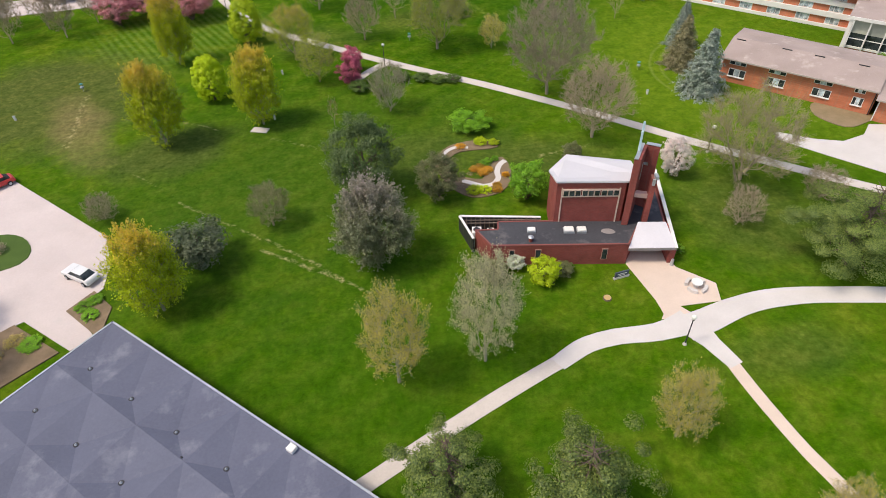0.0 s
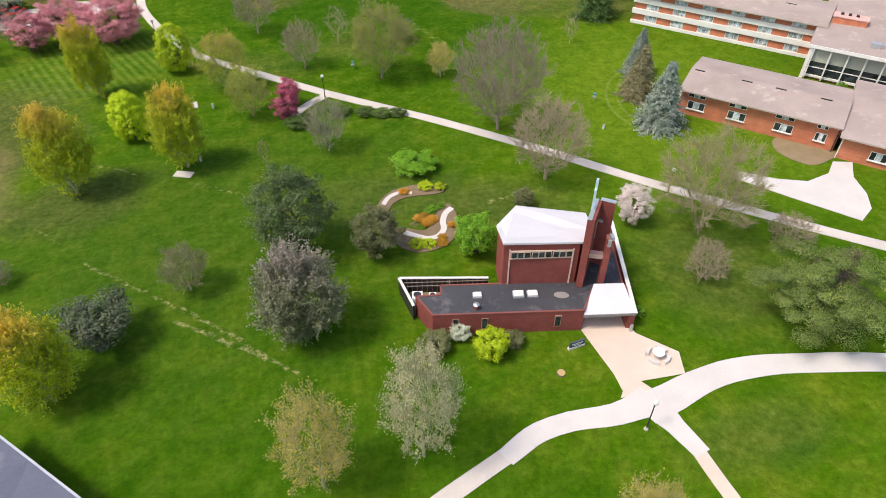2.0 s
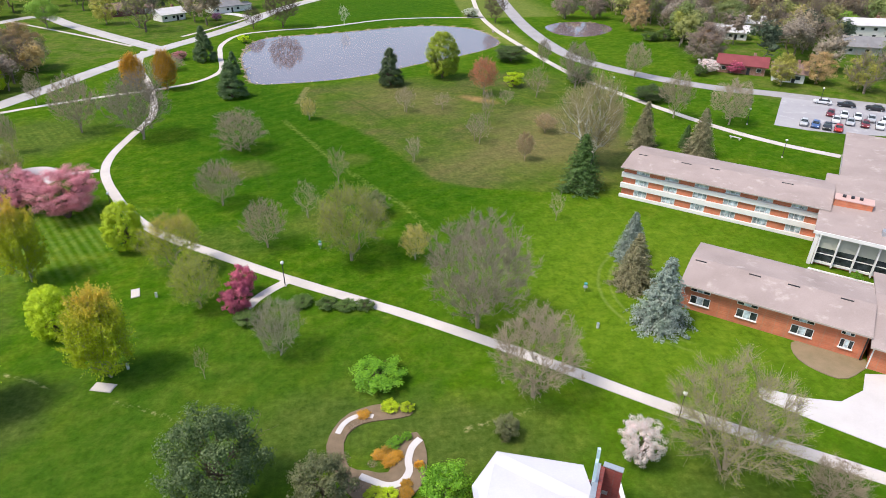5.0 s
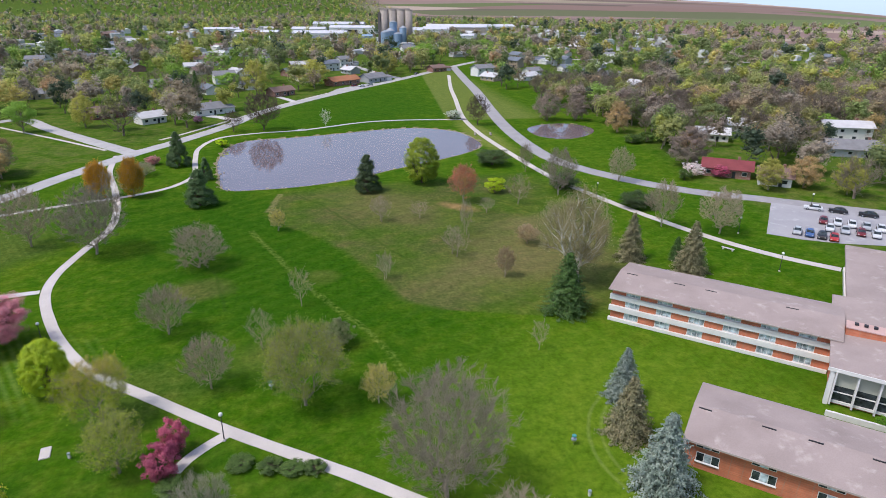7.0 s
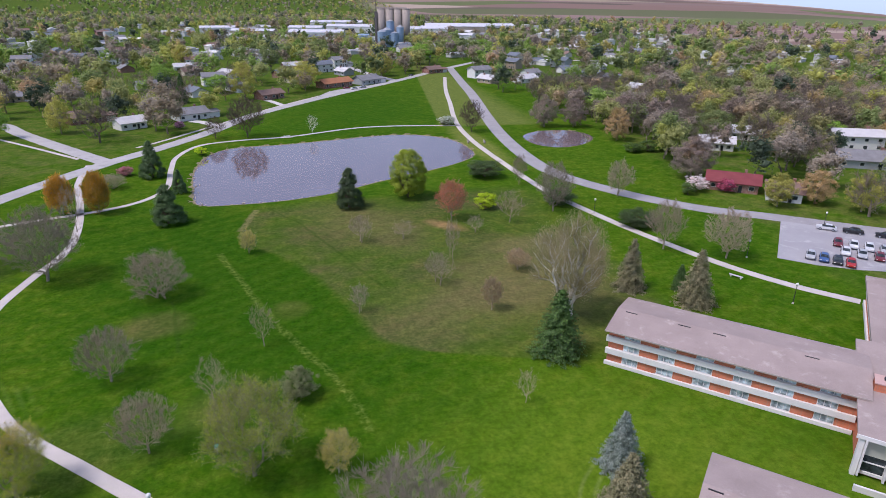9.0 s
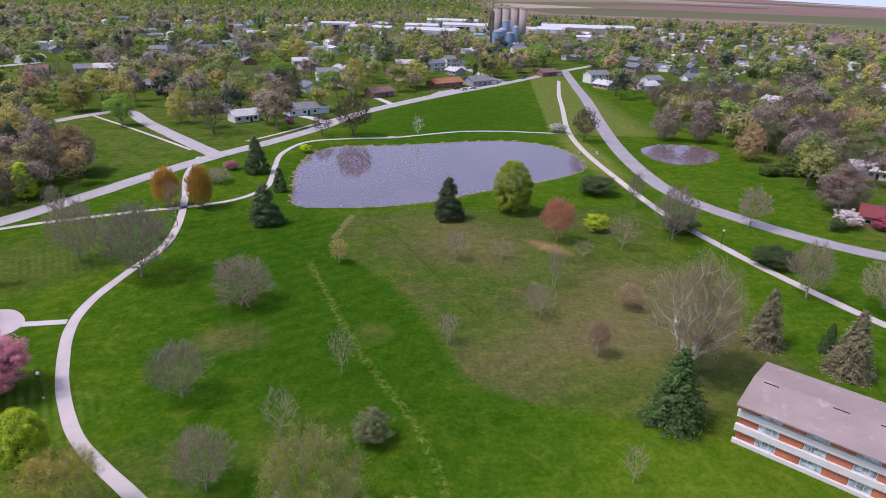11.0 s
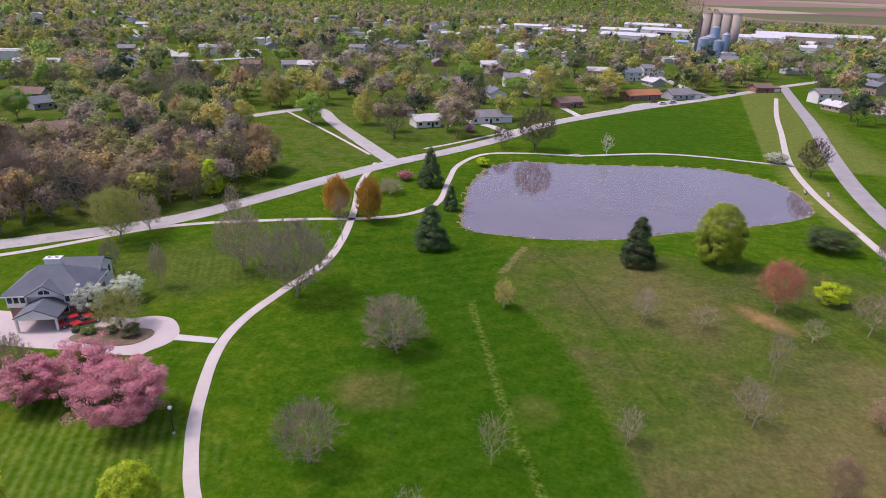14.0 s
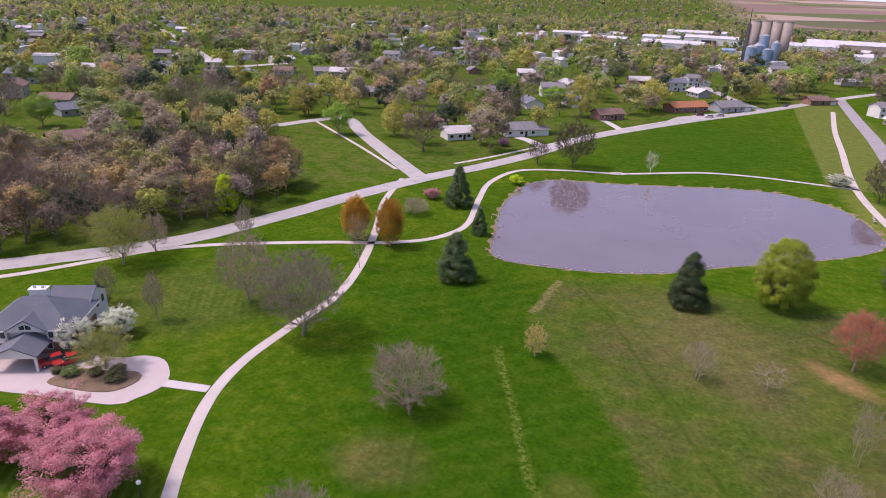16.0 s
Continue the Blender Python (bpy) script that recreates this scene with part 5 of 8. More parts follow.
    bm = prism(bmesh.new(), [(20.45, 0.0), (20.7, 0.0), (21.1, 12.8), (20.85, 12.8)], 0, [2.35, 2.35, 3.9, 3.9])
    part("side_wall", bm, RED_BRICK, c)
    part("side_coping", prism(bmesh.new(), [(20.38, -0.1), (20.78, -0.1), (21.18, 12.9), (20.77, 12.9)], [2.34, 2.34, 3.9, 3.9], [2.46, 2.46, 4.02, 4.02]), WHITE, c, "white coping along the side wall")
    # nave
    plan = [(7.4, 4.2), (15.0, 4.05), (17.0, 7.2), (17.4, 11.8), (10.1, 14.0), (7.5, 10)]
    top = [8.5, 8.5, 7.4, 5.7, 5.3, 5.85]
    part("nave_wall", prism(bmesh.new(), plan, 0, top), RED_BRICK, c)
    bm = bmesh.new()
    out = [(7.25, 4.0), (15.15, 3.85), (17.1, 7.1), (17.5, 12.0), (10.0, 14.25), (7.3, 10.05)]
    a = [bm.verts.new((x, y, z + 0.01)) for (x, y), z in zip(out, top)]
    b = [bm.verts.new((x, y, z + 0.24)) for (x, y), z in zip(out, top)]
    for i in range(6):
        j = (i + 1) % 6
        bm.faces.new((a[i], a[j], b[j], b[i]))
    for f in ((0, 1, 5), (5, 1, 2), (5, 2, 4), (4, 2, 3)):
        bm.faces.new([b[k] for k in f])
    bm.faces.new(a[::-1])
    part("nave_roof", bm, WHITE_ROOF, c, "white folded membrane roof")
    trim = surface("cream_trim", (0.68, 0.52, 0.44), (0.56, 0.42, 0.35), 0.6)
    sl = -0.15 / 7.6
    for x in (8.0, 14.4):
        yy = 4.2 + sl * (x - 7.4)
        part("pilaster_strip", boxes((x - 0.07, yy - 0.1, 2.95, x + 0.07, yy + 0.05, 7.75)), trim, c)
    part("window_band", boxes((8.05, 4.0, 6.55, 14.35, 4.16, 6.68), (8.05, 4.0, 7.5, 14.35, 4.16, 7.6)), trim, c)
    for k in range(9):
        x = 8.42 + k * 0.67 + (k // 3) * 0.12
        f = part("window", boxes((x - 0.31, 3.98, 6.7, x + 0.31, 4.2, 7.48)), trim, c)
        part("pane", boxes((x - 0.26, 3.95, 6.76, x + 0.26, 3.985, 7.42)), GLASS, f)
    # tower
    part("tower_slab", prism(bmesh.new(), [(15.05, 3.45), (15.75, 3.3), (17.45, 7.2), (16.9, 7.55)], 0, [11.9, 11.9, 11.2, 11.2]), RED_BRICK, c, "tall red brick bell tower slab")
    part("tower_panel", prism(bmesh.new(), [(17.4, 7.1), (18.55, 6.35), (18.75, 6.75), (17.5, 7.55)], [3.0] * 4, [11.15, 11.45, 11.45, 11.15]), RED_BRICK, c)
    part("tower_coping", prism(bmesh.new(), [(15.0, 3.4), (15.45, 3.3), (17.2, 7.5), (16.85, 7.6)], [11.9, 11.9, 11.2, 11.2], [11.98, 11.98, 11.28, 11.28]), METAL, c, "grey metal coping on the tower")
    part("panel_coping", prism(bmesh.new(), [(17.25, 7.2), (18.55, 6.3), (18.8, 6.75), (17.5, 7.65)], [11.29, 11.46, 11.46, 11.29], [11.36, 11.53, 11.53, 11.36]), METAL, c)
    part("tower_beam", prism(bmesh.new(), [(15.9, 4.1), (17.5, 3.75), (17.6, 4.35), (16.1, 4.7)], 6.4, 6.95), surface("pink_stone", (0.62, 0.42, 0.38), (0.5, 0.32, 0.28)), c, "pale pink stone beam")
    part("tower_pier", prism(bmesh.new(), [(17.4, 3.45), (17.95, 3.35), (18.05, 4.2), (17.5, 4.3)], 0, 9.3), RED_BRICK, c)
    part("pier_lamp", boxes((17.45, 3.1, 8.6, 17.75, 3.32, 9.4), (17.7, 3.2, 9.3, 18.05, 3.9, 9.7)), METAL, c, "grey metal fitting on the pier")
    part("emblem", prism(prism(bmesh.new(), [(16.75, 5.75), (16.85, 5.7), (16.95, 5.9), (16.85, 5.95)], 7.6, 9.8), [(17.15, 6.35), (17.55, 6.15), (17.6, 6.25), (17.2, 6.45)], 9.2, 9.5), METAL, c, "small pale metal emblem")
    bl = surface("pale_blue_paint", (0.55, 0.68, 0.74), (0.42, 0.56, 0.62), 0.5)
    part("cross", prism(prism(bmesh.new(), [(15.9, 5.5), (16.12, 5.45), (16.16, 5.65), (15.94, 5.7)], 11.3, 15.1), [(15.72, 5.12), (15.9, 5.04), (16.32, 6.02), (16.14, 6.1)], 13.9, 14.15), bl, c, "slender pale blue cross on the tower")
    # service court
    for (x0, y0, x1, y1) in ((-1.9, 2.2, -3.5, 6.4), (-3.5, 6.4, 6.2, 6.0)):
        d = Vector((x1 - x0, y1 - y0)).normalized()
        n = Vector((-d.y, d.x)) * 0.09
        L = math.hypot(x1 - x0, y1 - y0)
        f = part("court_fence", prism(bmesh.new(), [(x0 - n.x, y0 - n.y), (x1 - n.x, y1 - n.y), (x1 + n.x, y1 + n.y), (x0 + n.x, y0 + n.y)], 0, 2.1), DARKMETAL, c, "dark slatted court fence with white cap")
        n *= 1.6
        part("cap", prism(bmesh.new(), [(x0 - n.x, y0 - n.y), (x1 - n.x, y1 - n.y), (x1 + n.x, y1 + n.y), (x0 + n.x, y0 + n.y)], 2.1, 2.2), WHITE, f)
        for k in range(int(L / 0.55)):
            p = Vector((x0, y0)) + d * (0.3 + k * 0.55)
            part("slat", boxes((p.x - 0.05, p.y - 0.16, 0.05, p.x + 0.05, p.y + 0.16, 2.08)), WOOD, f)
    part("court_floor", prism(bmesh.new(), [(-1.8, 2.9), (0.8, 3.0), (0.8, 4.35), (6.7, 4.35), (6.4, 5.9), (-3.3, 6.3)], 0, 0.07), BARESOIL, c)
    part("court_rail", boxes((-2.6, 5.2, 1.9, 6.2, 5.28, 2.0), (-2.9, 5.75, 1.9, 6.2, 5.83, 2.0), (1.9, 4.4, 1.9, 2.0, 6.1, 2.0)), WOOD, c)
    for x, y, s in ((-1.5, 3.6, 0.55), (0.1, 3.5, 0.4)):
        k = part("air_unit", boxes((x - s, y - s, 0.05, x + s, y + s, 2.35), bevel=0.05), WHITE, c, "pale grey air conditioning unit")
        part("fan_grille", cyl(bmesh.new(), x, y, 2.35, 2.39, s * 0.75, n=16), DARKMETAL, k)
    return c


chapel()


# ---- dormitory wings ----
GRID = -41.8
frame_white = WHITE


def window_unit(parent, x, y, z0, w, h, mullions=2, sill=True, pale=True):
    f = part("window", boxes((x - w / 2, y - 0.06, z0, x + w / 2, y + 0.1, z0 + h)), WHITE, parent)
    n = mullions + 1
    pw = (w - 0.08 * (n + 1)) / n
    for i in range(n):
        a = x - w / 2 + 0.08 + i * (pw + 0.08)
        part("pane", boxes((a, y - 0.085, z0 + 0.08, a + pw, y - 0.058, z0 + h - 0.08)), GLASS_B if (pale == 2 or (pale and i % 2)) else GLASS, f)
    if sill:
        part("sill", boxes((x - w / 2 - 0.08, y - 0.22, z0 - 0.12, x + w / 2 + 0.08, y + 0.02, z0 - 0.003)), WHITE, f)
    return f


def gable_roof(bm, x0, x1, y0, yr, y1, ze, zr, zb, t=0.25):
    prof = [(y0, ze), (yr, zr), (y1, zb)]
    for (ya, za), (yb, zb2) in zip(prof, prof[1:]):
        prism(bm, [(x0, ya), (x1, ya), (x1, yb), (x0, yb)], [za - t, za - t, zb2 - t, zb2 - t], [za, za, zb2, zb2])
    return bm


def dorm_near():
    d = thing("dormitory_wing", 54.6, 92.4, GRID, "long one-storey orange brick dormitory wing with brown shingle roof", "building")
    part("wall", prism(bmesh.new(), [(0, 0), (22.3, 0), (22.3, 11.4), (0, 11.4)], 0, 4.0), ORANGE_BRICK, d)
    bm = bmesh.new()
    prism(bm, [(0, 0), (0.25, 0), (0.25, 5.2), (0, 5.2)], 4.0, [4.02, 4.02, 4.98, 4.98])
    prism(bm, [(0, 5.2), (0.25, 5.2), (0.25, 10.4), (0, 10.4)], 4.0, [4.98, 4.98, 4.1, 4.1])
    part("gable", bm, WHITE, d)
    r = part("roof", gable_roof(bmesh.new(), -0.35, 22.4, -0.9, 5.4, 12.3, 4.25, 5.3, 4.35), SHINGLE, d, "worn brown shingle roof")
    part("fascia", boxes((-0.37, -0.96, 4.0, 22.4, -0.9, 4.26)), surface("tan_fascia", (0.5, 0.42, 0.38), (0.38, 0.31, 0.28), 0.7), d)
    for x in (0.3, 7.4, 12.2, 18.4):
        part("ridge_vent", boxes((x, 4.7, 5.0, x + 1.5, 4.8, 5.33)), DARKMETAL, r)
    for i, x in enumerate((2.6, 8.6, 15.2, 20.2)):
        w = 2.6 if i < 3 else 1.5
        window_unit(d, x, 0.0, 1.15, w, 1.25, 2)
        window_unit(d, x - 0.2, 0.0, 3.05, w, 0.7, 2, sill=False)
    part("downpipe", boxes((22.05, -0.18, 0, 22.2, -0.03, 4.0)), DARKMETAL, d)
    part("wall_box", boxes((-0.35, 0.4, 0.9, -0.02, 1.4, 3.2)), WHITE, d)
    return d


dorm_near()


def dorm_annex():
    d = thing("dormitory_annex", 69.9, 76.9, GRID, "orange brick dormitory annex with brown shingle roof", "building")
    part("wall", prism(bmesh.new(), [(1.2, 0), (26, 0), (26, 18), (1.2, 18)], 0, 3.5), ORANGE_BRICK, d)
    part("roof", gable_roof(bmesh.new(), 0.6, 27, -0.9, 10.5, 18.8, 3.75, 4.9, 3.9), SHINGLE, d)
    part("fascia", boxes((0.58, -0.96, 3.5, 27, -0.9, 3.76)), surface("tan_fascia", (0.5, 0.42, 0.38), (0.38, 0.31, 0.28), 0.7), d)
    part("downpipe", boxes((1.05, -0.12, 0, 1.19, 0.02, 3.5)), WHITE, d)
    for x in (6, 12, 18):
        window_unit(d, x, 0.0, 1.0, 2.2, 1.3, 2)
    return d


dorm_annex()


def dorm_far():
    d = thing("dormitory_block", 61.7, 128.0, GRID, "long three-row orange brick dormitory with white balcony bands and brown roof", "building")
    L = 33.0
    part("wall", prism(bmesh.new(), [(0, 0.5), (L, 0.5), (L, 11.6), (0, 11.6)], 0, 6.1), ORANGE_BRICK, d)
    bm = bmesh.new()
    prism(bm, [(0, 0.5), (0.3, 0.5), (0.3, 6.0), (0, 6.0)], 6.1, [6.15, 6.15, 6.85, 6.85])
    prism(bm, [(0, 6.0), (0.3, 6.0), (0.3, 11.6), (0, 11.6)], 6.1, [6.85, 6.85, 6.11, 6.11])
    part("gable", bm, ORANGE_BRICK, d)
    r = part("roof", gable_roof(bmesh.new(), -0.4, L + 1, -0.8, 6.0, 12.4, 6.35, 7.15, 6.3), SHINGLE, d, "worn brown shingle roof")
    for x, y in ((1.0, 5.2), (9, 5.2), (14, 5.2), (26, 5.2)):
        part("ridge_vent", boxes((x, y, 6.85, x + 1.8, y + 0.1, 7.16)), DARKMETAL, r)
    part("fascia", boxes((-0.42, -0.86, 6.12, L + 1, -0.8, 6.36)), surface("tan_fascia", (0.5, 0.42, 0.38), (0.38, 0.31, 0.28), 0.7), d)
    for z0, z1 in ((0.0, 0.6), (1.95, 2.9), (4.1, 5.0)):
        part("balcony_band", boxes((-0.25, -0.05, z0, L, 0.45, z1), bevel=0.03), WHITE, d, "white painted balcony band")
        n = 6
    for z0, h in ((0.62, 1.32), (2.92, 1.2), (5.0, 0.95)):
        for i in range(n):
            x = 3.6 + i * 5.2
            window_unit(d, x, 0.36, z0 + 0.05, 2.4, h - 0.1, 2, sill=False, pale=2)
            part("brick_panel", boxes((x + 1.25, 0.24, z0, x + 3.9, 0.49, z0 + h)), ORANGE_BRICK, d)
    return d


dorm_far()


def commons():
    d = thing("commons_hall", 61.7, 128.0, GRID, "brown-roofed commons hall with slanted glass front", "building")
    part("wall", prism(bmesh.new(), [(33.2, -7.8), (52, -7.8), (52, 44), (35.4, 44), (35.4, 15.5), (33.2, 15.5)], 0, 5.2), ORANGE_BRICK, d)
    part("roof", prism(prism(bmesh.new(), [(32.4, -8.6), (42.5, -9.6), (42.5, 16), (32.4, 16)], [5.5, 5.9, 6.6, 6.2], [5.8, 6.2, 6.9, 6.5]), [(42.5, -9.6), (53, -8.6), (53, 16), (42.5, 16)], [5.9, 5.5, 6.2, 6.6], [6.2, 5.8, 6.5, 6.9]), SHINGLE, d, "worn brown shingle roof")
    part("rear_roof", boxes((34.5, 16.0, 5.6, 53, 45, 6.1)), SHINGLE, d)
    part("rear_band", boxes((35.1, 16.5, 3.3, 35.38, 44, 4.3), (35.1, 16.5, 0.9, 35.38, 44, 1.7)), WHITE, d)
    part("front_fascia", prism(bmesh.new(), [(32.3, -8.75), (42.5, -9.75), (42.5, -9.6), (32.3, -8.6)], [5.35, 5.7, 5.7, 5.35], [5.85, 6.25, 6.25, 5.85]), WHITE, d)
    part("front_fascia", prism(bmesh.new(), [(42.5, -9.75), (53.1, -8.75), (53.1, -8.6), (42.5, -9.6)], [5.7, 5.35, 5.35, 5.7], [6.25, 5.85, 5.85, 6.25]), WHITE, d)
    part("front_glass", prism(bmesh.new(), [(33.3, -8.05), (51.9, -8.05), (51.9, -7.85), (33.3, -7.85)], 0.7, 5.35), GLASS, d, "dark glass front wall")
    for i in range(8):
        x = 33.3 + i * 2.62
        part("mullion", prism(bmesh.new(), [(x, -8.9), (x + 0.22, -8.9), (x + 0.22, -8.0), (x, -8.0)], [0.3] * 4, [5.5, 5.5, 5.5, 5.5]), WHITE, d)
    part("front_rail", boxes((33.2, -8.3, 0.4, 52, -8.08, 0.75), (33.2, -8.2, 2.0, 52, -8.06, 2.12)), WHITE, d)
    part("corner_column", boxes((32.7, -8.6, 0, 33.25, -7.7, 5.5)), WHITE, d)
    ch = part("chimney", boxes((34.2, 2.0, 6.2, 39.6, 4.4, 7.3)), ORANGE_BRICK, d, "broad brick chimney stack")
    part("chimney_cap", boxes((34.1, 1.9, 7.3, 39.7, 4.5, 7.45)), surface("pink_stone", (0.62, 0.42, 0.38), (0.5, 0.32, 0.28)), ch)
    for x in (35.4, 36.6, 37.8):
        part("flue", boxes((x - 0.25, 3.1, 7.45, x + 0.25, 3.7, 7.75)), DARKMETAL, ch)
    part("front_wall", boxes((33.0, -11.6, 0, 52, -11.3, 0.8)), WHITE, d, "low white garden wall")
    part("blind", boxes((33.5, -8.1, 3.0, 51.8, -8.056, 5.25)), surface("window_blind", (0.5, 0.5, 0.42), (0.4, 0.4, 0.34)), d)
    part("roof_box", boxes((41.0, -6.4, 6.1, 42.4, -5.2, 7.0), (42.4, -5.9, 6.1, 43.4, -5.5, 6.9)), METAL, d, "grey metal vent box")
    return d


commons()


# ---- dining hall with folded roof ----
def hall():
    d = thing("dining_hall", -29.6, 47.3, -40.5, "low hall with blue-grey membrane roof of shallow drained bays", "building")
    M, nx, ny = 6.15, 8, 5
    part("wall", boxes((0.6, -ny * M + 0.6, 0, nx * M - 0.6, -0.6, 3.1)), surface("hall_wall", (0.4, 0.36, 0.33), (0.3, 0.27, 0.25)), d)
    bm = bmesh.new()
    g = {}
    for i in range(nx + 1):
        for j in range(ny + 1):
            g[i, j] = bm.verts.new((i * M, -j * M, 3.62 + (0.22 if 0 < i < nx and 0 < j < ny else 0.0)))
    for i in range(nx):
        for j in range(ny):
            c = bm.verts.new(((i + 0.5) * M, -(j + 0.75 if j == 0 else j + 0.62) * M, 3.28))
            q = [g[i, j], g[i, j + 1], g[i + 1, j + 1], g[i + 1, j]]
            for a in range(4):
                bm.faces.new((q[a], q[(a + 1) % 4], c))
    part("roof", bm, SLATE_ROOF, d, "blue-grey membrane roof folded into shallow bays")
    part("roof_edge", boxes((-0.1, -0.1, 3.3, nx * M + 0.1, 0.08, 3.66), (-0.1, -ny * M, 3.3, 0.08, 0.08, 3.66)), METAL, d)
    for i in range(nx):
        for j in range(ny):
            x, y = (i + 0.5) * M, -(j + 0.75 if j == 0 else j + 0.62) * M
            k = part("roof_drain", cyl(bmesh.new(), x, y, 3.2, 3.36, 0.28, 0.24, 12), DARKMETAL, d)
            part("strainer", cyl(bmesh.new(), x, y, 3.36, 3.5, 0.13, 0.05, 8), METAL, k)
    part("vent_pipe", cyl(bmesh.new(), 18.0, -6.0, 3.3, 3.9, 0.09, n=8), DARKMETAL, d)
    b = part("edge_box", boxes((24.6, -0.9, 3.6, 25.3, -0.25, 4.05), bevel=0.05), WHITE, d, "small white box at the roof edge")
    return d


hall()


# ---- guest house ----
def guest_house():
    d = thing("guest_house", -71.5, 158.6, 24, "white and brick guest house with grey hipped roof and white chimney", "house")
    part("lower_wall", boxes((-6.2, -3.2, 0, 6.0, 5.5, 2.3)), TAN_BRICK, d)
    part("upper_wall", boxes((-6.0, -3.0, 2.3, 5.8, 5.3, 4.5)), WHITE, d)
    bm = bmesh.new()
    o = [bm.verts.new(p) for p in ((-7, -4.0, 4.45), (6.7, -4.0, 4.45), (6.7, 6.2, 4.45), (-7, 6.2, 4.45))]
    t = [bm.verts.new(p) for p in ((-2.2, 1.1, 7.9), (1.2, 1.1, 7.9))]
    for f in ((o[0], o[1], t[1], t[0]), (o[1], o[2], t[1]), (o[2], o[3], t[0], t[1]), (o[3], o[0], t[0]), (o[3], o[2], o[1], o[0])):
        bm.faces.new(f)
    part("roof", bm, GREY_SHINGLE, d, "grey shingle hipped roof")
    part("eave_trim", boxes((-7.05, -4.06, 4.25, 6.75, -4.0, 4.46), (6.7, -4.06, 4.25, 6.76, 6.2, 4.46)), WHITE, d)
    # gabled rear wing
    part("wing_wall", boxes((0.0, 4.0, 0, 5.6, 11.0, 4.3)), WHITE, d)
    bm = bmesh.new()
    prism(bm, [(-1, 3.4), (6.0, 3.4), (6.0, 7.5), (-1, 7.5)], [4.2, 4.2, 6.4, 6.4], [4.4, 4.4, 6.6, 6.6])
    prism(bm, [(-1, 7.5), (6.0, 7.5), (6.0, 11.6), (-1, 11.6)], [6.4, 6.4, 4.2, 4.2], [6.6, 6.6, 4.4, 4.4])
    part("wing_roof", bm, GREY_SHINGLE, d)
    part("wing_gable", prism(bmesh.new(), [(5.4, 4.0), (5.6, 4.0), (5.6, 7.5), (5.4, 7.5)], 4.3, [4.35, 4.35, 6.35, 6.35]), WHITE, d)
    part("wing_gable", prism(bmesh.new(), [(5.4, 7.5), (5.6, 7.5), (5.6, 11), (5.4, 11)], 4.3, [6.35, 6.35, 4.35, 4.35]), WHITE, d)
    for y in (5.2, 7.2, 9.4):
        f = part("window", boxes((5.56, y - 0.55, 2.6, 5.66, y + 0.55, 4.1)), WHITE, d)
        part("pane", boxes((5.65, y - 0.45, 2.7, 5.675, y + 0.45, 4.0)), GLASS, f)
    # front gable, bays
    bm = bmesh.new()
    prism(bm, [(-2.8, -4.15), (0, -4.15), (0, -3.9), (-2.8, -3.9)], 4.5, [4.55, 6.2, 6.2, 4.55])
    prism(bm, [(0, -4.15), (2.8, -4.15), (2.8, -3.9), (0, -3.9)], 4.5, [6.2, 4.55, 4.55, 6.2])
    part("front_gable", bm, WHITE, d, "white front gable with half-round windows")
    bm = bmesh.new()
    prism(bm, [(-3.1, -4.35), (0, -4.35), (0, 0), (-3.1, 0)], [4.35, 6.2, 6.2, 4.35], [4.5, 6.4, 6.4, 4.5])
    prism(bm, [(0, -4.35), (3.1, -4.35), (3.1, 0), (0, 0)], [6.2, 4.35, 4.35, 6.2], [6.4, 4.5, 4.5, 6.4])
    part("gable_roof", bm, GREY_SHINGLE, d)
    for x0, x1 in ((-0.85, -0.08), (0.08, 0.85)):
        part("gable_pane", prism(bmesh.new(), [(x0, -4.19), (x1, -4.19), (x1, -4.155), (x0, -4.155)], 4.75, [5.2, 5.55, 5.55, 5.2] if x0 < 0 else [5.55, 5.2, 5.2, 5.55]), GLASS, d)
    for xc in (-4.7, 4.3):
        b = part("bay", boxes((xc - 1.6, -3.7, 2.2, xc + 1.6, -3.0, 4.4)), WHITE, d, "white bay window")
        for k in (-1, 0, 1):
            f = part("window", boxes((xc + k - 0.42, -3.76, 3.0, xc + k + 0.42, -3.69, 4.2)), WHITE, b)
            part("pane", boxes((xc + k - 0.34, -3.79, 3.08, xc + k + 0.34, -3.755, 4.12)), GLASS, f)
    for x in (2.5, 5.0):
        f = part("window", boxes((x - 0.5, -3.26, 0.8, x + 0.5, -3.18, 2.0)), WHITE, d)
        part("pane", boxes((x - 0.4, -3.29, 0.9, x + 0.4, -3.255, 1.9)), GLASS, f)
    c = part("chimney", boxes((-1.6, 1.6, 6.5, 1.0, 2.9, 8.7)), WHITE, d, "broad white chimney")
    part("chimney_cap", boxes((-1.7, 1.5, 8.6, 1.1, 3.0, 8.75)), WHITE, c)
    for x in (-0.9, 0.3):
        part("chimney_pot", cyl(bmesh.new(), x, 2.25, 8.75, 9.05, 0.22, n=10), METAL, c)
    # carport
    bm = bmesh.new()
    prism(bm, [(-3.4, -8.6), (0, -8.6), (0, -3.2), (-3.4, -3.2)], [2.5, 4.0, 4.0, 2.5], [2.65, 4.2, 4.2, 2.65])
    prism(bm, [(0, -8.6), (3.4, -8.6), (3.4, -3.2), (0, -3.2)], [4.0, 2.5, 2.5, 4.0], [4.2, 2.65, 2.65, 4.2])
    part("carport_roof", bm, GREY_SHINGLE, d)
    bm = bmesh.new()
    prism(bm, [(-3.2, -8.55), (0, -8.55), (0, -8.4), (-3.2, -8.4)], 2.3, [2.5, 4.0, 4.0, 2.5])
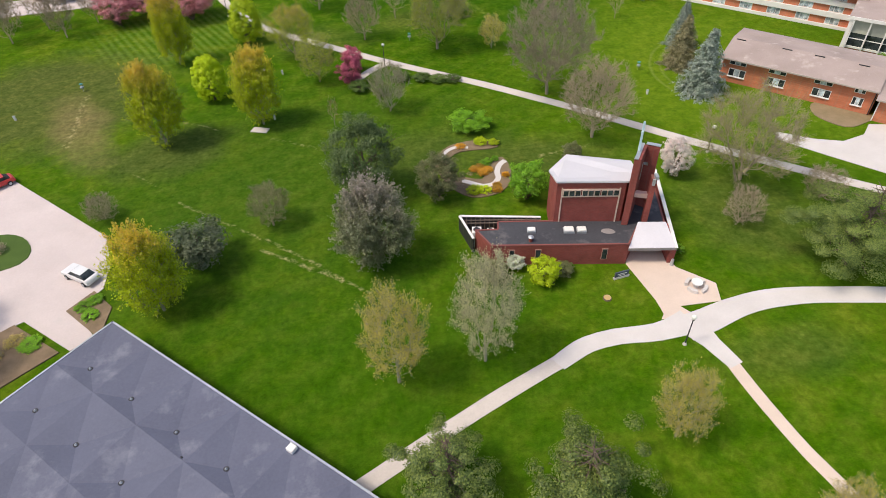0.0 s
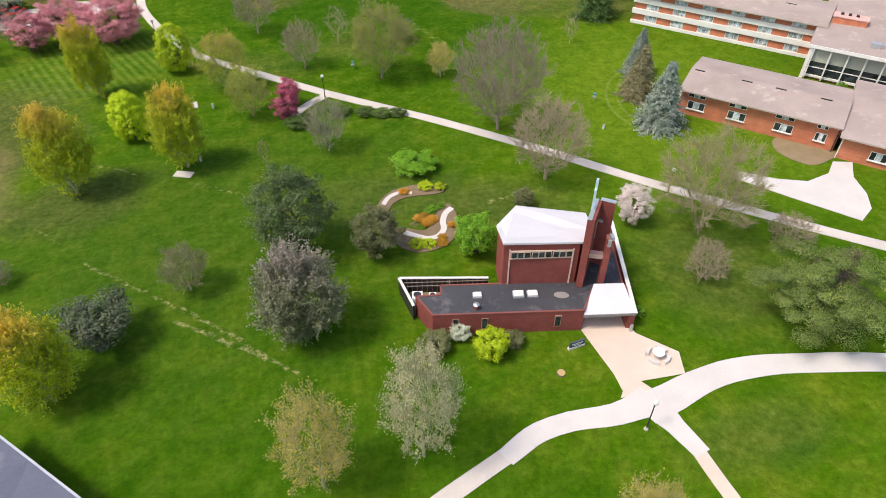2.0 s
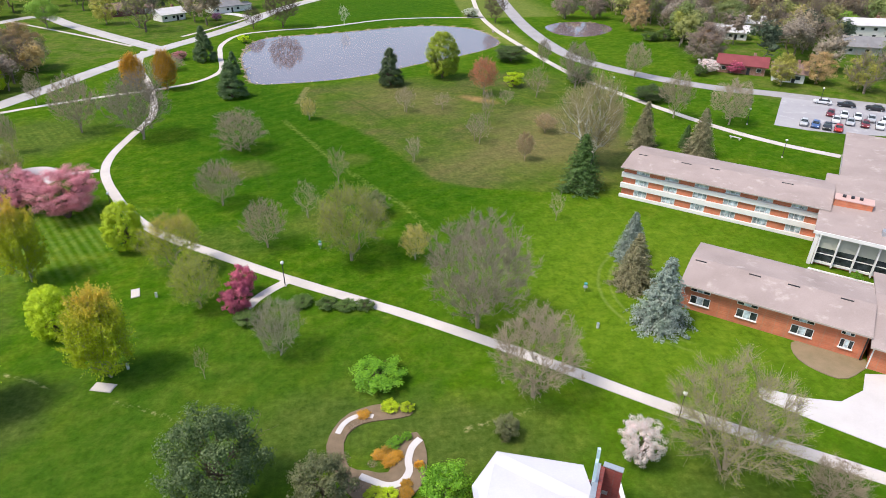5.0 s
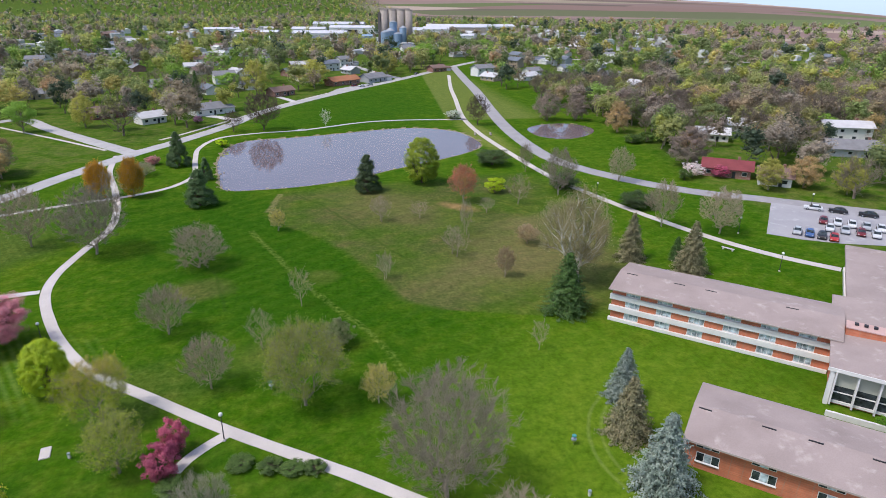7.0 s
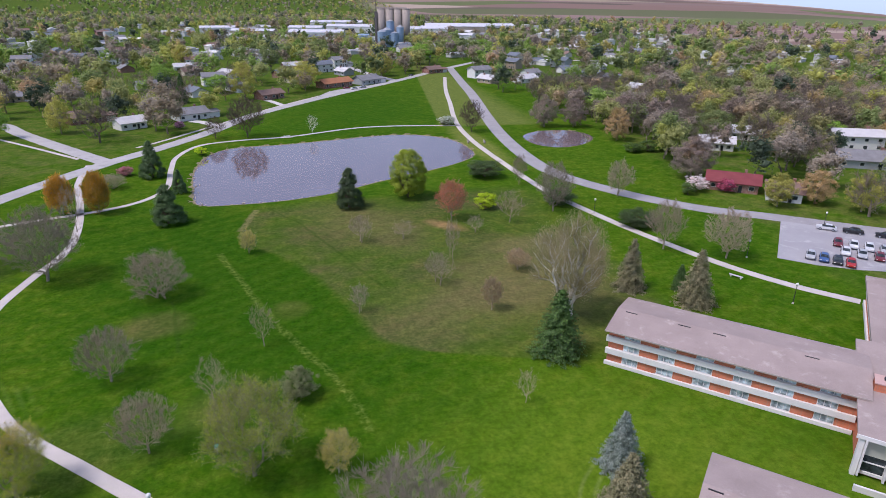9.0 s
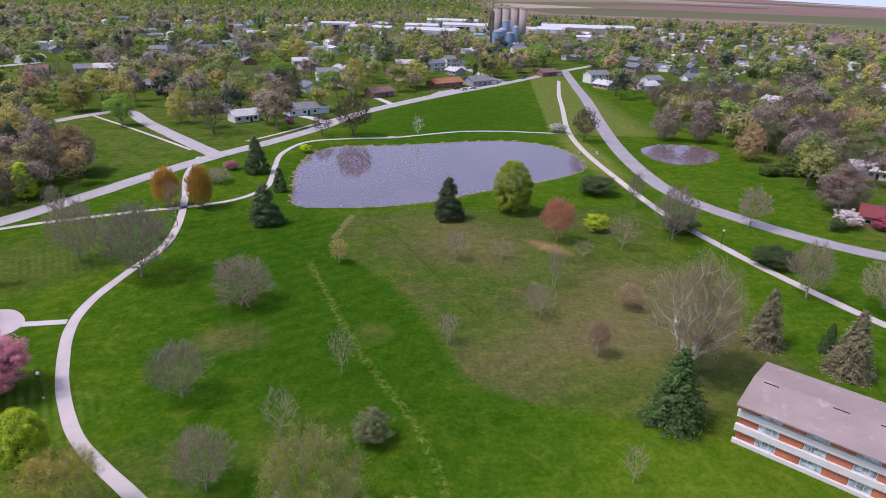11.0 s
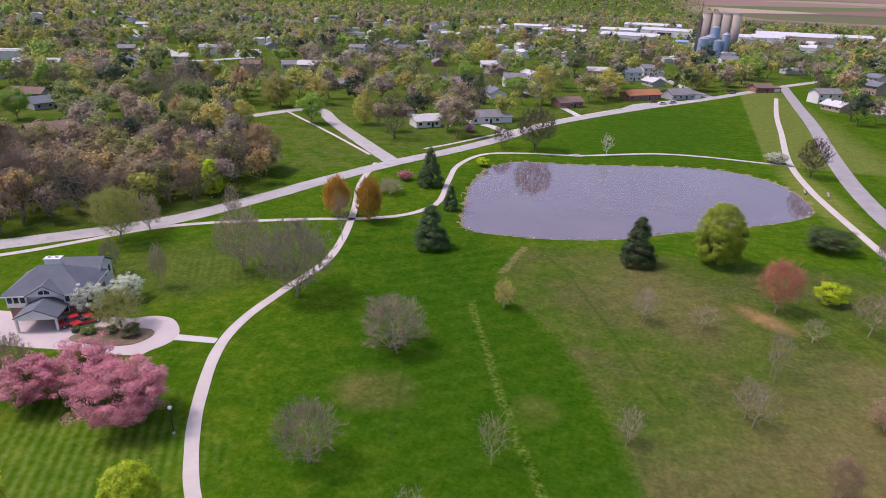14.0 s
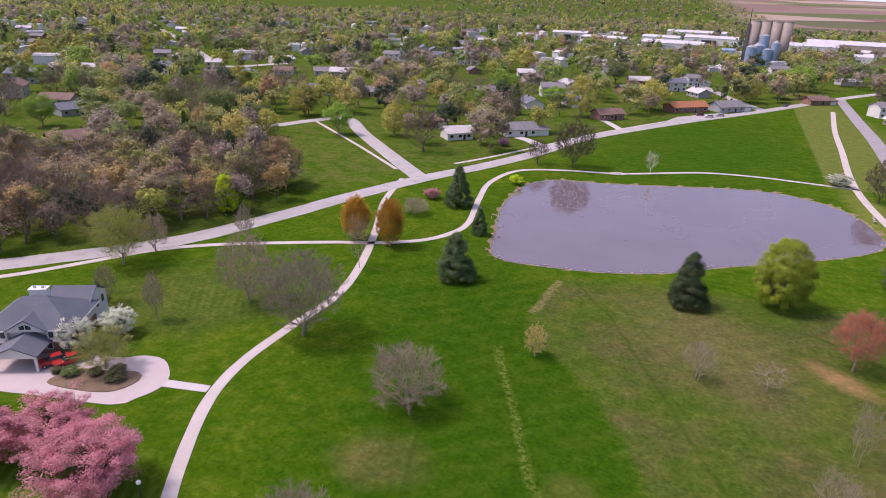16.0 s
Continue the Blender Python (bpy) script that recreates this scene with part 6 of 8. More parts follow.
    prism(bm, [(0, -8.55), (3.2, -8.55), (3.2, -8.4), (0, -8.4)], 2.3, [4.0, 2.5, 2.5, 4.0])
    part("carport_gable", bm, WHITE, d)
    for x in (-3.0, 3.0):
        part("carport_post", boxes((x - 0.16, -8.5, 0, x + 0.16, -8.18, 2.35)), WHITE, d)
    return d


guest_house()


# ---- grain elevator ----
def elevator():
    d = thing("grain_elevator", 95, 812, -9, "four tall tan concrete grain silos in a row", "grain elevator")
    conc = surface("silo_concrete", (0.46, 0.39, 0.34), (0.34, 0.29, 0.255), 0.9, 0.08, 1.5, 0.02, wear=(0.3, 0.26, 0.23))
    for i in range(4):
        x = 2.2 + i * 9.4
        s = part("silo", cyl(bmesh.new(), x, 0, 0, 39.5, 4.65, n=28), conc, d)
        for p in s.data.polygons:
            p.use_smooth = len(p.vertices) == 4
        part("silo_rim", cyl(bmesh.new(), x, 0, 39.5, 40.3, 4.8, n=28), conc, s)
    part("headhouse", boxes((-5, -4, 0, -2, 2, 37)), surface("dark_leg", (0.2, 0.17, 0.16), (0.13, 0.11, 0.1)), d)
    part("gallery", boxes((-3, -0.8, 40.3, 32, 0.8, 41.5)), conc, d)
    part("mast", cyl(bmesh.new(), -3.5, -1, 37, 52, 0.3, 0.12, 6), DARKMETAL, d)
    return d


elevator()


def grain_bin(x, y, r, h, wallmat):
    d = thing("grain_bin", x, y, 0, "blue-grey corrugated steel grain bin below the silos", "grain bin", "grain bins")
    for k in range(int(h / 1.5)):
        part("wall_ring", cyl(bmesh.new(), 0, 0, k * 1.5, k * 1.5 + 1.46, r * (1.0 if k % 2 else 1.008), n=24), wallmat, d)
    part("roof", cyl(bmesh.new(), 0, 0, int(h / 1.5) * 1.5, h + r * 0.35, r * 1.03, r * 0.12, 24), METAL, d)
    return d


BLUESTEEL = surface("blue_steel", (0.34, 0.45, 0.6), (0.24, 0.33, 0.46), 0.5, 0.1, 2, 0.0, metal=0.2)
for x, y, r, h in ((101, 790, 5.5, 19), (109, 786, 4.5, 15), (116, 790, 4.0, 22), (95, 786, 5, 17), (106, 798, 4.5, 27)):
    grain_bin(x, y, r, h, BLUESTEEL)


def shed(x, y, w, dpt, h, rz, wm, rm, label):
    d = thing("warehouse", x, y, rz, label, "warehouse", "town warehouses")
    part("wall", boxes((-w / 2, -dpt / 2, 0, w / 2, dpt / 2, h)), wm, d)
    part("roof", gable_roof(bmesh.new(), -w / 2 - 0.4, w / 2 + 0.4, -dpt / 2 - 0.4, 0, dpt / 2 + 0.4, h + 0.2, h + 0.2 + dpt * 0.1, h + 0.2), rm, d)
    part("loading_door", boxes((-w * 0.2, -dpt / 2 - 0.08, 0, w * 0.05, -dpt / 2 - 0.01, h * 0.7)), DARKMETAL, d)
    return d


for x, y, w, dp, h, rz, k in ((76, 800, 12, 14, 12, -9, 1), (25, 930, 70, 30, 9, -9, 0), (82, 1100, 80, 30, 9, -12, 0), (-20, 860, 40, 22, 7, 4, 0), (62, 1240, 90, 30, 10, -9, 0),
                              (175, 900, 34, 30, 15, -9, 0), (232, 1040, 90, 40, 12, -9, 2), (300, 1060, 60, 30, 12, 5, 0), (150, 1000, 50, 30, 10, -9, 0), (-60, 990, 60, 24, 8, -14, 2),
                              (10, 1060, 50, 26, 9, -9, 0), (200, 840, 22, 18, 10, -9, 0), (-120, 1080, 50, 24, 8, 8, 0), (350, 960, 40, 20, 9, -20, 0)):
    shed(x, y, w, dp, h, rz, (WHITE, BLUESTEEL, surface("tan_siding", (0.5, 0.43, 0.36), (0.4, 0.34, 0.28)))[k], WHITE_ROOF if k != 1 else BLUESTEEL, "white flat-sided warehouse in the far town" if k == 0 else ("blue-grey steel grain shed" if k == 1 else "tan warehouse in the far town"))

# ---- town houses ----
ROOFS = [surface("roof_grey", (0.27, 0.26, 0.27), (0.18, 0.175, 0.18)), surface("roof_brown", (0.26, 0.17, 0.14), (0.17, 0.11, 0.09)), surface("roof_pale", (0.62, 0.6, 0.6), (0.5, 0.48, 0.48)),
         surface("roof_slate", (0.2, 0.22, 0.26), (0.13, 0.145, 0.17)), surface("roof_red", (0.25, 0.06, 0.065), (0.17, 0.04, 0.045)), surface("roof_orange", (0.46, 0.2, 0.1), (0.34, 0.14, 0.07))]
WALLS = [WHITE, surface("cream_siding", (0.66, 0.6, 0.5), (0.54, 0.48, 0.4)), TAN_BRICK, surface("grey_siding", (0.45, 0.46, 0.48), (0.35, 0.36, 0.38)), surface("maroon_siding", (0.22, 0.09, 0.09), (0.15, 0.06, 0.06)), surface("tan_siding2", (0.45, 0.36, 0.27), (0.34, 0.27, 0.2))]
HOUSES = {}
WNAME = ["white", "cream", "brick", "grey", "maroon", "tan"]
RNAME = ["grey", "brown", "pale", "slate", "red", "orange"]


def house(x, y, rz, w=13.0, d=8.5, storeys=1, wall=0, roof=0, garage=True):
    key = (w, d, storeys, wall, roof, garage)
    label = "%s %s house with %s roof among trees" % (("low", "two-storey")[storeys - 1], WNAME[wall], RNAME[roof])
    if key in HOUSES:
        return copy_thing(HOUSES[key], pose(x, y, 0, 0, 0, rz))
    h = 2.7 * storeys + 0.3
    t = thing("town_house", x, y, rz, label, "house", "town houses")
    part("wall", boxes((-w / 2, -d / 2, 0, w / 2, d / 2, h)), WALLS[wall], t)
    rise = d * 0.27
    part("roof", gable_roof(bmesh.new(), -w / 2 - 0.8, w / 2 + 0.8, -d / 2 - 0.8, 0, d / 2 + 0.8, h - 0.1, h + rise, h - 0.1, 0.2), ROOFS[roof], t)
    for sx in (-1, 1):
        bm = bmesh.new()
        xx = sx * (w / 2 - 0.15)
        prism(bm, [(xx - 0.13, -d / 2), (xx + 0.13, -d / 2), (xx + 0.13, 0), (xx - 0.13, 0)], h - 0.01, [h, h, h + rise - 0.3, h + rise - 0.3])
        prism(bm, [(xx - 0.13, 0), (xx + 0.13, 0), (xx + 0.13, d / 2), (xx - 0.13, d / 2)], h - 0.01, [h + rise - 0.3, h + rise - 0.3, h, h])
        part("gable", bm, WALLS[wall], t)
    for s in range(storeys):
        for k in range(3 if w < 16 else 4):
            xx = -w / 2 + 1.8 + k * (w - 3.6) / (2 if w < 16 else 3)
            for sy in (-1, 1):
                f = part("window", boxes((xx - 0.75, sy * d / 2 - 0.06, 0.95 + 2.7 * s, xx + 0.75, sy * d / 2 + 0.06, 2.2 + 2.7 * s)), WHITE, t)
                part("pane", boxes((xx - 0.65, sy * (d / 2 + 0.05) - 0.03, 1.05 + 2.7 * s, xx + 0.65, sy * (d / 2 + 0.05) + 0.03, 2.1 + 2.7 * s)), GLASS, f)
    part("door", boxes((w * 0.12, -d / 2 - 0.07, 0.05, w * 0.12 + 0.95, -d / 2 + 0.02, 2.1)), DARKMETAL, t)
    part("chimney", boxes((w * 0.2, 0.4, h + 0.3, w * 0.2 + 0.8, 1.2, h + rise + 0.8)), TAN_BRICK, t)
    if garage:
        part("garage", boxes((w / 2, -d / 2 + 0.3, 0, w / 2 + 5.5, d / 2 - 1, 2.6)), WALLS[wall], t)
        part("garage_roof", gable_roof(bmesh.new(), w / 2, w / 2 + 6, -d / 2 - 0.2, -0.35, d / 2 - 0.5, 2.65, 3.6, 2.65, 0.18), ROOFS[roof], t)
        part("garage_door", boxes((w / 2 + 0.8, -d / 2 + 0.22, 0.05, w / 2 + 4.8, -d / 2 + 0.31, 2.2)), WHITE, t)
    HOUSES[key] = t
    return t


house(-82, 354, 35, 14, 9, 1, 4, 1)
house(-59, 337, 40, 11, 8, 1, 0, 2, False)
house(-38, 356, 35, 14, 9, 1, 0, 0)
house(-6, 414, 40, 14, 8, 1, 2, 1, False)
house(31, 459, 38, 22, 9, 1, 2, 5, False)
house(52, 472, 38, 16, 10, 1, 3, 0)
house(38, 580, 30, 12, 9, 2, 0, 0)
house(-178, 262, 60, 15, 10, 1, 4, 1)
house(-165, 412, 20, 17, 10, 1, 0, 3)
house(-226, 306, 70, 13, 9, 1, 3, 3)
house(-44, 475, 20, 13, 9, 2, 0, 0)
house(-142, 618, 10, 13, 9, 2, 0, 0)
house(-75, 594, 20, 13, 9, 2, 0, 1)
house(-79, 460, 30, 13, 9, 1, 3, 0)
house(-2, 514, 40, 14, 9, 1, 2, 3)
house(106, 528, 30, 13, 8, 1, 2, 1)
house(-345, 416, 30, 26, 9, 1, 0, 2, False)
house(-521, 850, 20, 30, 12, 1, 2, 4, False)
house(-269, 540, 60, 18, 9, 1, 0, 2, False)
house(-204, 610, 10, 13, 9, 2, 0, 0)
house(-139, 420, 25, 13, 9, 1, 5, 0)
house(141.5, 212.5, -35, 14, 8, 1, 2, 4, False)
house(150, 201, -35, 9, 8, 1, 0, 1, False)
house(190, 279, -30, 16, 9, 1, 0, 2)
house(169, 263, -30, 12, 8, 1, 0, 2, False)
house(222, 254, -20, 18, 8, 2, 0, 2, False)
house(205, 230, -25, 20, 10, 1, 3, 0)
house(386, 520, -20, 13, 9, 2, 0, 1)
house(167, 324, -20, 11, 8, 1, 5, 0, False)

WAYS = [smooth_line(r, 6.0) for r in (ROAD_1, [(-52, 276), (-71.7, 298.5), (-97.5, 329), (-113, 350), (-121, 352), (-136, 325)], [(126, 560), (109, 412), (94.2, 300), (92.5, 262), (106.8, 213), (136, 186.5), (158, 170.5), (200, 142)],
                                      [(-900, 1060), (-509, 702), (-291, 493)], [(185, 640), (420, 560)], [(73, 483), (40, 600), (10, 720)], WAY_C, WAY_D)]
WAYPTS = np.concatenate(WAYS)
R1 = np.array(ROAD_1)


def clear_of_ways(x, y, gap):
    return np.min(np.hypot(WAYPTS[:, 0] - x, WAYPTS[:, 1] - y)) > gap


def off_campus(x, y):
    """Whether a place lies outside the open campus lawns."""
    if y < 152:
        return False
    if y > 640:
        return True
    left = x < np.interp(y, R1[:, 1], R1[:, 0])
    right = x > np.interp(y, [142, 170, 187, 213, 236, 262, 345, 412, 560], [200, 158, 140, 134, 136, 142, 140, 130, 128])
    return bool(left or right)


def in_sector(x, y):
    a = math.degrees(math.atan2(-(x - 18), y - 50))
    return -50 < a < 62


HOUSE_AT = [(o.location.x, o.location.y) for o in scene.collection.objects if o.name.startswith(("town_house", "warehouse", "grain"))]
_r = random.Random(3)
_made = 0
while _made < 230:
    dist = 250 + 1000 * _r.random() ** 0.9
    a = radians(_r.uniform(-46, 58))
    x, y = 18 - math.sin(a) * dist, 50 + math.cos(a) * dist
    if x > 590 or not off_campus(x, y) or not clear_of_ways(x, y, 14) or min(math.hypot(x - p, y - q) for p, q in HOUSE_AT) < 24:
        continue
    if -240 < x < -40 and 150 < y < 420 or (y < 460 and 90 < x < 190):
        continue
    HOUSE_AT.append((x, y))
    wl = _r.choice([0, 0, 0, 1, 2, 3, 5])
    house(x, y, _r.choice([30, -60, 35, 120, 20, -50]) + _r.uniform(-6, 6), _r.choice([12, 15]), 9, _r.choice([1, 1, 1, 2]), wl, _r.choice([0, 0, 1, 2, 3, 3]), False)
    _made += 1
HA = np.array(HOUSE_AT)

# ---- woods and town trees ----
PALETTE = [((0.27, 0.29, 0.1), 3.2), ((0.34, 0.35, 0.09), 2.2), ((0.2, 0.25, 0.085), 3.0), ((0.37, 0.33, 0.11), 1.2), ((0.28, 0.24, 0.16), 2.8), ((0.22, 0.31, 0.07), 1.8), ((0.29, 0.255, 0.195), 2.4), ((0.07, 0.105, 0.055), 0.9), ((0.37, 0.27, 0.15), 0.6), ((0.14, 0.18, 0.065), 1.6)]
WOODPAL = [((0.34, 0.27, 0.165), 3), ((0.29, 0.25, 0.14), 3), ((0.26, 0.26, 0.1), 2.6), ((0.37, 0.29, 0.12), 1.6), ((0.2, 0.24, 0.075), 2.2), ((0.32, 0.34, 0.08), 1.0), ((0.055, 0.09, 0.045), 0.6), ((0.27, 0.225, 0.17), 2)]


def far_leaf():
    m = bpy.data.materials.new("far_foliage")
    m.use_nodes = True
    nt = m.node_tree
    b = nt.nodes["Principled BSDF"]
    b.inputs["Roughness"].default_value = 0.9
    b.inputs["Specular IOR Level"].default_value = 0.05
    at = nt.nodes.new("ShaderNodeAttribute")
    at.attribute_name = "tint"
    g = nt.nodes.new("ShaderNodeNewGeometry").outputs["Random Per Island"]
    k = _math(nt, "ADD", _math(nt, "MULTIPLY", g, 0.35), 0.82)
    col = _mix(nt, 1.0, at.outputs["Color"], k, "MULTIPLY")
    co = nt.nodes.new("ShaderNodeNewGeometry").outputs["Position"]
    sp = _ramp(nt, _noise(nt, co, 1.3, 4, 0.75), [(0.3, (0.98, 1.0, 0.98)), (0.7, (1.42, 1.4, 1.36))])
    nt.links.new(_mix(nt, 1.0, col, sp, "MULTIPLY"), b.inputs["Base Color"])
    tr, mx = nt.nodes.new("ShaderNodeBsdfTranslucent"), nt.nodes.new("ShaderNodeMixShader")
    nt.links.new(b.inputs["Base Color"].links[0].from_socket, tr.inputs["Color"])
    mx.inputs[0].default_value = 0.5
    nt.links.new(b.outputs[0], mx.inputs[1]), nt.links.new(tr.outputs[0], mx.inputs[2])
    nt.links.new(mx.outputs[0], nt.nodes["Material Output"].inputs["Surface"])
    return m


FAR_LEAF = far_leaf()


def ico(level):
    bm = bmesh.new()
    bmesh.ops.create_icosphere(bm, subdivisions=level, radius=1.0)
    V, F = np.array([v.co[:] for v in bm.verts]), np.array([[v.index for v in f.verts] for f in bm.faces])
    bm.free()
    return V, F


ICO = {1: ico(1)}


def far_crown(rng, lumps, level, sprays, size, shape):
    """A far crown, ten metres high and eight wide: uneven hearts of foliage within clouds of loose sprays."""
    d = rng.normal(size=(lumps, 3))
    d[:, 2] = d[:, 2] * 0.8 + 0.25
    d /= np.linalg.norm(d, axis=1)[:, None]
    C = d * rng.uniform(0.3, 0.76, (lumps, 1)) * (1.0 if lumps > 2 else 0.6)
    R = rng.uniform(0.7, 1.3, lumps) * min(0.62, 1.15 / math.sqrt(lumps))
    sv, sf = ICO[level]
    wide = lambda h: {"egg": 1.1 - 0.35 * h, "dome": 1.05 - 0.12 * h, "flame": 0.8 - 0.35 * np.abs(h - 0.35), "vase": 0.75 + 0.4 * h}[shape]
    V, F, n = [], [], 0
    for c, r in zip(C, R):
        k = rng.uniform(0.5, 1.4, len(sv))[:, None]
        V.append(c + sv * k * r * [0.62, 0.62, 0.5]), F.append(sf + n)
        n += len(sv)
    pk = rng.choice(lumps, sprays, p=R ** 2 / np.sum(R ** 2))
    q = rng.normal(size=(sprays, 3))
    q[:, 2] += 0.3
    q /= np.linalg.norm(q, axis=1)[:, None]
    P = C[pk] + q * (R[pk] * 1.35 * rng.uniform(0.08, 1.0, sprays) ** 0.5)[:, None]
    scale = lambda A: np.stack([A[:, 0] * 4.0 * wide(np.clip((A[:, 2] + 1) / 2, 0, 1)), A[:, 1] * 4.0 * wide(np.clip((A[:, 2] + 1) / 2, 0, 1)), 5.6 + A[:, 2] * 4.4], 1)
    lv, lf = quads(scale(P), q + rng.normal(0, 0.55, q.shape) + [0, 0, 0.3], size * rng.uniform(0.75, 1.5, sprays), rng)
    V, F = scale(np.concatenate(V)), np.concatenate(F)
    return np.concatenate([V, lv]), np.concatenate([F, lf[:, [0, 1, 2]] + n, lf[:, [0, 2, 3]] + n])


def woods(name, places, lumps, level, sprays, leaf_size, label, seed, bare_share=0.0):
    """Many trees in one mesh: rows of x, y, height, width, colour."""
    rng = np.random.default_rng(seed)
    kinds, bares = [], []
    split = lambda f: np.concatenate([f[:, [0, 1, 2]], f[:, [0, 2, 3]]])
    for k in range(9):
        v, f = far_crown(rng, lumps, level, sprays, leaf_size, ("egg", "dome", "flame", "egg", "vase", "dome", "egg", "dome", "vase")[k])
        s, lev, _ = grow(rng, trunk=0.5, levels=2, kids=(3,), nodes=3, r0=0.2, first=0.1)
        s[:, 0:6] *= np.tile(fit_unit(s[:, 3:6]) * 0.8, 2)
        tv, tf = tubes(s[:5], 3)
        kinds.append((np.concatenate([v, tv]), np.concatenate([f, split(tf) + len(v)]), len(v)))
    for k in range(4 if bare_share else 0):
        s, tw = spread_limbs(rng, 110, 1.5, 9.8, "oval", 1, 0.24, 5, 1.0)
        s = np.concatenate([s, tw])
        s[:, 6:8] = np.maximum(s[:, 6:8], 0.02)
        tv, tf = tubes(s, 3)
        bares.append((tv, split(tf), 0))
    V, F, C, off = [], [], [], 0
    for (x, y, h, w, c) in places:
        bare = rng.random() < bare_share
        v, f, m = (bares if bare else kinds)[rng.integers(4 if bare else 9)]
        a = rng.uniform(0, 6.28)
        ca, sa = math.cos(a) * w / 8, math.sin(a) * w / 8
        q = np.stack([v[:, 0] * ca - v[:, 1] * sa + x, v[:, 0] * sa + v[:, 1] * ca + y, v[:, 2] * h / 10 + float(far_rise(x, y))], 1)
        col = np.ones((len(v), 4), np.float32)
        col[:, :3] = (np.array(c) + [0.01, 0.0, 0.015]) * rng.uniform(1.1, 1.4)
        col[m:, :3] = np.array((0.3, 0.245, 0.21)) * rng.uniform(0.8, 1.2)
        V.append(q), F.append(f + off), C.append(col)
        off += len(v)
    me = to_mesh(name, np.concatenate(V), np.concatenate(F), FAR_LEAF)
    me.polygons.foreach_set("use_smooth", np.ones(len(me.polygons), bool))
    at = me.color_attributes.new("tint", "FLOAT_COLOR", "POINT")
    at.data.foreach_set("color", np.concatenate(C).ravel())
    ob = new(name, me)
    return tagged(ob, label, "trees", "", "stuff")


def pick(r, pal):
    t = r.uniform(0, sum(w for _, w in pal))
    for c, w in pal:
        t -= w
        if t <= 0:
            return c
    return pal[0][0]


def scatter(n, gen, pal, hmin, hmax, gap_way, gap_house, gap_tree, seed):
    r = random.Random(seed)
    out, cells, tries = [], {}, 0
    while len(out) < n and tries < n * 14:
        tries += 1
        p = gen(r)
        if p is None:
            continue
        x, y = p
        k = (int(x // 14), int(y // 14))
        if any(math.hypot(x - a, y - b) < gap_tree for i in (-1, 0, 1) for j in (-1, 0, 1) for a, b in cells.get((k[0] + i, k[1] + j), ())):
            continue
        if not clear_of_ways(x, y, gap_way) or np.min(np.hypot(HA[:, 0] - x, HA[:, 1] - y)) < gap_house:
            continue
        cells.setdefault(k, []).append((x, y))
        h = r.uniform(hmin, hmax)
        out.append((x, y, h, h * r.uniform(0.75, 1.1), pick(r, pal)))
    return out


WOOD_W = [(-118, 176), (-92, 203), (-80, 226), (-76, 246), (-95, 262), (-126, 258), (-165, 240), (-240, 225), (-230, 140), (-140, 150)]
LAWNS = [[(-128, 296), (-112, 262), (-62, 262), (-58, 282), (-108, 345), (-128, 330)], [(-205, 235), (-165, 243), (-150, 275), (-185, 285)], [(-14, 395), (20, 440), (30, 420), (-6, 372)]]


def poly_in(x, y, poly):
    c = False
    for (x0, y0), (x1, y1) in zip(poly, poly[1:] + poly[:1]):
        if (y0 > y) != (y1 > y) and x < (x1 - x0) * (y - y0) / (y1 - y0) + x0:
            c = not c
    return c


def gen_west(r):
    x, y = r.uniform(-245, -70), r.uniform(150, 300)
    return (x, y) if poly_in(x, y, WOOD_W) else None


def gen_east(r):
    x, y = r.uniform(128, 330), r.uniform(222, 420)
    return (x, y) if off_campus(x, y) and not (y < 246 and x < 175) else None


HA_FAR = []


def far_houses():
    """The farthest roofs of the town, too small to tell apart."""
    r = random.Random(8)
    for roof, n in ((0, 130), (2, 130)):
        bm = bmesh.new()
        k = 0
        while k < n:
            dist = 560 + 1200 * r.random()
            a = radians(r.uniform(-46, 58))
            x, y = 18 - math.sin(a) * dist, 50 + math.cos(a) * dist
            if x > 590 or not off_campus(x, y) or not clear_of_ways(x, y, 14):
                continue
            k += 1
            HA_FAR.append((x, y))
            z, w, d = float(far_rise(x, y)), r.uniform(5, 9), r.uniform(4, 5)
            tilt = radians(r.choice([30, 120]) + r.uniform(-6, 6))
            c, s = math.cos(tilt), math.sin(tilt)
            ring = lambda hw, hd: [(x + u * hw * c - v * hd * s, y + u * hw * s + v * hd * c) for u, v in ((-1, -1), (1, -1), (1, 1), (-1, 1))]
            hh = r.choice([3, 5.6, 5.8])
            prism(bm, ring(w, d), z, z + hh)
            prism(bm, ring(w + 0.5, d + 0.5), z + hh, z + hh + 0.3)
            prism(bm, ring(w + 0.3, d * 0.45), z + hh + 0.3, z + hh + 1.4)
        ob = part("far_houses", bm, (WALLS[0], ROOFS[2])[roof // 2], None)
        tagged(ob, "small white and pale houses across the far town", "houses", "", "stuff")


far_houses()
HA = np.concatenate([HA, np.array(HA_FAR)])

_r2 = np.random.default_rng(4)
YARD = np.where(_r2.random(len(HA)) < 0.3, 120.0, 30.0), np.where(_r2.random(len(HA)) < 0.5, 9.0, 13.0)


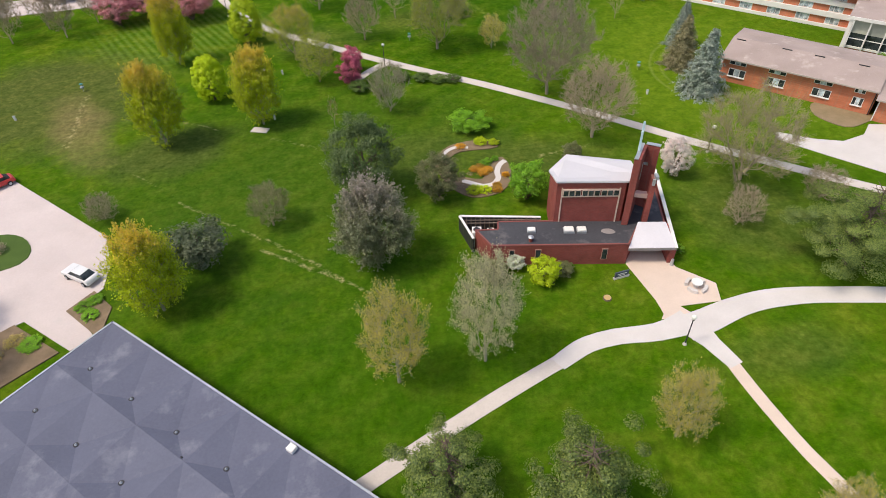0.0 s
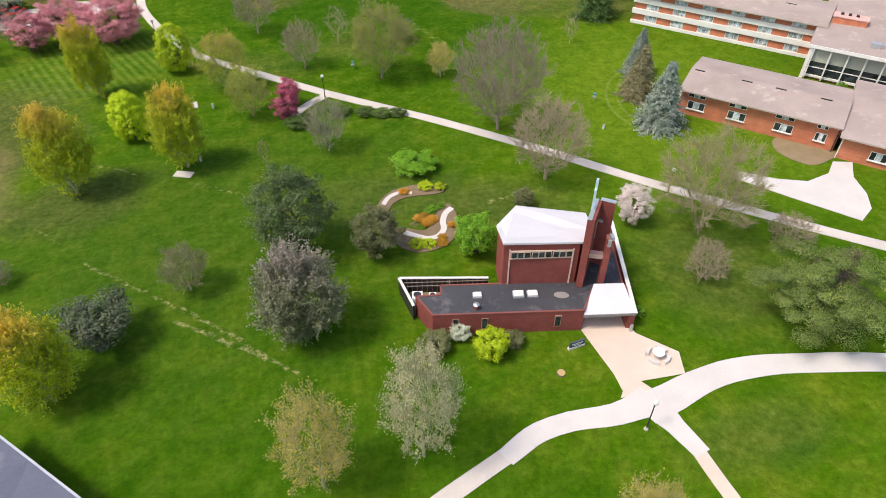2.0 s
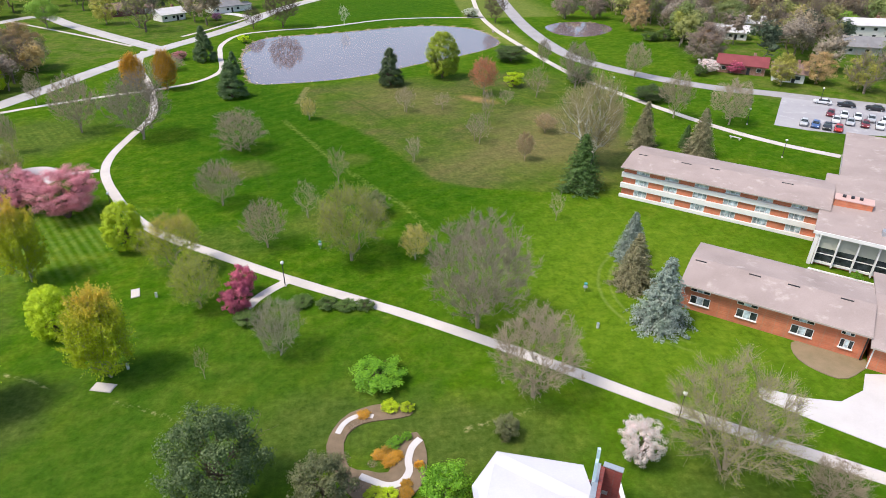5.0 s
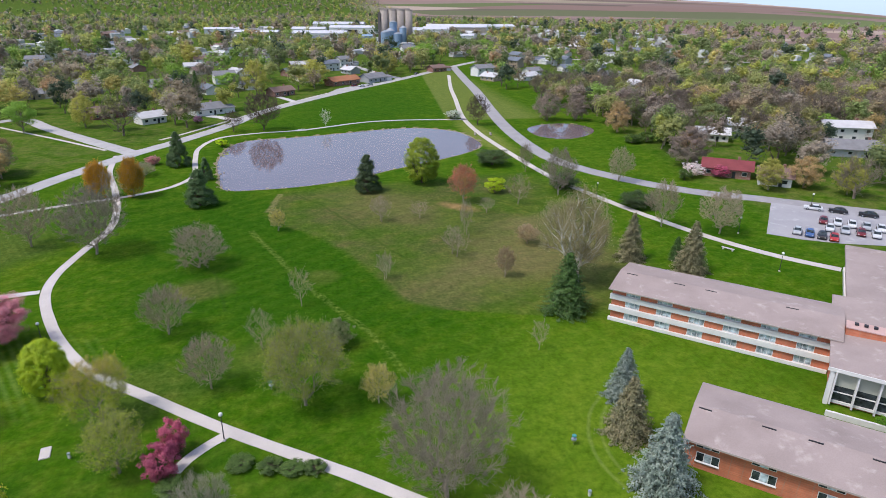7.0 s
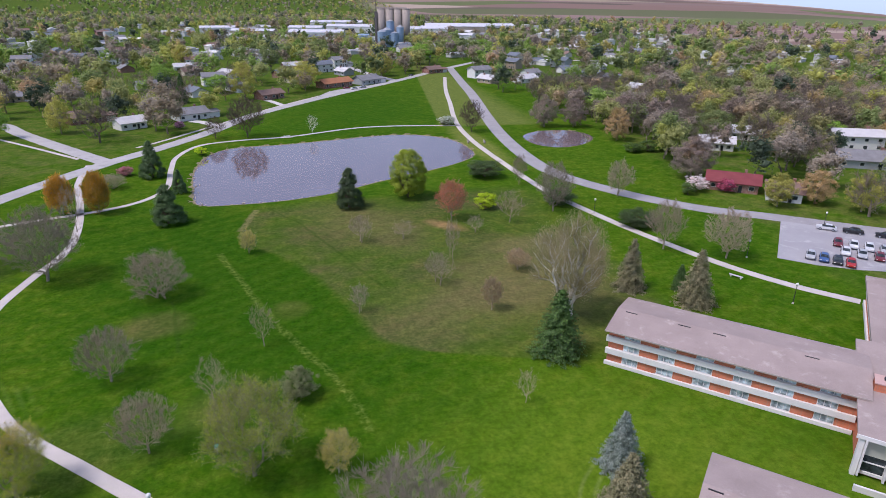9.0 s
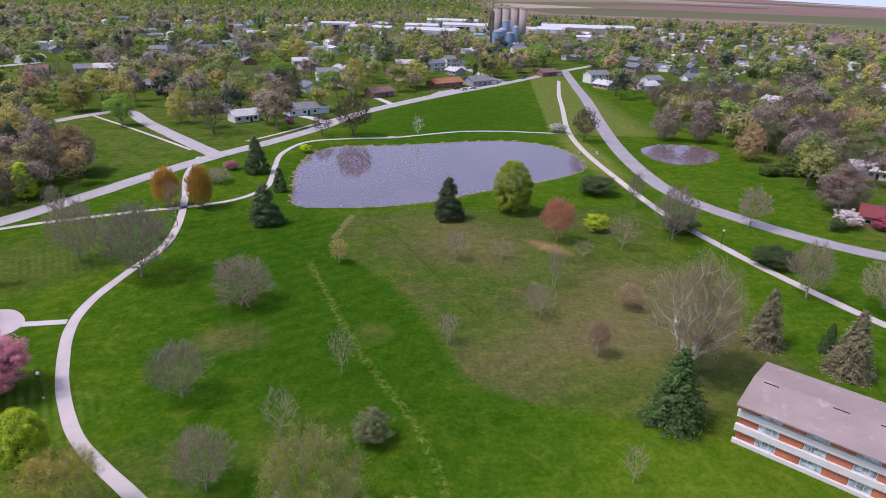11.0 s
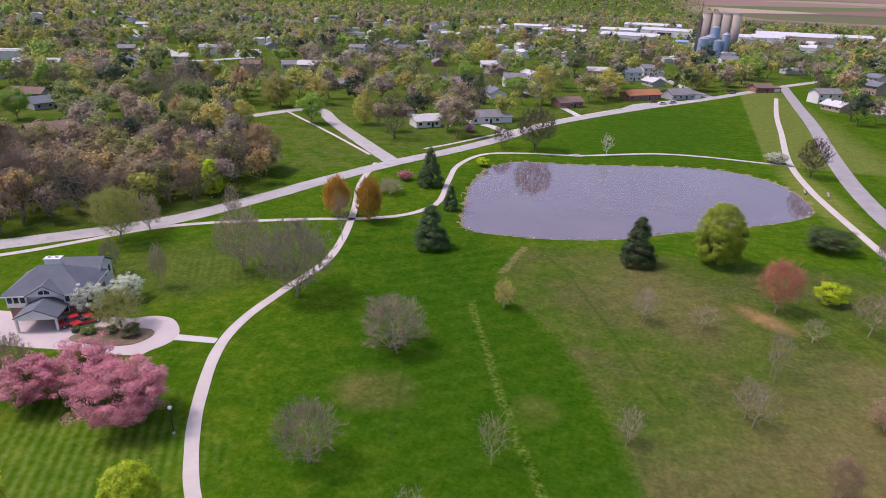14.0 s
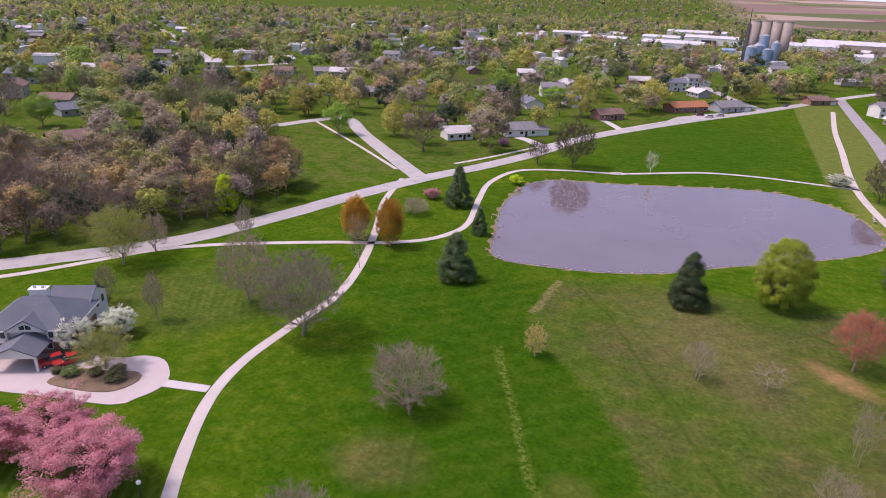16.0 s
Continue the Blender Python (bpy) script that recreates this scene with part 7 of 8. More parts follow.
def gen_ring(lo, hi):
    def g(r):
        d = math.sqrt(r.uniform(lo * lo, hi * hi))
        a = radians(r.uniform(-50, 62))
        x, y = 18 - math.sin(a) * d, 50 + math.cos(a) * d
        if not off_campus(x, y) or poly_in(x, y, WOOD_W) or any(poly_in(x, y, p) for p in LAWNS):
            return None
        if x > 600 and r.random() < 0.8:
            return None
        if d > 900 and noise.noise((x * 0.0016, y * 0.0016, 0.3)) > ((1500 - d) / 900 + 0.25 if x > 260 else 0.3):
            return None
        # front yards stay open towards the campus
        if d < 1250:
            ux, uy = 18 - HA[:, 0], 60 - HA[:, 1]
            n = np.hypot(ux, uy)
            ax = ((x - HA[:, 0]) * ux + (y - HA[:, 1]) * uy) / n
            ay = np.abs((x - HA[:, 0]) * uy - (y - HA[:, 1]) * ux) / n
            if np.any((ax > -4) & (ax < YARD[0]) & (ay < YARD[1])) and r.random() < 0.92:
                return None
        return x, y
    return g



woods("woodland", scatter(330, gen_west, WOODPAL, 9, 15, 7, 13, 4.8, 1), 15, 1, 900, 0.19, "dense tan and olive spring woodland beside the road", 1, 0.34)
woods("woodland", scatter(330, gen_east, WOODPAL, 9, 15, 8, 10, 5.8, 2), 15, 1, 820, 0.2, "mixed bare and budding woodland beyond the bend", 2, 0.38)
woods("town_trees", scatter(270, gen_ring(140, 430), PALETTE, 12, 18, 11, 11, 9.5, 3), 17, 1, 1100, 0.19, "yellow-green spring trees among the nearer houses", 3, 0.2)
woods("town_trees", scatter(950, gen_ring(430, 820), PALETTE, 13, 19, 9, 10, 10.5, 4), 10, 1, 220, 0.36, "spring trees among town houses", 4, 0.06)
woods("town_trees", scatter(3000, gen_ring(820, 1750), PALETTE, 11, 18, 9, 11, 12.0, 5), 4, 1, 50, 0.7, "spring trees across the far town", 5, 0.0)
woods("town_trees", scatter(6000, gen_ring(1750, 4500), PALETTE, 11, 18, 6, 8, 14.0, 6), 2, 1, 5, 1.4, "far trees and shelter belts out to the horizon", 6, 0.0)


# ---- cars ----
TYRE = surface("tyre_rubber", (0.03, 0.03, 0.03), (0.02, 0.02, 0.02), 0.8)
CARS = {}


def car(x, y, rz, paint, name, z=0.06):
    key = name
    if key in CARS:
        return copy_thing(CARS[key], pose(x, y, z, 0, 0, rz))
    m = surface("car_paint_" + name, paint, tuple(0.85 * c for c in paint), 0.3, 0.5, 3, 0.0, 0.1, 0.6)
    t = thing("car", x, y, rz, "parked %s saloon car" % name, "car", "parked cars", "", z)
    bm = bmesh.new()
    prof = [(-2.25, 0.35), (-2.28, 0.75), (-2.1, 0.92), (-0.95, 0.98), (1.35, 1.0), (2.05, 0.95), (2.25, 0.7), (2.25, 0.35)]
    a = [bm.verts.new((px, -0.88, pz)) for px, pz in prof]
    b = [bm.verts.new((px, 0.88, pz)) for px, pz in prof]
    bm.faces.new(a), bm.faces.new(b[::-1])
    for i in range(len(prof)):
        j = (i + 1) % len(prof)
        bm.faces.new((a[j], a[i], b[i], b[j]))
    bmesh.ops.bevel(bm, geom=list(bm.edges), offset=0.07, segments=2, affect="EDGES")
    part("body", bm, m, t)
    lo = [(-1.05, -0.78, 0.96), (1.75, -0.78, 0.96), (1.75, 0.78, 0.96), (-1.05, 0.78, 0.96)]
    hi = [(-0.35, -0.62, 1.42), (1.1, -0.62, 1.42), (1.1, 0.62, 1.42), (-0.35, 0.62, 1.42)]
    bm = bmesh.new()
    L, H = [bm.verts.new(p) for p in lo], [bm.verts.new(p) for p in hi]
    for i in range(4):
        j = (i + 1) % 4
        bm.faces.new((L[i], L[j], H[j], H[i]))
    bm.faces.new(H), bm.faces.new(L[::-1])
    part("window_glass", bm, GLASS, t, "dark car windows")
    part("roof_panel", boxes((-0.36, -0.63, 1.41, 1.12, 0.63, 1.47), bevel=0.025), m, t)
    for wx in (-1.4, 1.4):
        for wy in (-0.85, 0.85):
            bm = bmesh.new()
            bmesh.ops.create_cone(bm, cap_ends=True, segments=14, radius1=0.33, radius2=0.33, depth=0.22, matrix=pose(wx, wy, 0.33, 90))
            wh = part("wheel", bm, TYRE, t)
            bm = bmesh.new()
            bmesh.ops.create_cone(bm, cap_ends=True, segments=12, radius1=0.2, radius2=0.2, depth=0.25, matrix=pose(wx, wy, 0.33, 90))
            part("rim", bm, METAL, wh)
    for wy in (-0.62, 0.62):
        part("headlight", boxes((-2.3, wy - 0.18, 0.62, -2.24, wy + 0.18, 0.76)), WHITE, t)
    CARS[key] = t
    return t


PAINTS = {"white": (0.75, 0.75, 0.76), "red": (0.5, 0.03, 0.03), "blue": (0.06, 0.13, 0.33), "black": (0.03, 0.03, 0.035), "silver": (0.5, 0.51, 0.53), "dark red": (0.2, 0.02, 0.03)}


def park(x, y, rz, name):
    car(x, y, rz, PAINTS[name], name)


park(-37.2, 58.3, -34, "white")
park(-54.6, 78.9, 40, "red")
park(-65.0, 154.6, 60, "red")
park(-62.9, 155.6, 70, "red")
for x, y, rz, n in ((125.6, 160.6, 48, "silver"), (127.4, 158.7, 48, "blue"), (129.2, 156.8, 48, "black"), (130.9, 155.0, 48, "red"), (142.6, 175.6, -38, "white"), (147.2, 172.2, -38, "black"), (152.6, 168.0, -38, "black"),
                    (137.6, 166.2, 48, "dark red"), (140.0, 164.2, 48, "white"), (142.3, 162.2, 48, "white"), (144.6, 160.2, 48, "silver"), (135.0, 161.0, 48, "white"), (137.4, 158.9, 48, "silver"), (139.9, 156.8, 48, "dark red"),
                    (146.9, 158.2, 48, "white"), (149.2, 156.2, 48, "blue"), (151.5, 154.2, 48, "blue"), (142.3, 154.8, 48, "white"), (42.4, 444, 30, "white"), (48, 450.5, 30, "silver"), (87, 508, 55, "black"), (38, 447.5, 30, "dark red")):
    park(x, y, rz, n)


# ---- lamps, benches, small things ----
LAMP = None
GLOBE = surface("lamp_globe", (0.8, 0.8, 0.76), (0.72, 0.72, 0.68), 0.35, 2, 5, 0.0)


def street_lamp(x, y):
    global LAMP
    if LAMP:
        return copy_thing(LAMP, pose(x, y, 0))
    t = thing("street_lamp", x, y, 0, "dark post lamp with white globe beside the footpath", "street lamp", "path lamps")
    part("base", cyl(bmesh.new(), 0, 0, 0, 0.25, 0.22, 0.14, 12), CONCRETE, t)
    part("post", cyl(bmesh.new(), 0, 0, 0.2, 3.7, 0.075, 0.05, 8), DARKMETAL, t)
    part("collar", cyl(bmesh.new(), 0, 0, 3.66, 3.76, 0.13, 0.16, 10), DARKMETAL, t)
    part("globe", ball(bmesh.new(), 0, 0, 4.0, 0.27), GLOBE, t)
    LAMP = t
    return t


for x, y in ((43.6, 72.0), (0.0, 106.9), (26.6, 39.4), (-31.2, 136.2), (111.4, 163.0), (105.7, 141.2), (-107, 231), (-92, 217), (143, 177), (-84, 221.5), (90.2, 197)):
    street_lamp(x, y)


def bench(x, y, rz):
    t = thing("park_bench", x, y, rz, "pale concrete bench on the lawn", "bench")
    part("seat", boxes((-1.4, -0.25, 0.4, 1.4, 0.25, 0.52), bevel=0.03), CONCRETE_W, t)
    for sx in (-1.0, 1.0):
        part("leg", boxes((sx - 0.12, -0.2, 0, sx + 0.12, 0.2, 0.4)), CONCRETE_W, t)


bench(102.3, 153.7, -55)
bench(6.9, 308.4, 12)


def ground_slab(x, y, rz, w, d, label):
    t = thing("concrete_pad", x, y, rz, label, "concrete pad")
    part("slab", boxes((-w / 2, -d / 2, -0.1, w / 2, d / 2, 0.12), bevel=0.02), CONCRETE, t)
    part("rim", boxes((-w / 2 - 0.05, -d / 2 - 0.05, -0.1, w / 2 + 0.05, d / 2 + 0.05, 0.07)), CONCRETE, t)


ground_slab(-20.0, 88.4, -18, 2.5, 1.3, "pale tee pad slab set in the grass")
ground_slab(-21.1, 108.5, -77, 2.2, 1.1, "pale tee pad slab set in the grass")


def disc_basket(x, y):
    t = thing("lawn_basket", x, y, 0, "small chain basket on a post in the lawn", "basket", "lawn baskets")
    part("post", cyl(bmesh.new(), 0, 0, 0, 1.4, 0.04, n=8), METAL, t)
    part("tray", cyl(bmesh.new(), 0, 0, 0.65, 0.85, 0.3, 0.34, 12), METAL, t)
    part("band", cyl(bmesh.new(), 0, 0, 1.25, 1.4, 0.28, n=12), surface("teal_band", (0.08, 0.3, 0.28), (0.06, 0.22, 0.2)), t)


for x, y in ((43.0, 98.1), (5.2, 117.2), (-51.5, 106.5)):
    disc_basket(x, y)


def utility_post(x, y, h=0.7):
    t = thing("marker_post", x, y, 0, "short white marker post in the grass", "marker post", "marker posts")
    part("post", boxes((-0.14, -0.14, 0, 0.14, 0.14, h), bevel=0.02), WHITE, t)
    part("cap", boxes((-0.17, -0.17, h - 0.004, 0.17, 0.17, h + 0.07)), METAL, t)


for x, y in ((41.4, 89.5), (-17.9, 107.0), (-18.0, 91.4), (86.5, 108.5), (-59.5, 98)):
    utility_post(x, y)


def chapel_sign():
    t = thing("chapel_sign", 23.5, 49.5, 12, "low dark sign board with pale writing on the lawn", "sign")
    part("board", boxes((-0.85, -0.08, 0.25, 0.85, 0.08, 0.95), bevel=0.02), surface("sign_blue", (0.09, 0.1, 0.14), (0.06, 0.07, 0.1), 0.5), t)
    part("lettering_bar", boxes((-0.6, -0.1, 0.62, 0.6, -0.082, 0.74), (-0.4, -0.1, 0.42, 0.4, -0.082, 0.5)), WHITE, t)
    part("kerb", boxes((-0.95, -0.15, 0, 0.95, 0.15, 0.25)), CONCRETE_W, t)


chapel_sign()


def table():
    t = thing("plaza_table", 31.0, 46.9, 0, "round pale stone table with curved benches on the plaza", "table")
    part("foot", cyl(bmesh.new(), 0, 0, 0.05, 0.7, 0.28, 0.22, 14), CONCRETE_W, t)
    part("tabletop", cyl(bmesh.new(), 0, 0, 0.7, 0.8, 0.6, n=24), WHITE, t)
    for k in range(4):
        bm = bmesh.new()
        a0 = k * math.pi / 2 + 0.25
        pts = [(r * math.cos(a), r * math.sin(a)) for r, aa in ((0.85, np.linspace(a0, a0 + 1.05, 6)), (1.2, np.linspace(a0 + 1.05, a0, 6))) for a in aa]
        part("bench_segment", prism(bm, pts, 0.05, 0.46), CONCRETE_W, t)


table()


def stump():
    t = thing("tree_stump", 21.0, 46.6, 0, "freshly cut tan tree stump in the grass", "tree stump")
    part("stump", cyl(bmesh.new(), 0, 0, 0, 0.16, 0.48, 0.42, 14), BARK, t)
    part("cut_face", cyl(bmesh.new(), 0, 0, 0.16, 0.175, 0.4, n=14), surface("cut_wood", (0.5, 0.36, 0.16), (0.4, 0.27, 0.12)), t)


stump()


# ---- garden ----
slab("planting_bed", [(5.4, 75.0), (7.0, 78.4), (9.4, 79.8), (13.0, 80), (15, 78.2), (13.6, 77.6), (10.5, 77.6), (8.4, 77.0), (7.2, 75.0), (7.6, 71.8), (9.4, 71.0), (11.4, 70.4), (12.3, 72.6), (13.0, 74.6), (15.0, 75.2), (15.6, 72.5), (15.0, 69.4), (13.4, 67.2), (10.5, 66.4), (8.2, 67.4), (6.2, 71.0)], 0.0, 0.12, MULCH, "curving mulched garden bed", "planting bed", "", True)
strip("pavement", [(15.2, 74.2), (14.2, 73.2), (13.6, 71.6), (13.5, 70.2), (12.6, 69.0), (11.2, 68.8), (9.8, 69.6), (8.6, 70.4)], 0.75, 0.16, CONCRETE_W, "narrow winding white garden path", "garden path", 0.1, step=0.3)
strip("pavement", [(6.6, 76.4), (7.4, 77.8), (8.8, 78.6), (10.6, 78.3)], 0.6, 0.16, CONCRETE_W, "short white garden path", "garden path", 0.1, step=0.3)
for x, y, h, w, k in ((10.7, 72.6, 0.6, 1.5, "orange"), (11.6, 73.2, 0.6, 1.3, "orange"), (9.9, 71.6, 0.5, 1.3, "redbrown"), (13.0, 68.6, 0.5, 1.2, "orange"), (8.2, 69.0, 0.6, 1.6, "redbrown"), (12.2, 73.6, 0.8, 1.6, "greenshrub"), (9.6, 78.6, 0.6, 1.5, "orange"), (8.1, 77.0, 0.5, 1.3, "redbrown"), (12.6, 79.2, 0.9, 2.2, "limeshrub"), (14.4, 78.8, 0.8, 1.8, "limeshrub"), (9.8, 67.6, 0.9, 2.2, "limeshrub"), (11.2, 67.6, 0.8, 2.0, "limeshrub"), (11.6, 71.6, 0.7, 1.6, "orange"), (12.4, 72.2, 0.6, 1.5, "orange"), (12.9, 67.6, 0.6, 1.5, "orange"),
                      (14.6, 70.6, 0.7, 1.1, "orange"), (12.8, 74.2, 0.8, 1.4, "greenshrub"), (9.2, 78.0, 0.5, 1.6, "redbrown"), (13.9, 74.6, 0.7, 1.2, "greenshrub")):
    plant(k, x, y, h, w, {"limeshrub": "low yellow-green garden shrub in mulch", "orange": "low orange-leaved garden plant in mulch", "greenshrub": "low green garden plant in mulch", "redbrown": "low red-brown garden plant in mulch"}[k])
# low hedge by the spur path, beds near the hall, shrubs on the drive island
for x, y, h, w, k in ((2.5, 101.6, 1.1, 3.6, "darkshrub"), (6, 100.6, 1.2, 3.4, "darkshrub"), (8.6, 99.6, 1.1, 3.2, "darkshrub"), (11.2, 99.4, 1.1, 3.0, "darkshrub"), (-1.0, 96.8, 1.3, 2.6, "darkshrub"),
                      (-35.5, 53.4, 0.6, 2.2, "greenshrub"), (-34.6, 54.2, 0.6, 2.0, "greenshrub"), (-34.4, 52.0, 0.6, 2.0, "greenshrub"), (-39.5, 48.6, 0.6, 2.6, "greenshrub"), (-41.2, 49.2, 0.7, 2.4, "goldS"), (-43, 47, 0.8, 3, "goldS"), (-49, 64.5, 1.4, 2.6, "twigshrub"),
                      (-60.4, 153.4, 1.2, 3.2, "darkshrub"), (-62.5, 152.8, 1.2, 1.8, "brownbush"), (-57.0, 154.6, 1.2, 2.4, "brownbush"), (-53.4, 154.6, 1.3, 3.4, "brownbush"), (-54.5, 156.4, 1.2, 2.6, "brownbush"),
                      (17.2, 51.0, 1.5, 2.6, "brownbush"), (9.5, 51.6, 2.2, 3.6, "brownbush"), (31.2, 52.6, 1.2, 1.6, "greenshrub")):
    plant(k, x, y, h, w)
for x, y, h, w in ((-45.5, 45.5, 7.5, 7.5), (-50, 52, 8, 8)):
    plant("greywhite", x, y, h, w, "pale budding tree beside the hall drive")
for x, y, h, w in ((-62, 131, 10, 6), (-67, 136, 11, 6), (-72, 130, 10, 7), (-76, 138, 11, 7), (-58, 138, 9, 5)):
    plant("bare", x, y, h, w)

# ---- plants, each at its place ----
plant("gold", -26.7, 51.8, 11.8, 6.9)
plant("darkfir", -23.6, 58.6, 6.0, 8.0)
plant("twigshrub", -37.7, 69.3, 4.0, 4.5)
plant("thin", -16.0, 64.8, 6.5, 5.6)
plant("oak", -4.2, 69.6, 12.0, 10.4)
plant("mauve", -3.5, 56.2, 11.3, 8.6)
plant("brownbush", 5.2, 67.3, 7.0, 6.6)
plant("sparsegold", -2.0, 38.8, 13.0, 6.8)
plant("sparsegrey", 6.6, 40.2, 14.8, 7.0)
plant("greenshrub", 16.3, 65.3, 5.8, 5.2)
plant("greenshrub", 11.6, 83.9, 2.4, 6.9)
plant("limeshrub", 14.7, 49.9, 3.7, 3.7)
plant("whiteshrub", 12.2, 52.7, 2.0, 2.3)
plant("pine", 1.2, 26.9, 8.6, 8.2)
plant("pine", 11.8, 24.8, 8.8, 9.1)
plant("sparsegold", 21.7, 29.7, 9.4, 5.4)
plant("sparsegold", 30.9, 19.8, 6.6, 5.6)
plant("pineR", 48.8, 48.0, 10.8, 13.4)
plant("barebig", 25.6, 92.3, 16.8, 13.6)
plant("bare", 28.9, 78.4, 12.0, 10.4)
plant("willow", 44.7, 65.3, 13.2, 12.8)
plant("twigshrub", 40.6, 56.7, 5.6, 5.2)
plant("blossomwhite", 36.5, 67.3, 6.0, 4.7)
plant("twigshrub", 53.1, 60.2, 4.4, 6.1)
plant("bluespruce", 53.5, 106.0, 8.1, 5.5)
plant("brownspruce", 50.5, 98.5, 8.7, 6.5)
plant("bluespruce", 50.0, 89.0, 10.3, 7.7)
plant("nfir", 55.4, 132.2, 11.3, 8.2)
plant("sycamore", 61.8, 143.9, 19.2, 13.6)
plant("brownspruce", 78.2, 152.9, 10.5, 6.4)
plant("brownspruce", 87.2, 144.4, 11.0, 7.2)
plant("conifer_s", 87.8, 150.8, 5.3, 3.3)
plant("red", 51.9, 198.8, 10.9, 7.6)
plant("yellow", 62.8, 205.9, 4.7, 6.3)
plant("goldS", 3.1, 184.2, 5.8, 4.3)
plant("limebig", 43.8, 219.6, 13.9, 11.6)
plant("darkpine", 26.9, 213.2, 11.2, 9.2)
plant("conifer", -18.0, 207.6, 10.3, 9.8)
plant("conifer", -31.8, 253.4, 11.5, 8.8)
plant("conifer", -20.5, 234.4, 7.2, 4.8)
plant("orange", -46.2, 219.4, 10.5, 6.6)
plant("orange", -37.4, 218.9, 11.4, 6.5)
plant("barebig", -34.7, 176.0, 15.5, 13.8)
plant("bare", -50.2, 183.2, 13.7, 10.6)
plant("budgrey", -38.2, 204.6, 12.3, 6.4)
plant("bareround", -11.9, 164.6, 9.8, 12.1)
plant("bare", -12.3, 136.5, 9.0, 8.0)
plant("budbrown", 9.1, 142.9, 7.7, 5.0)
plant("bare", -3.2, 119.0, 8.6, 6.9)
plant("budgreen", 10.0, 112.6, 12.9, 11.2)
plant("brownbush", 14.9, 127.7, 4.9, 5.4)
plant("budgrey", 3.2, 128.6, 7.0, 5.5)
plant("goldS", 19.9, 111.2, 6.4, 5.1)
plant("budgrey", 46.3, 120.5, 5.5, 3.6)
plant("budgrey", 28.1, 186.5, 6.8, 6.2)
plant("budgrey", 46.9, 173.6, 8.9, 3.9)
plant("budgrey", 41.7, 160.6, 7.1, 6.9)
plant("budgrey", 25.1, 151.7, 6.0, 3.9)
plant("budgrey", 41.1, 162.6, 6.3, 5.2)
plant("budgrey", 25.5, 152.4, 5.3, 3.8)
plant("tan", 49.0, 148.7, 6.7, 3.8)
plant("tan", 59.2, 165.5, 4.6, 5.5)
plant("thintrunk", 46.7, 175.3, 8.9, 2.8)
plant("budgrey", 66.1, 194.3, 8.5, 8.1)
plant("budgrey", 37.9, 187.3, 4.6, 6.2)
plant("budgrey", 27.8, 187.5, 6.3, 5.5)
plant("budgrey", 55.7, 188.6, 4.4, 5.7)
plant("pink", -53.1, 136.0, 7.4, 9)
plant("pink", -47.8, 139.9, 8.3, 11.4)
plant("pink", -38.4, 136.2, 9.3, 13)
plant("gold", -36.8, 114.4, 12.8, 6.4)
plant("gold", -33.5, 86.5, 12.8, 7.2)
plant("lime", -28.4, 99.6, 7.6, 6.0)
plant("gold", -19.6, 90.2, 12.6, 7.0)
plant("lime", -25.2, 122.0, 8.5, 6.8)
plant("goldbroad", -15.9, 113.4, 9.8, 9.2)
plant("budlime", -11.3, 103.2, 8.6, 7.4)
plant("crimson", -5.6, 105.6, 5.0, 3.7)
plant("crimson", -5.9, 100.9, 5.4, 4.5)
plant("greywhite", 0.0, 90.9, 8.6, 6.0)
plant("darkshrub", -4.6, 98.5, 1.8, 3.5)
plant("redbrown", -8.6, 88.0, 4.9, 2.0)
plant("brownbush", 24.3, 73.1, 2.8, 3.0)
plant("pear", -62.5, 165.2, 5.1, 6.0)
plant("pear", -64.4, 158.6, 6.1, 6.0)
plant("budlime", -56.7, 156.4, 7.1, 9.2, "open tree in pale olive-green young leaf")
plant("conifer_s", -75.9, 173.5, 3.6, 3.5)
plant("bare", 72.4, 173.0, 1.9, 3.6)
plant("shrubpond", 70.9, 237.6, 5.4, 12.4)
plant("barebig", 80.2, 201.0, 13.6, 10.0)
plant("bare", 78.9, 227.0, 9.7, 4.6)
plant("bare", 95.6, 170.8, 11.8, 8.4)
plant("bare", 103.6, 210.8, 11.0, 8.1)
plant("shrubdark", 83.9, 206.8, 4.4, 9.9)
plant("hedge", 97.0, 186.8, 4.1, 10.8)
plant("bare", 106.6, 163.4, 11.6, 10.0)
plant("shrubw", 76.3, 324.2, 4.3, 8.1)
plant("bareroad", -8.5, 310.2, 16.5, 14.5)
plant("bareroad", 83.4, 308.0, 13.6, 10.0)
plant("pinkshrub", -40.4, 256.4, 3.2, 5.1)
plant("twigshrub", -40.3, 242.0, 4.7, 7.9)
plant("bare", -136.0, 315.5, 10.0, 8.2)
plant("bare", -69.1, 208.9, 8.6, 4.4)
plant("bare", -73.2, 173.1, 7.7, 3.7)
plant("bare", -60.6, 171.3, 9.1, 3.5)
plant("budgreen", -83.6, 187.4, 13.0, 11.6)
plant("bare", -82.6, 195.5, 8.8, 7.2)
plant("crimson", 137.7, 210.1, 4.0, 6.9)
plant("blossomwhite", 129.0, 211.9, 4.8, 7.6)
plant("nfir", -138.6, 273.6, 14.0, 7.4, "tall dark spruce at the wood's edge")
plant("nfir", -138.5, 296.5, 13.6, 7.8, "tall dark spruce at the wood's edge")
plant("conifer", -105.9, 254.2, 13.8, 9.2, "broad green spruce beside the woodland")
plant("bronze", -85.6, 249.6, 15.3, 14.6, "large bronze-leaved tree at the wood's edge")
plant("lime", -84.4, 223.0, 10.2, 6.2, "rounded yellow-green tree at the wood's edge")
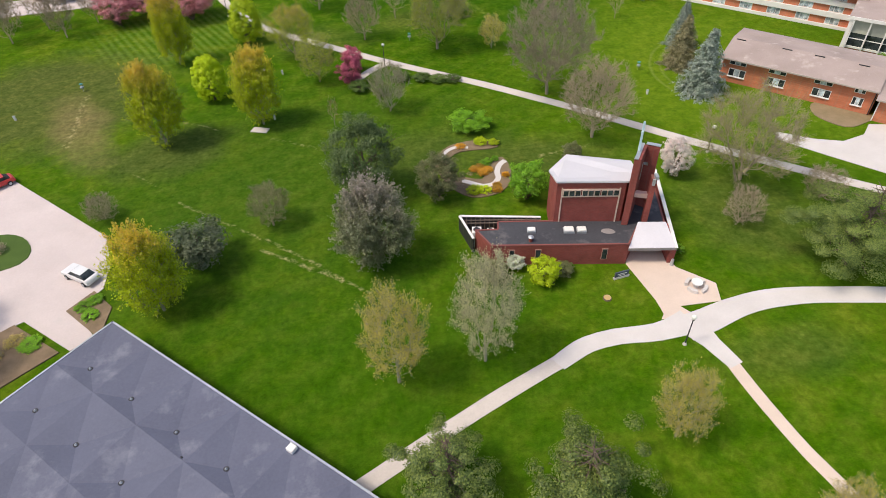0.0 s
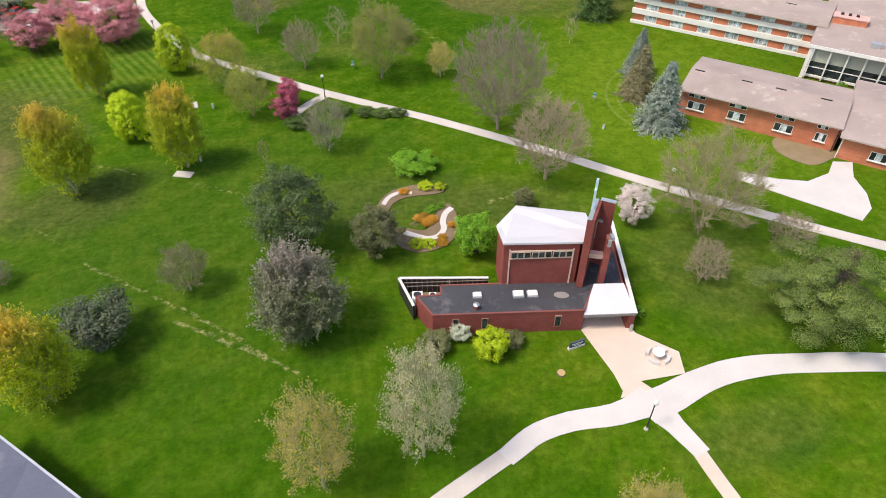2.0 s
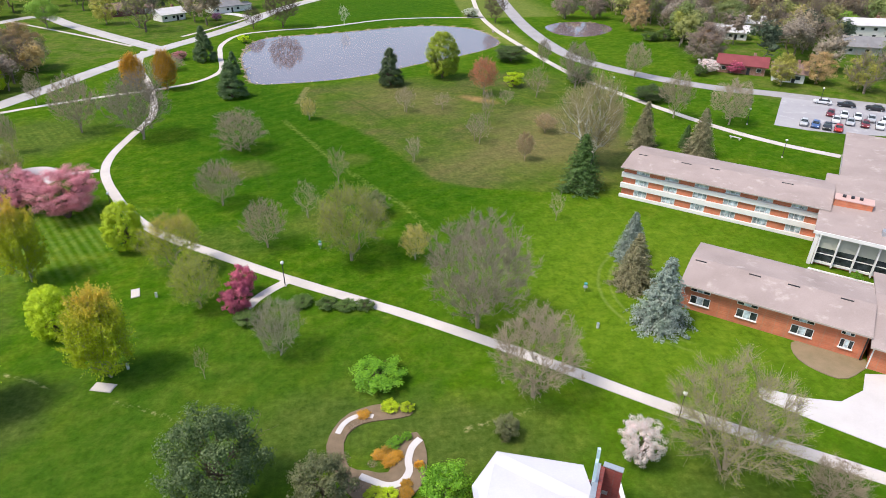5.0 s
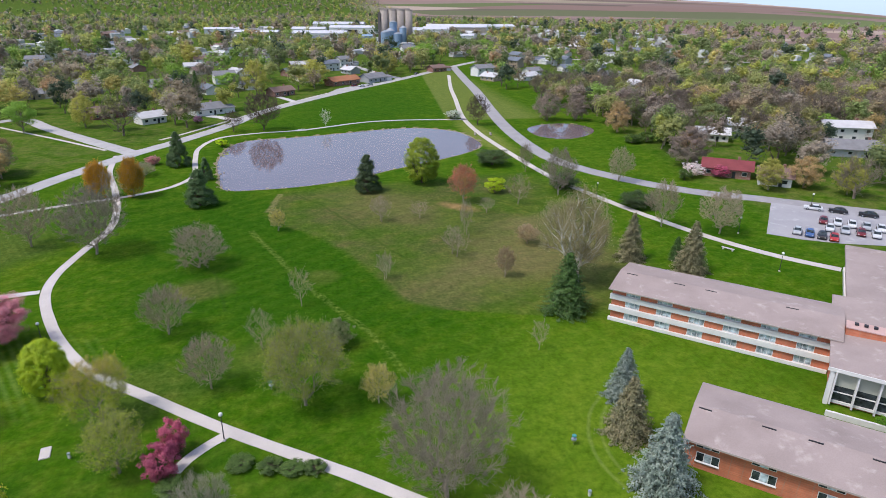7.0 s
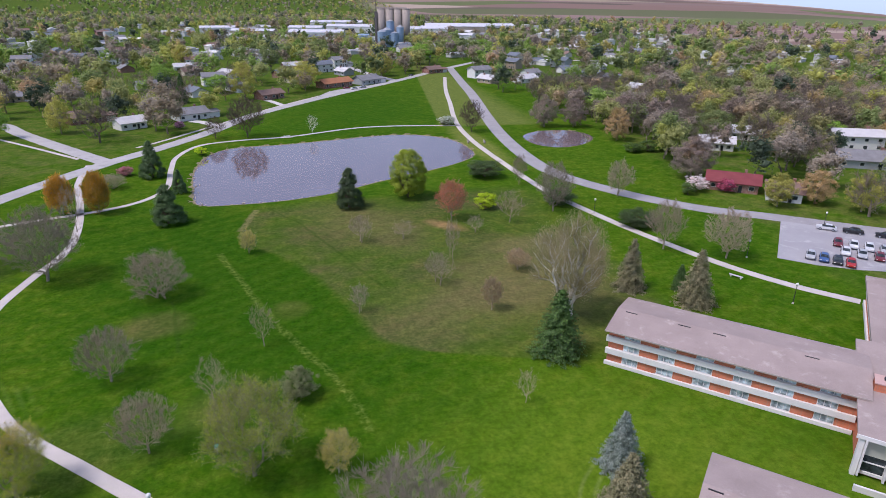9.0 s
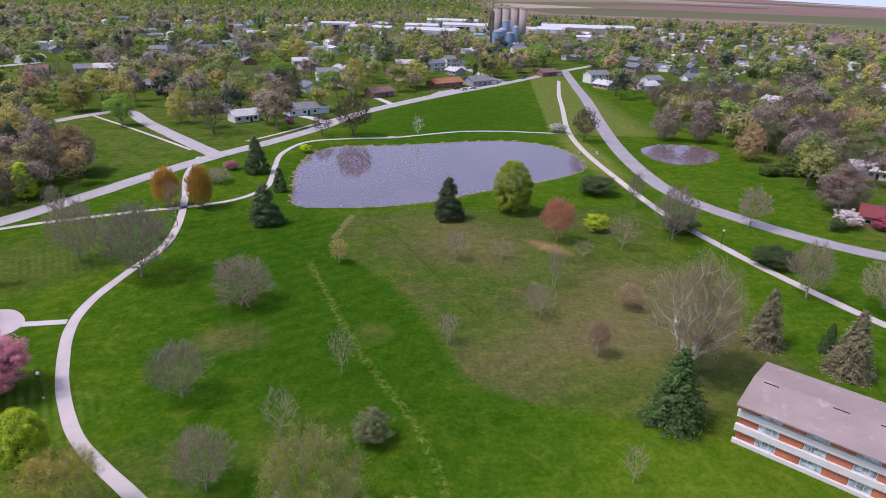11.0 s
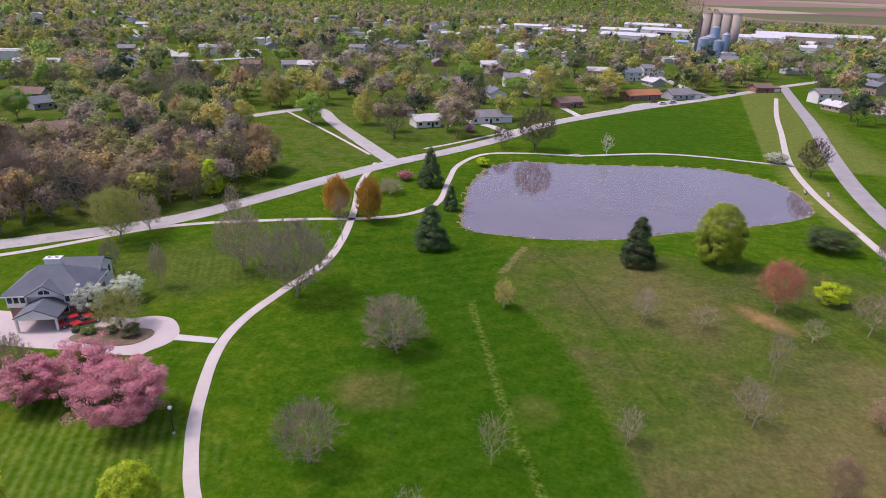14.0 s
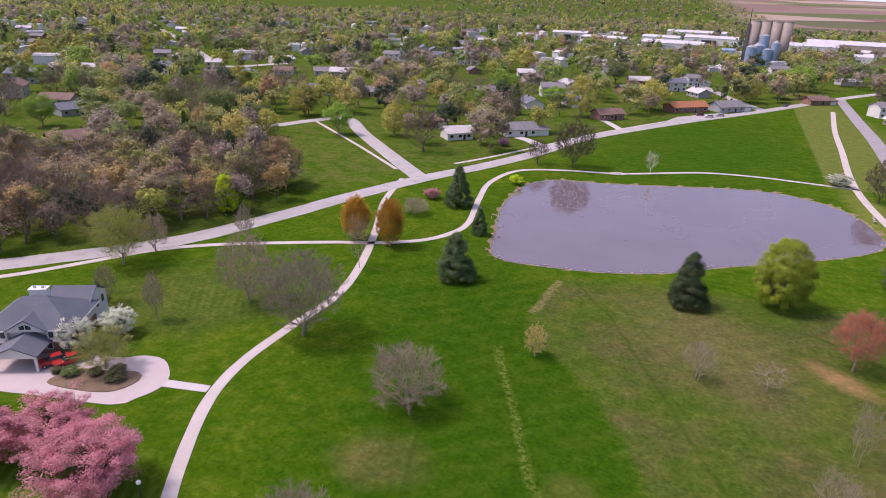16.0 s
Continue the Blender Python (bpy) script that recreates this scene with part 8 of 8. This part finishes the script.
plant("freshgreen", -214.0, 280.6, 14.0, 12.5, "large yellow-green tree behind the woodland")
plant("greenshrub", 84.0, 93.8, 1.6, 2.0, "low green shrub before the glass front")
plant("redbrown", 86.6, 91.6, 2.2, 2.4, "red-leaved shrub before the glass front")
plant("mauveshrub", 91.5, 86.5, 3.6, 5.0)
plant("birch", 17.3, 311.8, 8.5, 5.5)
plant("limeshrub", -21.8, 281.5, 3.0, 4.6, "rounded yellow-green shrub at the pond's edge")
plant("mauveshrub", -37.9, 331.5, 3.6, 5.0, "small redbud in mauve blossom on a lawn")
plant("bareroad", -20.5, 309.0, 9.0, 8.0)

# ---- trees among the nearer houses ----
for k, x, y, h, w in (("freshgreen", -104.1, 321.3, 13.6, 12.0), ("yellowleaf", -204.9, 397.0, 15.0, 14.0), ("yellowleaf", -136.4, 350.0, 16.0, 14.5), ("yellowleaf", -103.0, 402.6, 16.0, 11.5),
                      ("yellowleaf", -126.1, 304.0, 11.5, 11.0), ("freshgreen", -216.9, 312.4, 12.3, 11.0), ("oliveleaf", -177.9, 312.1, 16.5, 12.5), ("oliveleaf", -188.1, 284.1, 12.0, 14.0),
                      ("bronze", -140.7, 286.0, 14.6, 10.4), ("yellowleaf", -83.1, 329.0, 15.0, 10.7), ("oliveleaf", -262.0, 352.0, 13.0, 15.0), ("oliveleaf", -282.0, 366.0, 13.0, 15.0),
                      ("yellowleaf", -19.0, 412.0, 21.0, 15.5), ("yellowleaf", 12.5, 452.0, 17.0, 21.0), ("yellowleaf", 66.0, 512.0, 16.5, 19.0), ("freshgreen", 106.4, 590.0, 18.0, 24.0),
                      ("freshgreen", -72.0, 470.0, 14.0, 16.0), ("oliveleaf", -13.2, 556.0, 18.0, 16.0), ("freshgreen", -36.0, 440.0, 11.0, 16.0), ("oliveleaf", 23.1, 652.0, 18.0, 20.0),
                      ("yellowleaf", -83.2, 596.0, 17.0, 18.0), ("freshgreen", 190.0, 700.0, 15.0, 20.0), ("oliveleaf", 88.0, 542.0, 13.0, 16.0),
                      ("mauvebud", 150.1, 304.0, 15.0, 17.0), ("mauvebud", 118.0, 314.0, 14.0, 13.0), ("mauvebud", 131.0, 312.0, 13.0, 12.0), ("bronze", 137.5, 282.4, 13.5, 11.0), ("mauvebud", 135.2, 225.0, 14.0, 14.5), ("yellowleaf", 143.2, 194.5, 10.0, 9.0),
                      ("bronze", 155.3, 194.8, 10.0, 10.4), ("yellowleaf", 163.0, 186.6, 11.0, 9.6), ("bronze", 181.4, 251.8, 8.6, 8.4), ("freshgreen", 219.7, 262.3, 9.8, 9.6), ("oliveleaf", 177.6, 277.0, 13.0, 15.0)):
    plant(k, x, y, h, w)
for x, y, h, w in ((134.0, 262.0, 3.6, 7.5), (140.5, 262.5, 4.2, 8.0), (147.0, 261.5, 3.8, 7.5), (124.8, 209.0, 4.0, 4.8)):
    plant("hedgegreen", x, y, h, w)
plant("nfir", -49.4, 403.0, 15.3, 6.8, "tall dark spruce between the houses")
plant("nfir", -61.0, 412.0, 13.0, 6.0, "tall dark spruce between the houses")


# ---- culvert between the pond and the road ----
def culvert(x, y, rz, label):
    t = thing("culvert_headwall", x, y, rz, label, "stone wall", "culvert headwalls")
    r = random.Random(int(x * 10))
    pale, dark = surface("culvert_stone", (0.5, 0.45, 0.38), (0.34, 0.3, 0.25), 0.9, 2, 9, 0.01), surface("wet_stone", (0.16, 0.14, 0.12), (0.08, 0.07, 0.06), 0.7, 2, 9, 0.01)
    for k in range(11):
        u = -2.6 + k * 0.52
        bm = bmesh.new()
        bmesh.ops.create_icosphere(bm, subdivisions=1, radius=0.42)
        for v in bm.verts:
            v.co = Vector((v.co.x * r.uniform(0.8, 1.2) + u, v.co.y * r.uniform(0.7, 1.1), v.co.z * 0.7 + 0.22))
        part("stone", bm, pale if k % 3 else dark, t)
    part("pipe_mouth", cyl(bmesh.new(), 0, -0.35, -0.2, 0.35, 0.35, 0.3, 12), dark, t)
    return t


culvert(77.4, 288.6, 80, "low headwall of rough pale stones at the pond's outlet")
culvert(83.6, 287.2, 80, "low headwall of rough pale stones beside the footpath")
